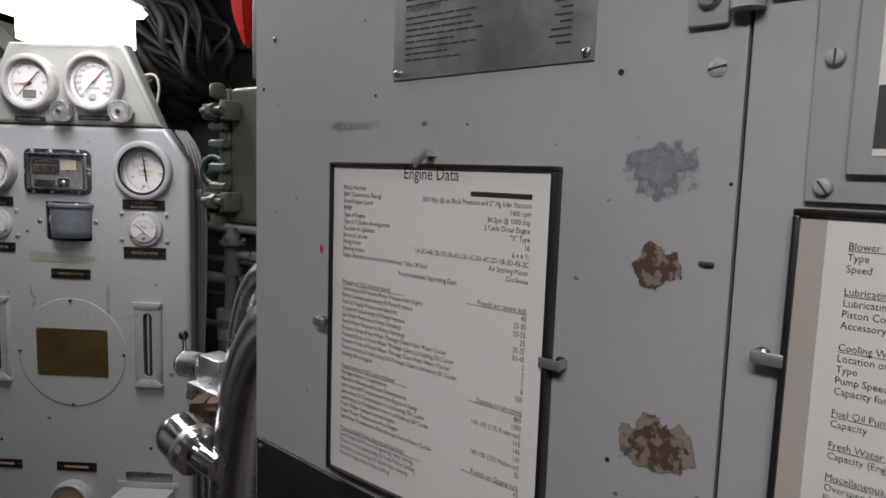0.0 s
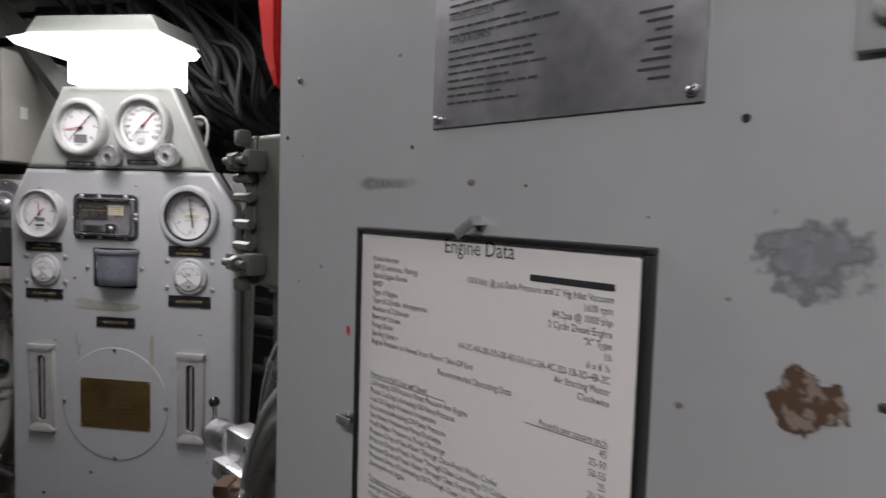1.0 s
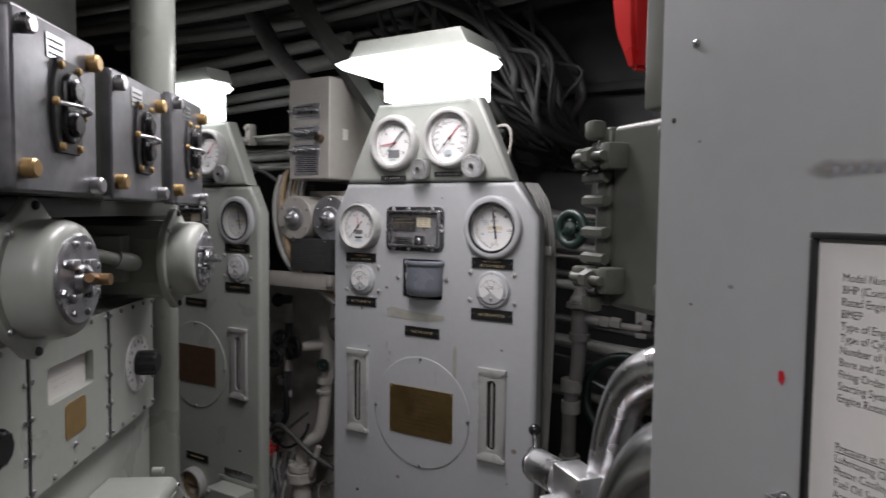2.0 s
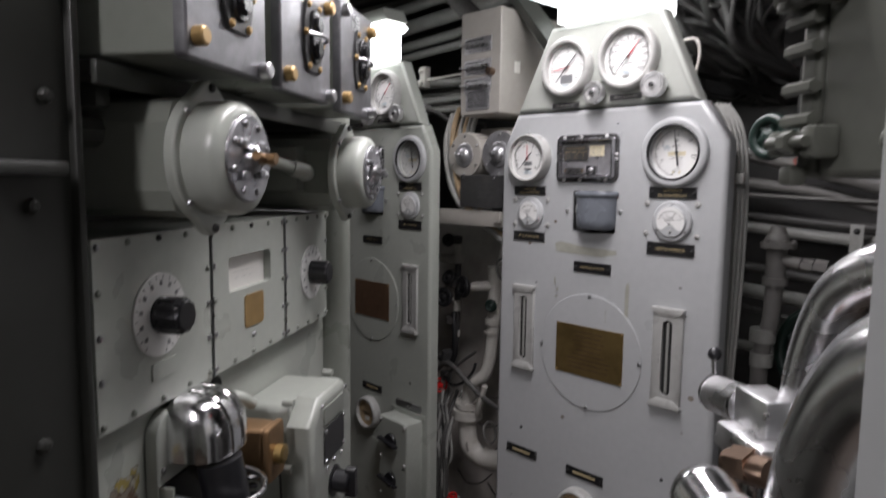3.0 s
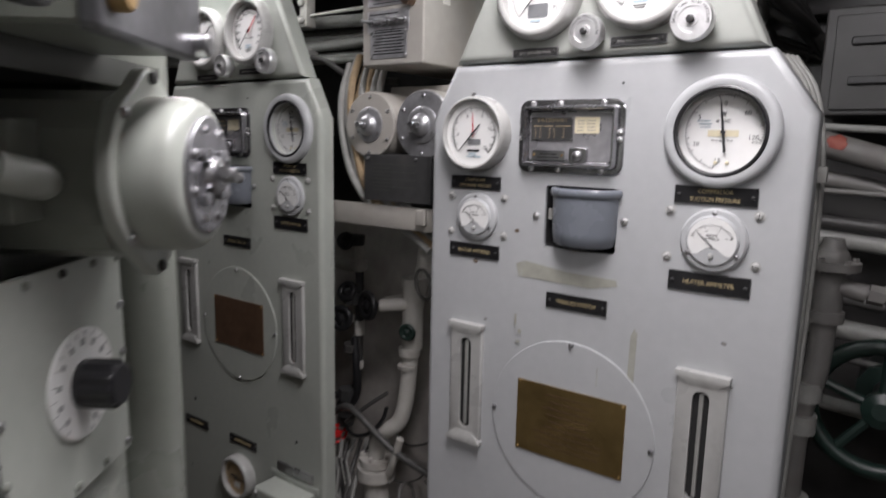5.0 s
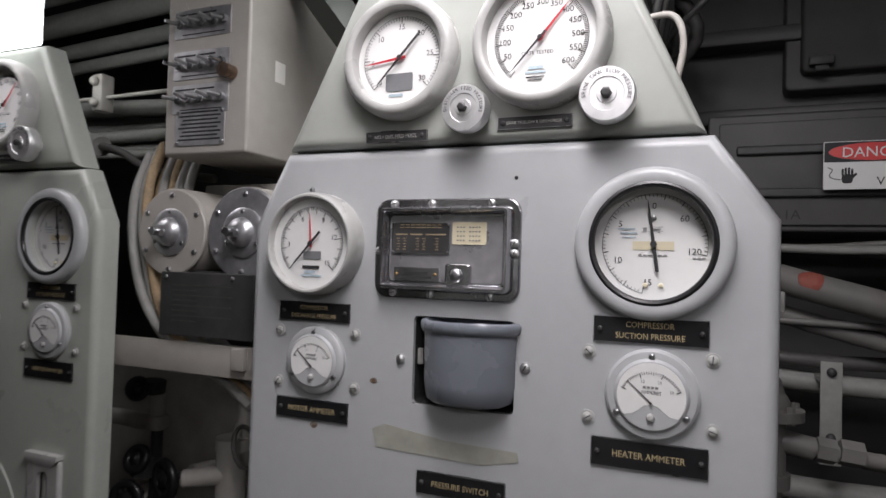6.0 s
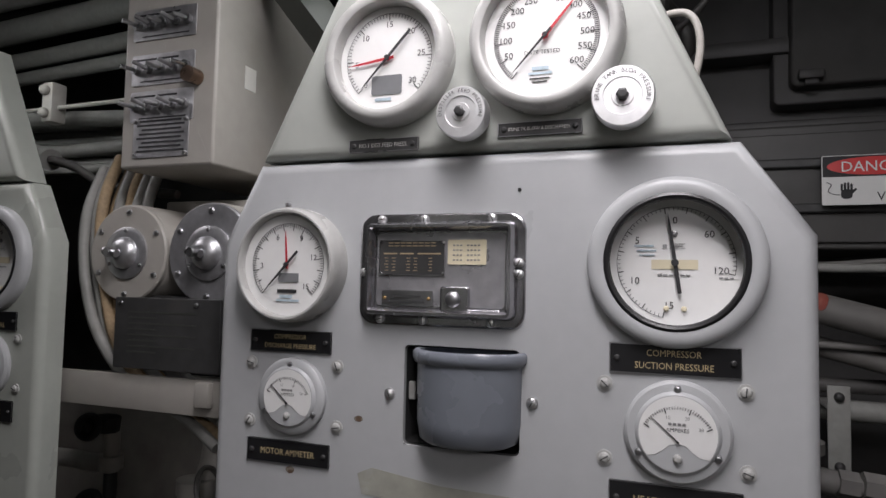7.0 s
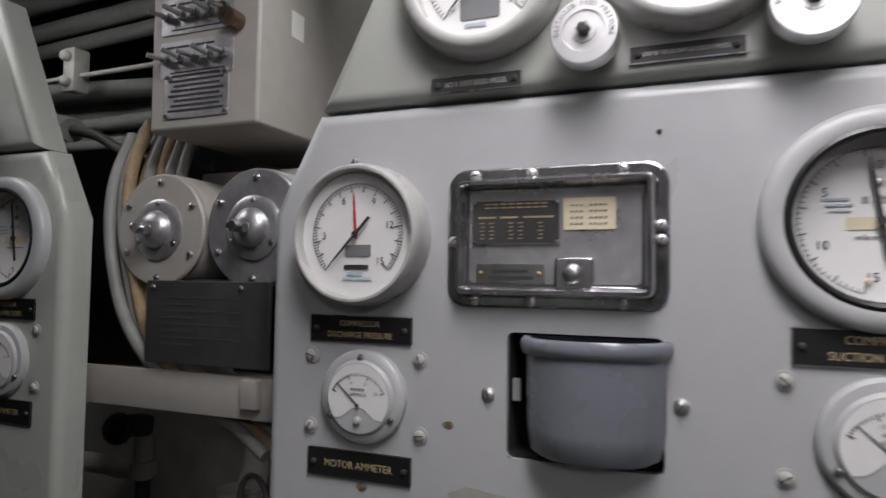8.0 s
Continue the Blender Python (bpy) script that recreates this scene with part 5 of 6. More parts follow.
d1 = selector_motor(0.119, 1.445, 0.0, COPPERY, "round sage green drive unit with brass spindle handle", 0.9)
d2 = selector_motor(0.538, 1.436, 0.006, STEEL, "round sage green drive unit with steel spindle", 0.6)
part("side_box", box(0.445, 0.484, -0.012, 0.10, 1.405, 1.476, 0.003), GREEN, d2)
part("conduit", hose([(0.27, 0.06, 1.475), (0.33, 0.035, 1.466), (0.40, 0.005, 1.450), (0.445, -0.018, 1.438)], 0.0095, 14), GREEN_LIGHT, d2)
part("union", rod((0.372, 0.018, 1.457), (0.390, 0.0095, 1.4525), 0.0125, 8), GREEN_LIGHT, d2)
part("elbow", hose([(0.430, -0.010, 1.442), (0.452, -0.022, 1.436), (0.463, -0.020, 1.434), (0.466, -0.008, 1.434)], 0.0135, 14), GREEN_LIGHT, d2)
part("lug_bolt", rod((0.02, 0.04, 1.47), (0.055, 0.03, 1.47), 0.016, 8), GREEN_DARK, d1)


def switch_unit(x0, x1, z0, z1, label):
    s = thing("switch_unit", CON, label, "switch unit", "overhead switch units")
    yf = -0.105
    part("case", slab(rounded_rect(x0, x1, z0, z1, 0.004, 3), 0.165, yf + 0.012, 0.002, 2), GREEN, s, flat=True)
    f = part("front_plate", slab(rounded_rect(x0 - 0.002, x1 + 0.002, z0 - 0.003, z1 + 0.003, 0.005, 3), yf + 0.012, yf, 0.003, 3), FRONT_STEEL, s, "worn dark steel front plate")
    xc, zc = (x0 + x1) / 2 + 0.012, (z0 + z1) / 2 + 0.004
    part("escutcheon", slab([(xc - 0.02, zc - 0.044), (xc + 0.02, zc - 0.044), (xc + 0.028, zc - 0.02), (xc + 0.028, zc + 0.02), (xc + 0.02, zc + 0.044), (xc - 0.02, zc + 0.044), (xc - 0.028, zc + 0.02), (xc - 0.028, zc - 0.02)], yf, yf - 0.004, 0.001, 2), DARK_STEEL, f)
    part("switch_bezel", slab(rounded_rect(xc - 0.015, xc + 0.015, zc - 0.034, zc + 0.034, 0.014, 6), yf - 0.004, yf - 0.009, 0.002, 2), BAKELITE, f)
    for s2 in (-1, 1):
        part("push_button", turned(xc, zc + s2 * 0.016, [(0.012, yf - 0.008), (0.012, yf - 0.012), (0.009, yf - 0.014)], 20), BAKELITE, f, "black push button")
    part("guard_bar", hose([(xc - 0.026, yf - 0.004, zc + 0.002), (xc - 0.012, yf - 0.018, zc), (xc + 0.012, yf - 0.018, zc - 0.002), (xc + 0.026, yf - 0.004, zc - 0.004)], 0.0022, 8), STEEL, f)
    for bx, bz in ((-0.027, 0.003), (0.027, -0.005), (-0.017, 0.038), (0.017, 0.038), (-0.017, -0.038), (0.017, -0.038)):
        part("rivet", screw_bm(xc + bx, zc + bz, yf - 0.004, 0.0042, seg=10), BRASS_BRIGHT, f)
    for bx, bz, mm in ((x0 + 0.014, z0 + 0.018, BRASS_BRIGHT), (x1 - 0.012, z1 - 0.018, BRASS_BRIGHT), (x1 - 0.008, z0 + 0.008, STEEL), (x0 + 0.012, z1 - 0.012, STEEL)):
        part("knob", turned(bx, bz, [(0.009, yf), (0.009, yf - 0.009), (0.007, yf - 0.011)], 14), mm, f, "thumb screw")
    pl = part("name_plate", slab(rounded_rect(xc - 0.035, xc - 0.002, z1 - 0.030, z1 - 0.008, 0.001, 2), yf, yf - 0.001), STEEL, f)
    part("small_print", bars([(xc - 0.032, xc - 0.006, z1 - 0.027 + 0.006 * k, z1 - 0.025 + 0.006 * k) for k in range(3)], yf - 0.0011), INK, pl)
    p2 = part("side_plate", box(x0 - 0.0012, x0, -0.05, 0.03, z1 - 0.030, z1 - 0.006), BRASS_BRIGHT, s, "brass side plate")
    return s


switch_unit(0.006, 0.155, 1.533, 1.685, "green steel switch unit with push buttons and guard bar")
switch_unit(0.196, 0.350, 1.530, 1.672, "green steel switch unit with push buttons and guard bar")
switch_unit(0.395, 0.540, 1.527, 1.682, "green steel switch unit with push buttons and guard bar")
pr = thing("support_rail", CON, "dark steel rail under the switch units", "rail")
part("rail", box(-0.01, 0.66, -0.02, 0.16, 1.512, 1.528, 0.003), DARK_STEEL, pr)
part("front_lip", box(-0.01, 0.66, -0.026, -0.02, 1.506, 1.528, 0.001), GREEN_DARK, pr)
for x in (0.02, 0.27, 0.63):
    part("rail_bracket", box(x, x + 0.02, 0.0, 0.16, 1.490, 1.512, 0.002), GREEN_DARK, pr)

# handset in its chrome hood
ph = thing("sound_powered_phone", CON, "black handset in a chromed wall holder", "telephone")
part("back_plate", slab(rounded_rect(0.085, 0.205, 0.86, 1.165, 0.03, 6), 0.010, -0.004, 0.003, 2), GREEN_LIGHT, ph)
hood = bmesh.new()
n = 20
rings = []
for z, kx, ky in ((1.106, 1.0, 1.0), (1.125, 1.0, 1.0), (1.145, 0.97, 0.95), (1.163, 0.88, 0.8), (1.173, 0.66, 0.55), (1.176, 0.3, 0.25)):
    rings.append([(0.152 + 0.050 * kx * math.copysign(abs(math.cos(math.pi * i / n)) ** 0.6, math.cos(math.pi * i / n)), -0.064 * ky * math.sin(math.pi * i / n) ** 0.6, z) for i in range(n + 1)])
loft(rings, hood, cap_first=True)
part("hood", hood, CHROME, ph, "chromed hood", angle=50)
for sx in (-0.012, 0.012):
    part("seam_band", hose([(0.152 + sx, -0.0625 * ky, z) for z, ky in ((1.107, 1.0), (1.125, 1.0), (1.145, 0.95), (1.163, 0.80), (1.173, 0.55), (1.177, 0.22))], 0.003, 8), CHROME, ph)
for x0 in (0.086, 0.184):
    part("side_wall", box(x0, x0 + 0.004, -0.022, -0.004, 0.90, 1.085, 0.001), GREEN, ph)
part("holder_back", box(0.0905, 0.1835, -0.008, -0.0045, 0.90, 1.085), BAKELITE, ph)
g = hose([(0.137, -0.048, 1.10), (0.138, -0.058, 1.04), (0.139, -0.060, 0.98), (0.139, -0.052, 0.90)], 0.026, 20)
part("handset", g, BAKELITE, ph, "black bakelite handset")
part("retaining_ring", hose([(0.090, -0.02, 1.072), (0.098, -0.078, 1.066), (0.137, -0.098, 1.063), (0.178, -0.078, 1.066), (0.186, -0.02, 1.072)], 0.0035, 10), STEEL, ph)
cup = bmesh.new()
rings = []
for z, k in ((0.90, 0.9), (0.93, 1.0), (0.962, 1.0)):
    rings.append([(0.139 + 0.046 * k * math.cos(2 * math.pi * i / 24), -0.052 - 0.042 * k * math.sin(2 * math.pi * i / 24), z + 0.012 * math.cos(2 * math.pi * i / 12)) for i in range(24)])
loft(rings, cup, cap_last=False)
part("cradle_cup", cup, CHROME, ph, "chromed cradle", angle=50)
cord = bmesh.new()
pts = [(0.196 + 0.008 * math.cos(k * 0.9), -0.055 + 0.008 * math.sin(k * 0.9), 1.06 - 0.0016 * k) for k in range(150)]
hose(pts, 0.0032, 6, 1, cord, smooth=False)
part("coiled_cord", cord, BAKELITE, ph, "coiled black cord")
for sz in (1.10, 1.0, 0.93):
    part("screw", screw_bm(0.095, sz, -0.004, 0.004, seg=10), STEEL, ph)

# ring switch and intercom box beside the handset
bz = thing("bell_push", CON, "small brass bell push unit", "bell push")
g = slab(rounded_rect(0.215, 0.258, 1.035, 1.105, 0.006, 3), -0.005, -0.062, 0.004, 3)
part("case", g, COPPERY, bz)
part("lid", slab(rounded_rect(0.213, 0.260, 1.033, 1.107, 0.006, 3), -0.064, -0.072, 0.003, 2), COPPERY, bz)
part("button", turned(0.237, 1.066, [(0.013, -0.072), (0.013, -0.082), (0.008, -0.084)], 16), BRASS, bz)
ic = thing("intercom_box", CON, "pale green cast intercom box with black nameplate", "intercom")
part("rear_case", slab(rounded_rect(0.300, 0.450, 0.930, 1.105, 0.010, 4), 0.010, -0.06, 0.004, 3), INTERCOM, ic)
front = [(0.292, 0.945), (0.330, 0.910), (0.420, 0.910), (0.458, 0.945), (0.458, 1.08), (0.425, 1.112), (0.330, 1.112), (0.292, 1.08)]
part("front_case", slab(front, -0.06, -0.098, 0.012, 4), INTERCOM, ic, "chamfered front cover")
for x, z in ((0.300, 1.112), (0.450, 1.112), (0.290, 1.02), (0.46, 1.02)):
    part("lug", rod((x, -0.052, z), (x, -0.068, z), 0.0055, 10), INTERCOM, ic)
part("name_plate", slab(rounded_rect(0.335, 0.415, 1.01, 1.062, 0.002, 2), -0.098, -0.100), BLACK, ic, "black nameplate")
part("upper_plate", slab(rounded_rect(0.335, 0.415, 1.069, 1.094, 0.002, 2), -0.098, -0.100), GREEN, ic)
kb = part("volume_knob", turned(0.375, 0.968, [(0.024, -0.098), (0.024, -0.100), (0.017, -0.101), (0.017, -0.122), (0.014, -0.125)], 24), BAKELITE, ic, "black knob on a metal disc")
part("knob_bar", slab(rounded_rect(0.368, 0.382, 0.945, 0.991, 0.004, 3), -0.118, -0.134, 0.002, 2), BAKELITE, kb)
for x, z in ((0.339, 1.014), (0.411, 1.014), (0.339, 1.058), (0.411, 1.058), (0.345, 1.0), (0.405, 1.0), (0.375, 1.002), (0.328, 1.1), (0.424, 1.1), (0.328, 0.922), (0.424, 0.922)):
    part("screw", screw_bm(x, z, -0.0985 if 1.01 > z or z > 1.09 else -0.100, 0.003, seg=8), STEEL, ic)
pl = thing("hanging_plug", CON, "black plug on a thin dark wire below the bell push", "plug")
part("wire", hose([(0.255, -0.066, 1.045), (0.268, -0.062, 0.99), (0.285, -0.055, 0.93), (0.312, -0.05, 0.885), (0.325, -0.05, 0.84)], 0.0018, 6, 5), BLACK, pl)
part("plug", rod((0.322, -0.05, 0.835), (0.357, -0.055, 0.825), 0.017, 14, rod((0.354, -0.055, 0.826), (0.364, -0.056, 0.823), 0.013, 14)), BAKELITE, pl)
tag = thing("hazard_tag", CON, "red and white striped hazard tag hanging below", "tag")
part("tag", slab(rounded_rect(0.285, 0.352, 0.855, 0.925, 0.006, 3), -0.04, -0.042), WHITE, tag)
g = bmesh.new()
for k in range(3):
    x = 0.287 + 0.021 * k
    vs = [g.verts.new((px, -0.0425, pz)) for px, pz in ((x, 0.857), (x + 0.011, 0.857), (x + 0.021, 0.923), (x + 0.010, 0.923))]
    g.faces.new(vs)
part("stripes", g, RED_INK, tag)


# ---- between and behind the panels ----
bxm = pose(-1.335, 1.64, FLOOR)
sw = thing("toggle_box", bxm, "beige steel box with rows of toggle switches", "switch box")
part("case", slab(rounded_rect(-0.070, 0.078, 1.604, 1.88, 0.004, 3), 0.30, 0.0, 0.004, 3), BEIGE, sw)
part("label", box(0.078, 0.0786, 0.055, 0.078, 1.715, 1.745), PAPER, sw, "white paper label")
for z in (1.683, 1.731, 1.79):
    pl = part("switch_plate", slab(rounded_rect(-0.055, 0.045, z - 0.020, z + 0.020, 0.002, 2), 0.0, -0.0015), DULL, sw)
    part("small_print", bars([(-0.050, 0.02, z + 0.012, z + 0.0145), (-0.04, 0.035, z - 0.016, z - 0.0145)], -0.0016), INK, pl)
    for k in range(5):
        x = -0.046 + 0.020 * k
        t = part("toggle", rod((x, -0.001, z), (x, -0.008, z), 0.006, 8), STEEL, pl)
        part("lever", rod((x, -0.006, z), (x - 0.008, -0.022, z + (0.005 if k % 2 else 0.001)), 0.0028, 8), STEEL, t)
kn = part("knob", rod((0.05, -0.001, 1.714), (0.05, -0.02, 1.714), 0.010, 14), COPPER, sw)
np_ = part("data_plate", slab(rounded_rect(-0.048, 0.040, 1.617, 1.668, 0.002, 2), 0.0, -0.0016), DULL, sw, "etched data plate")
part("small_print", bars([(-0.042 + 0.004 * (k % 3), 0.034 - 0.005 * (k % 2), 1.624 + 0.0055 * k, 1.6265 + 0.0055 * k) for k in range(8)], -0.0017), INK, np_)
for x in (-0.044, 0.036):
    for z in (1.621, 1.664):
        part("screw", screw_bm(x, z, -0.0016, 0.003, seg=8), STEEL, np_)


def rheostat(x, label, cover):
    r = thing("rotary_switch", pose(x, 1.66, FLOOR), label, "rotary switch", "rotary switches")
    part("case", turned(0, 1.496, [(0.063, 0.08), (0.064, 0.0), (0.062, -0.004)], 40), BEIGE, r)
    part("cover", turned(0, 1.496, [(0.063, -0.004), (0.063, -0.009), (0.061, -0.011), (0.036, -0.0115)], 40), cover, r, "bolted round metal cover")
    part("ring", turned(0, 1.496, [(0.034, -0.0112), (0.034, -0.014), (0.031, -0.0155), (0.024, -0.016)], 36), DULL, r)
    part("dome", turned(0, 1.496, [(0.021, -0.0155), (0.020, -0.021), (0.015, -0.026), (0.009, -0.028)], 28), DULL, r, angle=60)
    part("shaft", rod((0, -0.025, 1.496), (-0.004, -0.042, 1.496), 0.006, 12, rod((-0.012, -0.036, 1.498), (0.008, -0.036, 1.494), 0.005, 10)), STEEL, r)
    for k in range(6):
        a = 2 * math.pi * k / 6 + 0.5
        part("bolt", screw_bm(0.053 * math.cos(a), 1.496 + 0.053 * math.sin(a), -0.011, 0.004, seg=8), STEEL, r)
        if k % 2:
            part("bolt", screw_bm(0.029 * math.cos(a), 1.496 + 0.029 * math.sin(a), -0.015, 0.003, seg=8), STEEL, r)
    return r


rheostat(-1.394, "round beige rotary switch with painted cover", BEIGE)
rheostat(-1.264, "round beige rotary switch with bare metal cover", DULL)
mp = thing("mounting_plate", pose(0, 0, FLOOR), "beige steel mounting plate behind the rotary switches", "bracket")
part("plate", box(-1.42, -1.20, 1.74, 1.75, 1.43, 1.575, 0.003), BEIGE, mp)
part("shelf", box(-1.40, -1.18, 1.66, 1.76, 1.432, 1.442, 0.002), DARK_STEEL, mp)
dk = thing("data_board", pose(-1.32, 1.632, FLOOR), "dark engraved metal data board", "sign")
part("board", slab(rounded_rect(-0.072, 0.09, 1.352, 1.440, 0.002, 2), 0.004, 0.0, 0.001, 2), DARK_STEEL, dk)
part("small_print", bars([(-0.05, -0.005 + 0.06 * (k % 2), 1.372 + 0.007 * k, 1.374 + 0.007 * k) for k in range(8)], -0.0001, 0.0002), GREEN_DARK, dk)
for x in (-0.062, 0.055):
    part("screw", screw_bm(x, 1.433, 0.0, 0.003, seg=8), STEEL, dk)
tr = thing("cable_tray", pose(0, 0, FLOOR), "beige painted angle-iron tray between the panels", "tray")
part("web", box(-1.52, -1.15, 1.64, 1.646, 1.300, 1.343, 0.001), BEIGE, tr)
part("flange", box(-1.52, -1.15, 1.646, 1.72, 1.300, 1.306, 0.001), BEIGE, tr)
part("clip", box(-1.262, -1.242, 1.63, 1.64, 1.312, 1.342, 0.002), BEIGE, tr)
bc = [(-1.475, 1.70, 1.62), (-1.468, 1.67, 1.56), (-1.462, 1.66, 1.50), (-1.445, 1.655, 1.44), (-1.41, 1.655, 1.385), (-1.36, 1.66, 1.33), (-1.28, 1.67, 1.29), (-1.22, 1.66, 1.26)]
for k in range(8):
    pts = [(x - 0.02 + 0.011 * k - 0.01 * (i > 3), y + 0.006 * (k % 2) + 0.003 * k, z + 0.008 * (k % 3) * (1 if i < 4 else -0.3)) for i, (x, y, z) in enumerate(bc)]
    single("braided_cable", hose(pts, 0.0075, 8, 5), ROPE if k in (2, 3, 5) else CABLE_GREY, "tan braided cable looping down between the panels" if k in (2, 3, 5) else "grey painted cable looping down between the panels", "cable", "looped cables", angle=60)

# lagged bulkhead and pipework low between the panels
g = bmesh.new()
nx, nz = 26, 30
grid = [[g.verts.new((-1.95 + 0.95 * i / nx, 1.98 + 0.05 * math.sin(3 * i / nx) + 0.018 * noise.noise((i * 0.35, j * 0.3, 2)) - 0.10 * (1 - j / nz) ** 2, FLOOR + 1.08 * j / nz)) for j in range(nz + 1)] for i in range(nx + 1)]
for i in range(nx):
    for j in range(nz):
        g.faces.new((grid[i][j], grid[i + 1][j], grid[i + 1][j + 1], grid[i][j + 1]))
lag = single("lagged_bulkhead", g, LAGGING, "stained and shade-darkened off-white canvas lagging on the bulkhead", "lagging", kind="structure", angle=80)
sol = lag.modifiers.new("thick", "SOLIDIFY")
sol.thickness = 0.03


def pipe(points, r, mat, label, steps=6, seg=14, name="pipe", group="pipework"):
    return single(name, hose(points, r, seg, steps), mat, label, "pipe", group, angle=60)


def hand_wheel(x, y, z, R, normal, mat, label, r=None, spokes=5, hub=0.25):
    w = thing("globe_valve", Matrix.Translation((x, y, z)) @ Vector(normal).to_track_quat("-Y", "Z").to_matrix().to_4x4(), label, "valve wheel", "valve wheels")
    BASE[w] = 0.0
    r = r or R * 0.14
    g = ringed((0, 0, 0), (0, 1, 0), R - r, r, seg=32, tube=8)
    part("rim", g, mat, w, angle=60)
    for k in range(spokes):
        a = 2 * math.pi * k / spokes + 0.3
        part("spoke", rod((0.2 * R * math.cos(a), 0.2 * r, 0.2 * R * math.sin(a)), ((R - r) * math.cos(a), 0, (R - r) * math.sin(a)), r * 0.6, 8), mat, w)
    part("stem", rod((0, 0, 0), (0, R * 1.6, 0), R * 0.16, 10), DARK_STEEL, w)
    part("bonnet", rod((0, R * 1.3, 0), (0, R * 2.6, 0), R * 0.4, 10), mat if mat is WHEEL_GREEN else PIPE_PAINT, w)
    part("hub", turned(0, 0, [(R * hub, r), (R * hub, -r * 0.8), (R * 0.12, -r * 1.3)], 16), mat, w)
    return w


pipe([(-1.385, 1.83, 1.30), (-1.39, 1.83, 1.2), (-1.405, 1.82, 1.12), (-1.412, 1.81, 1.0), (-1.414, 1.80, 0.90), (-1.425, 1.79, 0.83), (-1.455, 1.78, 0.80), (-1.485, 1.78, 0.775), (-1.49, 1.78, 0.70)], 0.019, PIPE_PAINT, "off-white painted pipe with elbows between the panels")
pipe([(-1.408, 1.81, 1.15), (-1.408, 1.81, 1.0)], 0.024, PIPE_PAINT, "off-white painted valve body on the pipe", 2)
pipe([(-1.41, 1.80, 1.105), (-1.47, 1.77, 1.098)], 0.015, PIPE_PAINT, "off-white painted valve bonnet stub", 2)
hand_wheel(-1.50, 1.76, 1.095, 0.036, (-0.3, -1, 0), BLACK, "black valve wheel on a white pipe", 0.008, 6, 0.35)
fl = thing("pipe_flange", pose(-1.49, 1.78, 0.0), "off-white bolted pipe flange", "flange")
BASE[fl] = 0.0
part("disc", rod((0, 0, 0.672), (0, 0, 0.70), 0.046, 28), PIPE_PAINT, fl)
part("disc", rod((0, 0, 0.705), (0, 0, 0.722), 0.040, 28), PIPE_PAINT, fl)
for k in range(5):
    a = 2 * math.pi * k / 5
    part("bolt", rod((0.033 * math.cos(a), 0.033 * math.sin(a), 0.72), (0.033 * math.cos(a), 0.033 * math.sin(a), 0.733), 0.006, 6), PIPE_PAINT, fl)
pipe([(-1.49, 1.78, 0.68), (-1.488, 1.78, 0.62), (-1.47, 1.78, 0.575), (-1.42, 1.79, 0.555), (-1.34, 1.80, 0.57), (-1.2, 1.82, 0.60)], 0.030, PIPE_PAINT, "large off-white painted elbow pipe")
pipe([(-1.563, 1.80, 1.245), (-1.563, 1.80, 1.12), (-1.565, 1.80, 1.0), (-1.57, 1.80, 0.90), (-1.59, 1.80, 0.845), (-1.65, 1.80, 0.83)], 0.010, DARK_STEEL, "thin dark pipe with pale fittings")
pipe([(-1.563, 1.80, 1.245), (-1.563, 1.80, 1.16)], 0.012, PIPE_PAINT, "pale painted threaded pipe fitting", 2)
pipe([(-1.563, 1.80, 1.04), (-1.563, 1.80, 1.005)], 0.0125, PIPE_PAINT, "pale painted threaded pipe fitting", 2)
pipe([(-1.563, 1.80, 1.175), (-1.60, 1.80, 1.170), (-1.64, 1.80, 1.172), (-1.72, 1.80, 1.17)], 0.014, PIPE_PAINT, "pale side pipe with a fitting")
hand_wheel(-1.585, 1.76, 1.05, 0.032, (0.2, -1, 0.1), BLACK, "black valve wheel on a thin pipe", 0.008, 6, 0.4)
hand_wheel(-1.575, 1.77, 1.115, 0.026, (0.1, -1, 0.5), BLACK, "small black valve wheel", 0.008, 6, 0.4)
hand_wheel(-1.60, 1.76, 0.755, 0.026, (1, -0.6, 0), RED, "small red valve wheel", 0.0035, 5, 0.4)
hand_wheel(-1.517, 1.74, 0.405, 0.020, (1, -0.3, 0), RED, "small red valve wheel near the deck", 0.003, 5, 0.4)
hand_wheel(-1.392, 1.77, 1.05, 0.020, (0.3, -1, 0), WHEEL_GREEN, "small green valve wheel", 0.006, 5, 0.4)
pipe([(-1.75, 1.80, 0.355), (-1.6, 1.79, 0.345), (-1.5, 1.78, 0.35), (-1.42, 1.78, 0.35), (-1.3, 1.79, 0.35)], 0.017, CABLE_GREY, "grey horizontal pipe near the deck")
pipe([(-1.517, 1.78, 0.35), (-1.517, 1.76, 0.40)], 0.010, CABLE_GREY, "grey painted valve stem stub", 2)
pipe([(-1.62, 1.76, 0.80), (-1.55, 1.74, 0.845), (-1.50, 1.74, 0.83), (-1.45, 1.75, 0.79), (-1.40, 1.76, 0.76), (-1.3, 1.78, 0.72)], 0.008, CABLE_DARK, "black hose crossing between the pipes")
pipe([(-1.56, 1.75, 0.80), (-1.49, 1.75, 0.86), (-1.44, 1.76, 0.90)], 0.005, CABLE_DARK, "thin black hose behind pipes")
pipe([(-1.44, 1.77, 0.70), (-1.42, 1.76, 0.74), (-1.40, 1.76, 0.80)], 0.009, PIPE_PAINT, "pale bent rod behind the pipes")
rnd = random.Random(21)
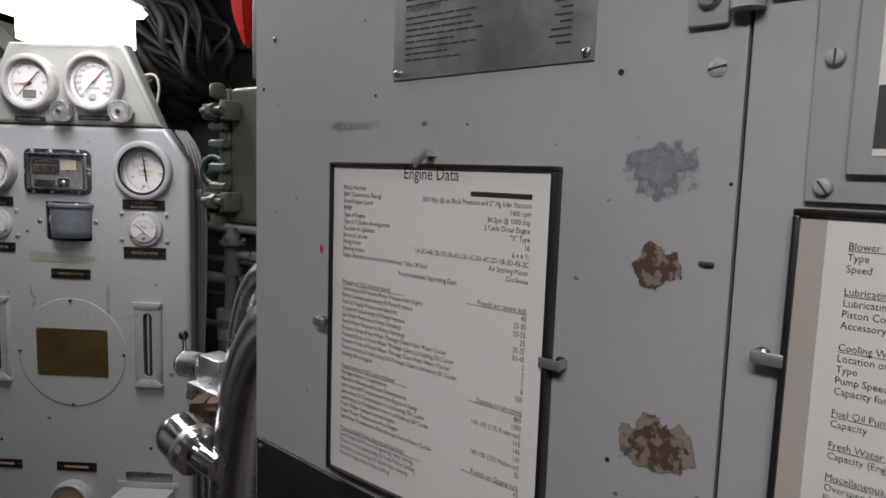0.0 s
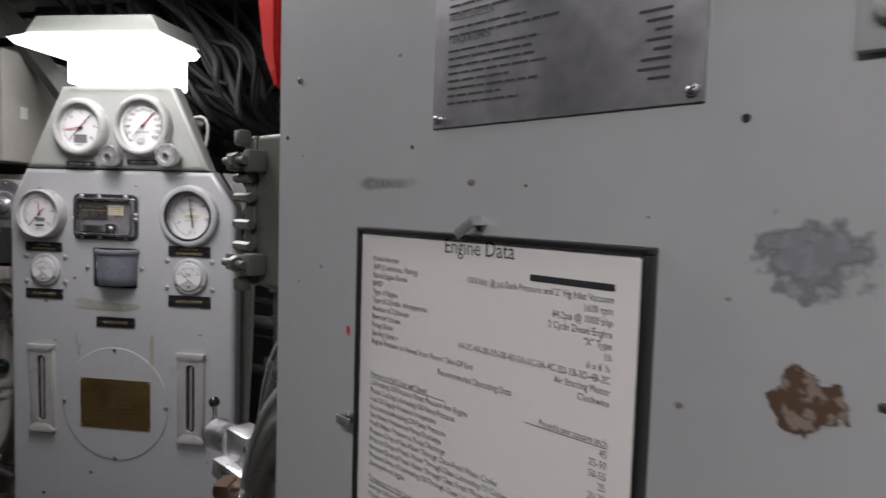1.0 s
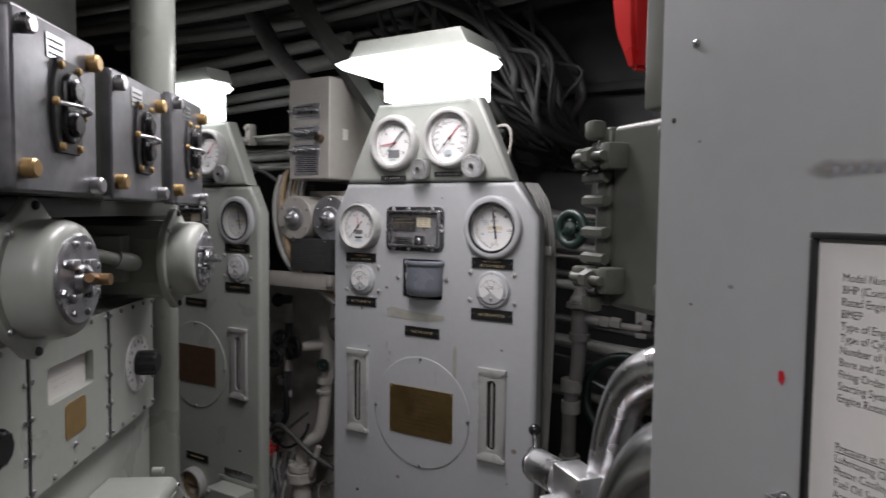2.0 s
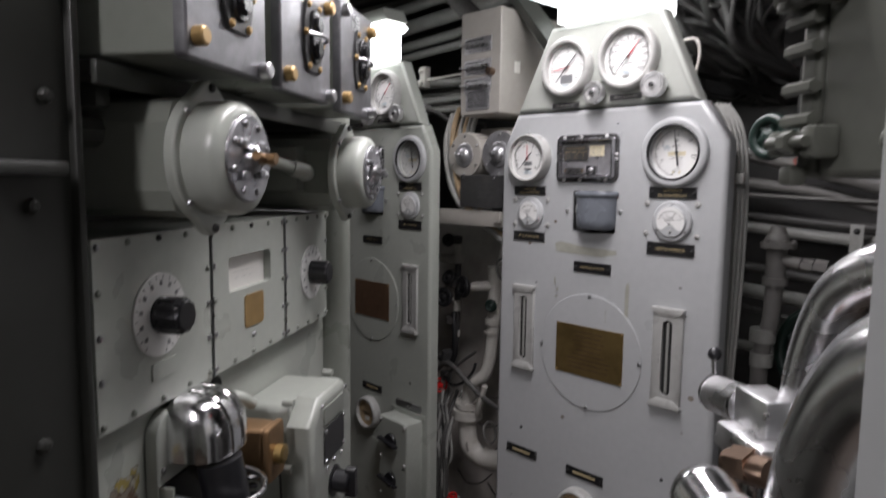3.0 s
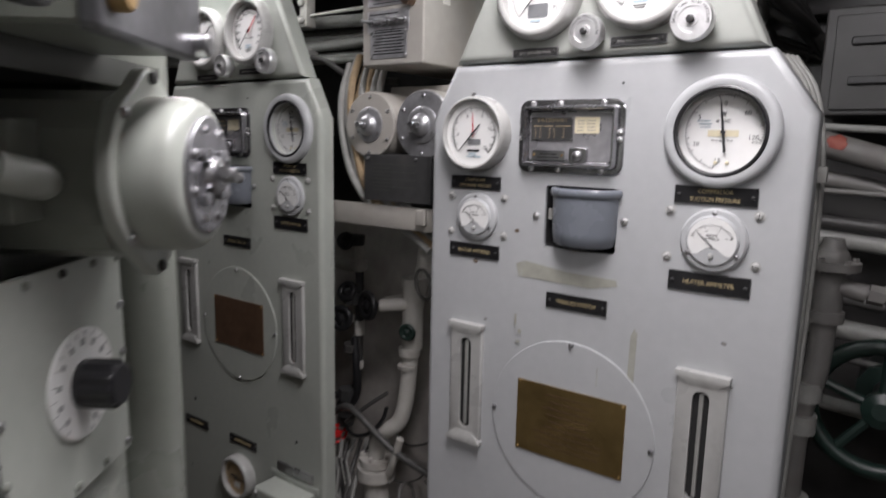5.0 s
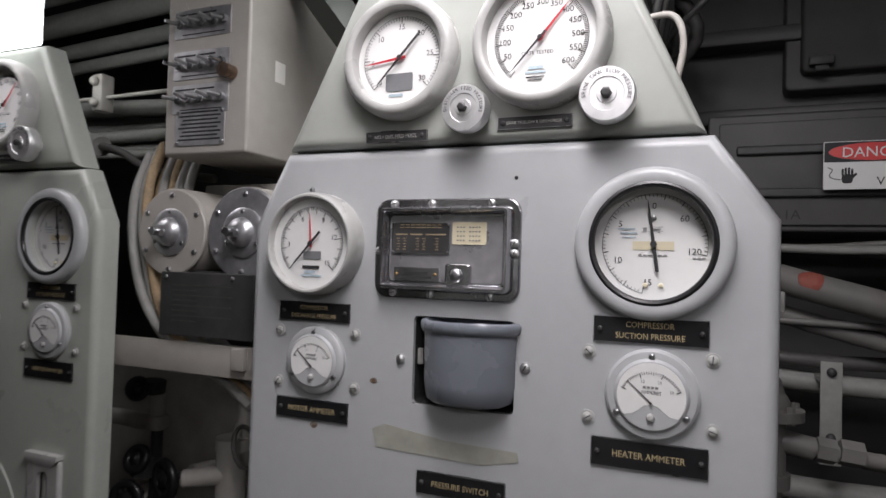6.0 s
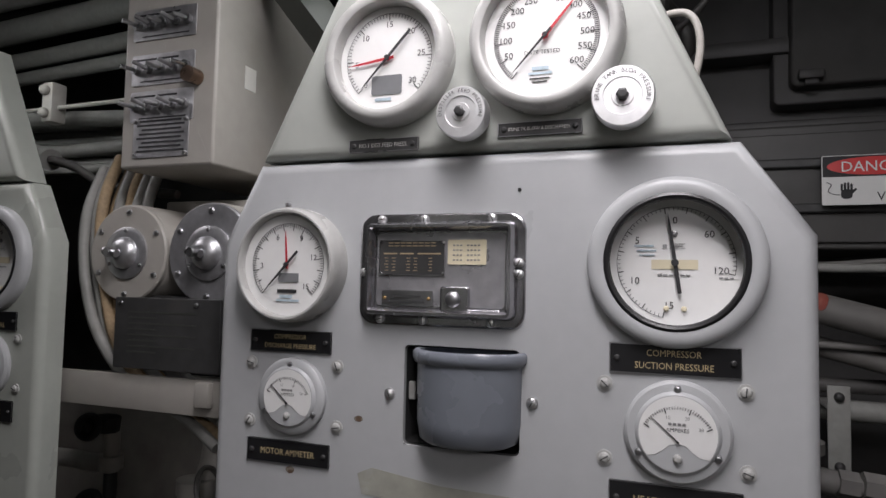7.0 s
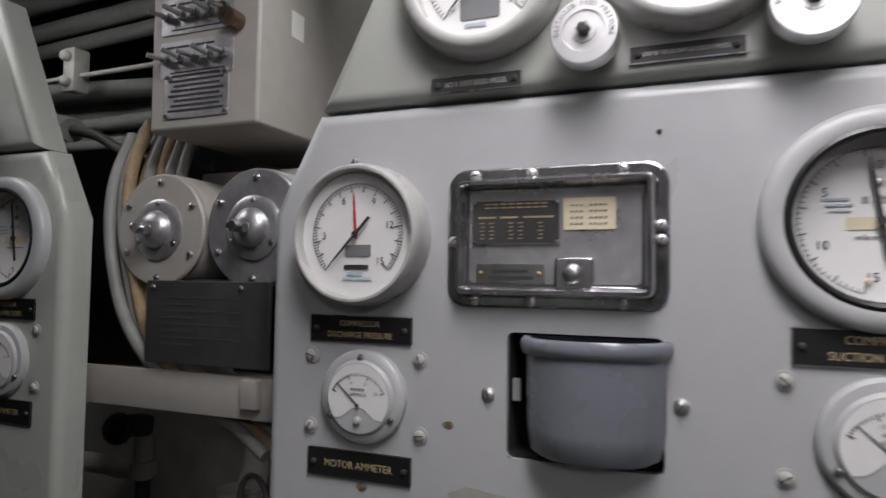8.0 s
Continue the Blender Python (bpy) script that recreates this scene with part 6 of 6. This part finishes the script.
for k in range(9):
    x = -1.60 + 0.012 * k
    pipe([(x - 0.03, 1.74 + 0.01 * k, 0.74), (x - 0.02 + rnd.uniform(-0.02, 0.02), 1.73, 0.62), (x + rnd.uniform(-0.02, 0.02), 1.72, 0.5), (x - 0.03, 1.74, FLOOR + 0.02)], 0.0055, CABLE_GREY if k % 2 else CABLE_DARK, "grey cable hanging behind the panel" if k % 2 else "dark cable hanging behind the panel", 5, 8, "hanging_cable", "hanging cables")
pipe([(-1.50, 1.50, 0.45), (-1.40, 1.52, 0.40), (-1.28, 1.535, 0.34), (-1.10, 1.54, 0.285)], 0.006, PIPE_PAINT, "thin pale rod before the panels", 4)

# cable runs and pipes high behind the panels
for k in range(12):
    y, z = 1.86 + 0.02 * (k % 4), 1.66 + 0.021 * (k // 2) + 0.006 * (k % 2)
    single("overhead_cable", hose([(-2.6, y, z + 0.03), (-1.9, y, z + 0.012 * math.sin(k)), (-1.5, y + 0.02, z), (-1.1, y + 0.03, z + 0.01), (-0.9, y + 0.06, z - 0.03)], 0.009 + 0.003 * (k % 3), 8, 5), CABLE_GREY, "grey painted cable in a bundle behind the panels", "cable", "bundled cables", angle=60)
for (x0, z0, x1, z1), r in (((-2.3, 1.985, -1.45, 2.015), 0.026), ((-2.3, 1.915, -1.45, 1.945), 0.017), ((-2.3, 1.875, -1.45, 1.905), 0.014), ((-2.3, 2.06, -1.45, 2.08), 0.020)):
    single("overhead_pipe", hose([(x0, 1.98, z0), ((x0 + x1) / 2, 1.97, (z0 + z1) / 2), (x1, 1.96, z1)], r, 14, 4), CABLE_GREY, "grey painted pipe under the overhead", "pipe", "overhead pipes", angle=60)
single("cable_duct", hose([(-1.72, 1.80, 2.16), (-1.60, 1.80, 2.0), (-1.50, 1.82, 1.90), (-1.40, 1.85, 1.80)], 0.03, 12, 4), CABLE_DARK, "thick dark hose slanting down from the overhead", "hose", angle=60)
single("overhead_brace", rod((-1.45, 1.66, 2.18), (-1.10, 1.72, 1.72), 0.028, 4), GREEN_DARK, "grey green slanting steel brace", "brace")
cb = thing("cable_clamp", pose(0, 0, 0), "pale painted cable clamp bracket", "bracket")
BASE[cb] = 0.0
part("arm", box(-1.76, -1.735, 1.80, 1.83, 1.73, 1.80, 0.004), PIPE_PAINT, cb)
part("rod", rod((-1.95, 1.815, 1.755), (-1.45, 1.815, 1.76), 0.004, 8), PIPE_PAINT, cb)
for z in (1.745, 1.785):
    part("bolt", ball((-1.748, 1.796, z), 0.009), PIPE_PAINT, cb)
pg = single("plug_connector", rod((-1.72, 1.75, 1.665), (-1.64, 1.73, 1.645), 0.017, 12), CABLE_GREY, "grey cable plug beside the panel", "plug")
single("plug_lead", hose([(-1.64, 1.73, 1.645), (-1.58, 1.72, 1.63), (-1.52, 1.73, 1.60), (-1.40, 1.74, 1.585)], 0.007, 8, 5), CABLE_DARK, "dark lead running from the plug", "cable", angle=60)

# dark tangle of cables right of the panel, beams and ceiling
rnd = random.Random(5)
for k in range(38):
    x = rnd.uniform(-1.2, -0.72)
    y = rnd.uniform(1.9, 2.2)
    pts = [(x - rnd.uniform(0.1, 0.35), y + 0.05, 2.16), (x - 0.08, y, 2.0 + rnd.uniform(-0.05, 0.05)), (x + rnd.uniform(-0.02, 0.06), y - 0.05, 1.88 + rnd.uniform(-0.05, 0.06)), (min(x + rnd.uniform(0.06, 0.2), -0.76), y, 1.77 + rnd.uniform(-0.04, 0.06)), (min(x + rnd.uniform(0.1, 0.3), -0.72), 2.24, 1.70), (min(x + rnd.uniform(0.15, 0.35), -0.70), 2.34, 1.66)]
    single("hull_cable", hose(pts, rnd.uniform(0.004, 0.012), 8, 5), CABLE_DARK if k % 3 == 0 else HULL, "dark painted cable in a tangle against the hull", "cable", "hull cables", angle=60)
for k in range(14):
    z = 2.165 + 0.006 * (k % 3)
    y = 0.9 + 0.1 * k
    single("ceiling_cable", hose([(-2.6, y, z), (-1.6, y + 0.05, z - 0.02), (-0.6, y - 0.03, z), (0.6, y, z + 0.01)], 0.014 + 0.004 * (k % 3), 8, 5), CABLE_DARK if k % 2 else CABLE_GREY, "dark cable run under the overhead" if k % 2 else "grey cable run under the overhead", "cable", "ceiling cables", angle=60)
wb = thing("hull_locker", pose(0, 0, 0), "dark grey steel locker with slotted door", "locker")
BASE[wb] = 0.0
part("body", slab(rounded_rect(-0.69, -0.30, 1.53, 1.725, 0.005, 3), 2.45, 2.13, 0.004, 3), HULL, wb)
part("door", slab(rounded_rect(-0.672, -0.31, 1.54, 1.71, 0.004, 3), 2.13, 2.124, 0.002, 2), HULL, wb)
for z in (1.585, 1.655):
    part("louvre", slab(rounded_rect(-0.645, -0.36, z, z + 0.015, 0.004, 3), 2.124, 2.116, 0.003, 3), DARK_STEEL, wb)
lettering(wb, [("1A", -0.575, 1.55, 0.022, "LEFT")], 2.1225, INK)
dg = thing("danger_sign", pose(0, 0, 0), "white danger sign with red oval and black lettering", "sign")
BASE[dg] = 0.0
part("board", slab(rounded_rect(-0.522, -0.385, 1.594, 1.668, 0.002, 2), 2.10, 2.098), WHITE, dg)
part("black_band", slab(rounded_rect(-0.521, -0.386, 1.636, 1.667, 0.001, 2), 2.098, 2.0976), INK, dg)
part("red_oval", slab([(-0.4535 + 0.062 * math.cos(2 * math.pi * k / 32), 1.6515 + 0.0135 * math.sin(2 * math.pi * k / 32)) for k in range(32)], 2.0976, 2.0972), RED, dg)
lettering(dg, [("DANGER", -0.4535, 1.6435, 0.022, "CENTER")], 2.0968, WHITE)
lettering(dg, [("120", -0.425, 1.618, 0.018, "CENTER"), ("VOLTS", -0.425, 1.600, 0.018, "CENTER")], 2.0976, INK)
g = slab(rounded_rect(-0.4975, -0.4825, 1.603, 1.617, 0.005, 3), 2.098, 2.0974)
for k in range(4):
    slab(rounded_rect(-0.4978 + 0.0042 * k, -0.4948 + 0.0042 * k, 1.615, 1.6285 - 0.002 * abs(k - 1.5), 0.0013, 2), 2.098, 2.0974, bm=g)
slab([(-0.4835, 1.609), (-0.4765, 1.617), (-0.4785, 1.619), (-0.4845, 1.6145)], 2.098, 2.0974, bm=g)
part("warning_symbol", g, INK, dg)
part("warning_line", hose([(-0.516, 2.0975, 1.628), (-0.510, 2.0975, 1.624), (-0.514, 2.0975, 1.615), (-0.507, 2.0975, 1.610), (-0.499, 2.0975, 1.609)], 0.0006, 6, 5), INK, dg)
hand_wheel(-0.525, 1.94, 1.045, 0.118, (0, -1, 0.1), WHEEL_GREEN, "large dark green valve wheel", 0.014, 5)
# valve with union and riser beside the panel
ev = thing("angle_valve", pose(-0.612, 1.83, 0.0), "grey painted angle valve on a riser pipe", "valve")
BASE[ev] = 0.0
g = ball((0, 0, 1.300), 0.026, seg=20)
rod((0, 0, 1.215), (0, 0, 1.30), 0.021, 18, g)
part("body", g, RISER_PAINT, ev, angle=60)
part("bonnet_flange", rod((0.004, -0.004, 1.288), (0.004, -0.004, 1.300), 0.036, 20), RISER_PAINT, ev)
for k in range(5):
    a = 2 * math.pi * k / 5 + 0.4
    part("bolt", rod((0.004 + 0.029 * math.cos(a), -0.004 + 0.029 * math.sin(a), 1.285), (0.004 + 0.029 * math.cos(a), -0.004 + 0.029 * math.sin(a), 1.306), 0.005, 6), RISER_PAINT, ev)
part("bonnet", rod((0, 0, 1.300), (0, 0, 1.335), 0.024, 18, r2=0.014), RISER_PAINT, ev)
part("side_branch", rod((0.01, 0, 1.262), (0.05, 0, 1.255), 0.014, 14), RISER_PAINT, ev)
part("collar", rod((0, 0, 1.205), (0, 0, 1.222), 0.026, 18), RISER_PAINT, ev)
pipe([(-0.612, 1.83, 1.21), (-0.616, 1.83, 1.12), (-0.630, 1.83, 1.05), (-0.634, 1.83, 0.9), (-0.634, 1.83, FLOOR)], 0.018, RISER_PAINT, "grey painted riser pipe below the angle valve")
for z, r in ((1.075, 0.027), (1.02, 0.024), (0.88, 0.026)):
    single("pipe_collar", rod((-0.630, 1.83, z), (-0.630, 1.83, z + 0.03), r, 16), CABLE_GREY, "bulky grey painted coupling on the riser", "collar", "riser collars")
ub = pipe([(-0.565, 1.83, 1.256), (-0.48, 1.84, 1.246), (-0.2, 1.87, 1.235), (0.3, 1.9, 1.23)], 0.0095, RISER_PAINT, "thin pale pipe with union nuts", 4)
for x0, x1 in ((-0.560, -0.540), (-0.536, -0.512), (-0.46, -0.44)):
    single("union_nut", rod((x0, 1.832, 1.2555), (x1, 1.834, 1.253), 0.015, 6), RISER_PAINT, "pale hexagon union nut on the pipe", "nut", "union nuts")
pipe([(-0.90, 2.05, 1.54), (-0.67, 2.05, 1.479), (-0.50, 2.05, 1.432), (-0.2, 2.05, 1.36), (0.4, 2.05, 1.25)], 0.022, RISER_PAINT, "pale lagged pipe slanting along the hull", 4, 20)
pipe([(-0.90, 2.09, 1.44), (-0.62, 2.09, 1.408), (-0.45, 2.09, 1.365), (0.4, 2.09, 1.16)], 0.015, RISER_PAINT, "pale painted pipe slanting along the hull", 4)
pipe([(-0.90, 2.07, 1.402), (-0.494, 2.07, 1.388), (0.4, 2.07, 1.37)], 0.0055, RISER_PAINT, "thin pale rod along the hull", 4, 10)
for k, (z0, z1, r, m) in enumerate(((1.516, 1.500, 0.007, CABLE_GREY), (1.507, 1.515, 0.005, RISER_PAINT), (1.525, 1.488, 0.004, CABLE_DARK), (1.34, 1.325, 0.011, CABLE_DARK), (1.31, 1.285, 0.016, CABLE_GREY), (1.20, 1.17, 0.013, CABLE_DARK), (1.14, 1.12, 0.019, CABLE_GREY), (1.09, 1.05, 0.008, CABLE_DARK), (0.98, 0.96, 0.014, CABLE_GREY))):
    single("hull_pipe", hose([(-0.85, 2.13 + 0.012 * (k % 3), z0 + 0.006), (-0.55, 2.12 + 0.012 * (k % 3), (z0 + z1) / 2 - 0.006), (-0.3, 2.13, z1), (0.4, 2.14, z1 - 0.03)], r, 10, 4), m, "thin painted pipe running along the hull", "pipe", "hull pipes", angle=60)
pb = thing("pipe_bracket", pose(-0.515, 2.045, 0.0), "flat grey steel pipe bracket with bolts", "bracket")
BASE[pb] = 0.0
part("strap", box(-0.014, 0.014, -0.004, 0.0, 1.185, 1.335, 0.001), CABLE_GREY, pb)
part("arm", box(-0.012, 0.012, 0.0, 0.09, 1.30, 1.306, 0.001), CABLE_GREY, pb)
for z in (1.32, 1.225):
    part("bolt", ball((0, -0.005, z), 0.007, seg=10), DARK_STEEL, pb)
for k in range(4):
    pipe([(-0.68 + 0.004 * k, 1.64 + 0.01 * k, 1.585), (-0.648 + 0.004 * k, 1.64 + 0.01 * k, 1.53), (-0.634 + 0.004 * k, 1.64 + 0.01 * k, 1.42), (-0.634 + 0.004 * k, 1.64 + 0.01 * k, 1.2), (-0.64 + 0.004 * k, 1.65, 0.8), (-0.64 + 0.004 * k, 1.66, FLOOR)], 0.0045, CABLE_GREY, "grey conduit clipped along the panel's edge", 5, 8, "conduit", "edge conduits")
single("conduit_clip", box(-0.650, -0.612, 1.628, 1.64, 1.425, 1.445, 0.002), CABLE_GREY, "grey steel clip round the conduits", "clip")
single("wire_loop", hose([(-0.80, 1.61, 1.695), (-0.735, 1.61, 1.712), (-0.712, 1.61, 1.708), (-0.705, 1.61, 1.68), (-0.712, 1.61, 1.64)], 0.0035, 8, 6), PIPE_PAINT, "bent pale wire loop beside the panel's top", "wire", angle=60)
pipe([(-0.45, 1.40, 1.49), (-0.42, 1.55, 1.50), (-0.38, 1.9, 1.50), (-0.36, 2.3, 1.45)], 0.012, CABLE_DARK, "dark pipe carrying a small valve")
hand_wheel(-0.455, 1.315, 1.492, 0.034, (-0.35, -1, 0), WHEEL_GREEN, "small dark green valve wheel", 0.008, 6, 0.35)
# lamps over the aisle
for x, y, a in ((-0.19, -0.27, 50), (-0.70, 1.06, 35)):
    al = thing("ceiling_lamp", pose(x, y, 2.10, 0, 0, a), "lit fluorescent ceiling lamp over the aisle", "lamp", "ceiling lamps")
    BASE[al] = 0.0
    part("housing", box(-0.12, 0.12, -0.40, 0.40, 0.03, 0.098, 0.006), GREEN_DARK, al)
    part("diffuser", box(-0.10, 0.10, -0.38, 0.38, 0.0, 0.028, 0.006), LENS, al, "lit white diffuser")

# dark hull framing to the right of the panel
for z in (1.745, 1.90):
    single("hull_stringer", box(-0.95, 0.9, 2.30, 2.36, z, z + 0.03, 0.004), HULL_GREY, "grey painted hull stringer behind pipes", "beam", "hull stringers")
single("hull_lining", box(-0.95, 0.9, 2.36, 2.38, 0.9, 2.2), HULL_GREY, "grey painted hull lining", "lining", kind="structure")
hatch = thing("hull_hatch", pose(0, 0, 0), "dark grey hatch cover with rounded corners and latch", "hatch")
BASE[hatch] = 0.0
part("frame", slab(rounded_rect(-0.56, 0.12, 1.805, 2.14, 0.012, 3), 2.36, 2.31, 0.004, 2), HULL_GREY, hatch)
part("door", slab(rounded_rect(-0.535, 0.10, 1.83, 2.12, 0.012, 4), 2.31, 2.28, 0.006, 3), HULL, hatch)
part("latch", box(-0.525, -0.485, 2.262, 2.28, 1.838, 1.856, 0.004), HULL_GREY, hatch)
part("hinge_pin", rod((-0.515, 2.268, 1.832), (-0.495, 2.268, 1.832), 0.006, 10), HULL_GREY, hatch)
PRIMER_RED = chip_material("red_primer_spot", (0.22, 0.045, 0.03), (0.25, 0.07, 0.05), 26, (1, 1, 1), 3.0, 0.05)
for x, w in ((-0.642, 0.045), (-0.545, 0.04)):
    g = bmesh.new()
    n = 8
    cols = []
    for i in range(n + 1):
        a = radians(-10 + 130 * i / n)
        cols.append([g.verts.new((px, 2.05 - 0.0226 * math.cos(a), 1.4795 - (px + 0.67) * 0.276 + 0.0226 * math.sin(a))) for px in (x - w * 0.5, x + w * 0.5)])
    for a, b in zip(cols, cols[1:]):
        g.faces.new((a[0], a[1], b[1], b[0]))
    single("primer_spot", g, PRIMER_RED, "flaked red primer spot on pipe lagging", "paint spot", "primer spots")

# small fittings and wiring between the panels
for x, y, z, r, h in ((-1.405, 1.81, 1.145, 0.029, 0.02), (-1.412, 1.805, 0.985, 0.025, 0.018), (-1.414, 1.80, 0.955, 0.023, 0.008), (-1.563, 1.80, 1.165, 0.018, 0.02), (-1.57, 1.80, 0.92, 0.015, 0.02)):
    single("pipe_collar", rod((x, y, z), (x, y, z + h), r, 18), PIPE_PAINT, "off-white painted pipe collar between panels", "collar", "pipe collars")
for k in range(8):
    x = -1.58 + 0.035 * k
    z = 0.42 + 0.11 * (k % 4)
    single("lagging_wire", hose([(x - 0.05, 1.88, z), (x, 1.875, z - 0.03), (x + 0.06, 1.88, z - 0.01), (x + 0.10, 1.89, z + 0.03)], 0.0025, 6, 5), CABLE_DARK, "thin dark wire hanging on the lagging", "wire", "lagging wires", angle=60)

for x, y, z, r, h in ((-1.566, 1.79, 1.225, 0.020, 0.022), (-1.572, 1.785, 1.085, 0.024, 0.03), (-1.578, 1.785, 0.965, 0.018, 0.018), (-1.585, 1.78, 0.842, 0.022, 0.028), (-1.592, 1.78, 0.775, 0.020, 0.024)):
    single("pipe_fitting", rod((x, y, z), (x + 0.002, y, z + h), r, 8), DARK_STEEL, "dark hexagon pipe fitting beside the panel", "fitting", "dark pipe fittings")
hand_wheel(-1.575, 1.765, 1.235, 0.022, (0.3, -1, 0.2), BLACK, "small black valve wheel under the tray", 0.007, 6, 0.4)
pipe([(-1.57, 1.79, 1.0), (-1.555, 1.78, 0.93), (-1.552, 1.78, 0.87), (-1.575, 1.78, 0.83), (-1.62, 1.79, 0.82)], 0.009, BLACK, "black rubber hose bending behind the panel")
pipe([(-1.60, 1.77, 0.795), (-1.54, 1.75, 0.775), (-1.49, 1.75, 0.79), (-1.455, 1.76, 0.83), (-1.45, 1.77, 0.86)], 0.0045, BLACK, "thin black hose looping between pipes")
for k in range(6):
    pipe([(-1.60 + 0.008 * k, 1.75, 0.70), (-1.575 + 0.012 * k, 1.735, 0.60 - 0.02 * (k % 3)), (-1.57 + 0.006 * k, 1.735, 0.50), (-1.60 + 0.004 * k, 1.75, 0.42)], 0.004, CABLE_GREY if k % 2 else DARK_STEEL, "grey cable loop beside the panel" if k % 2 else "dark cable loop beside the panel", 6, 8, "cable_loop", "cable loops")
for x, z in ((-1.47, 0.585), (-1.40, 0.645), (-1.36, 1.16)):
    single("pipe_strap", ringed((x, 1.785, z), (1, 0.2, 0.3), 0.033, 0.004, seg=20, tube=6), RISER_PAINT, "painted strap round the pale pipe", "strap", "pipe straps")
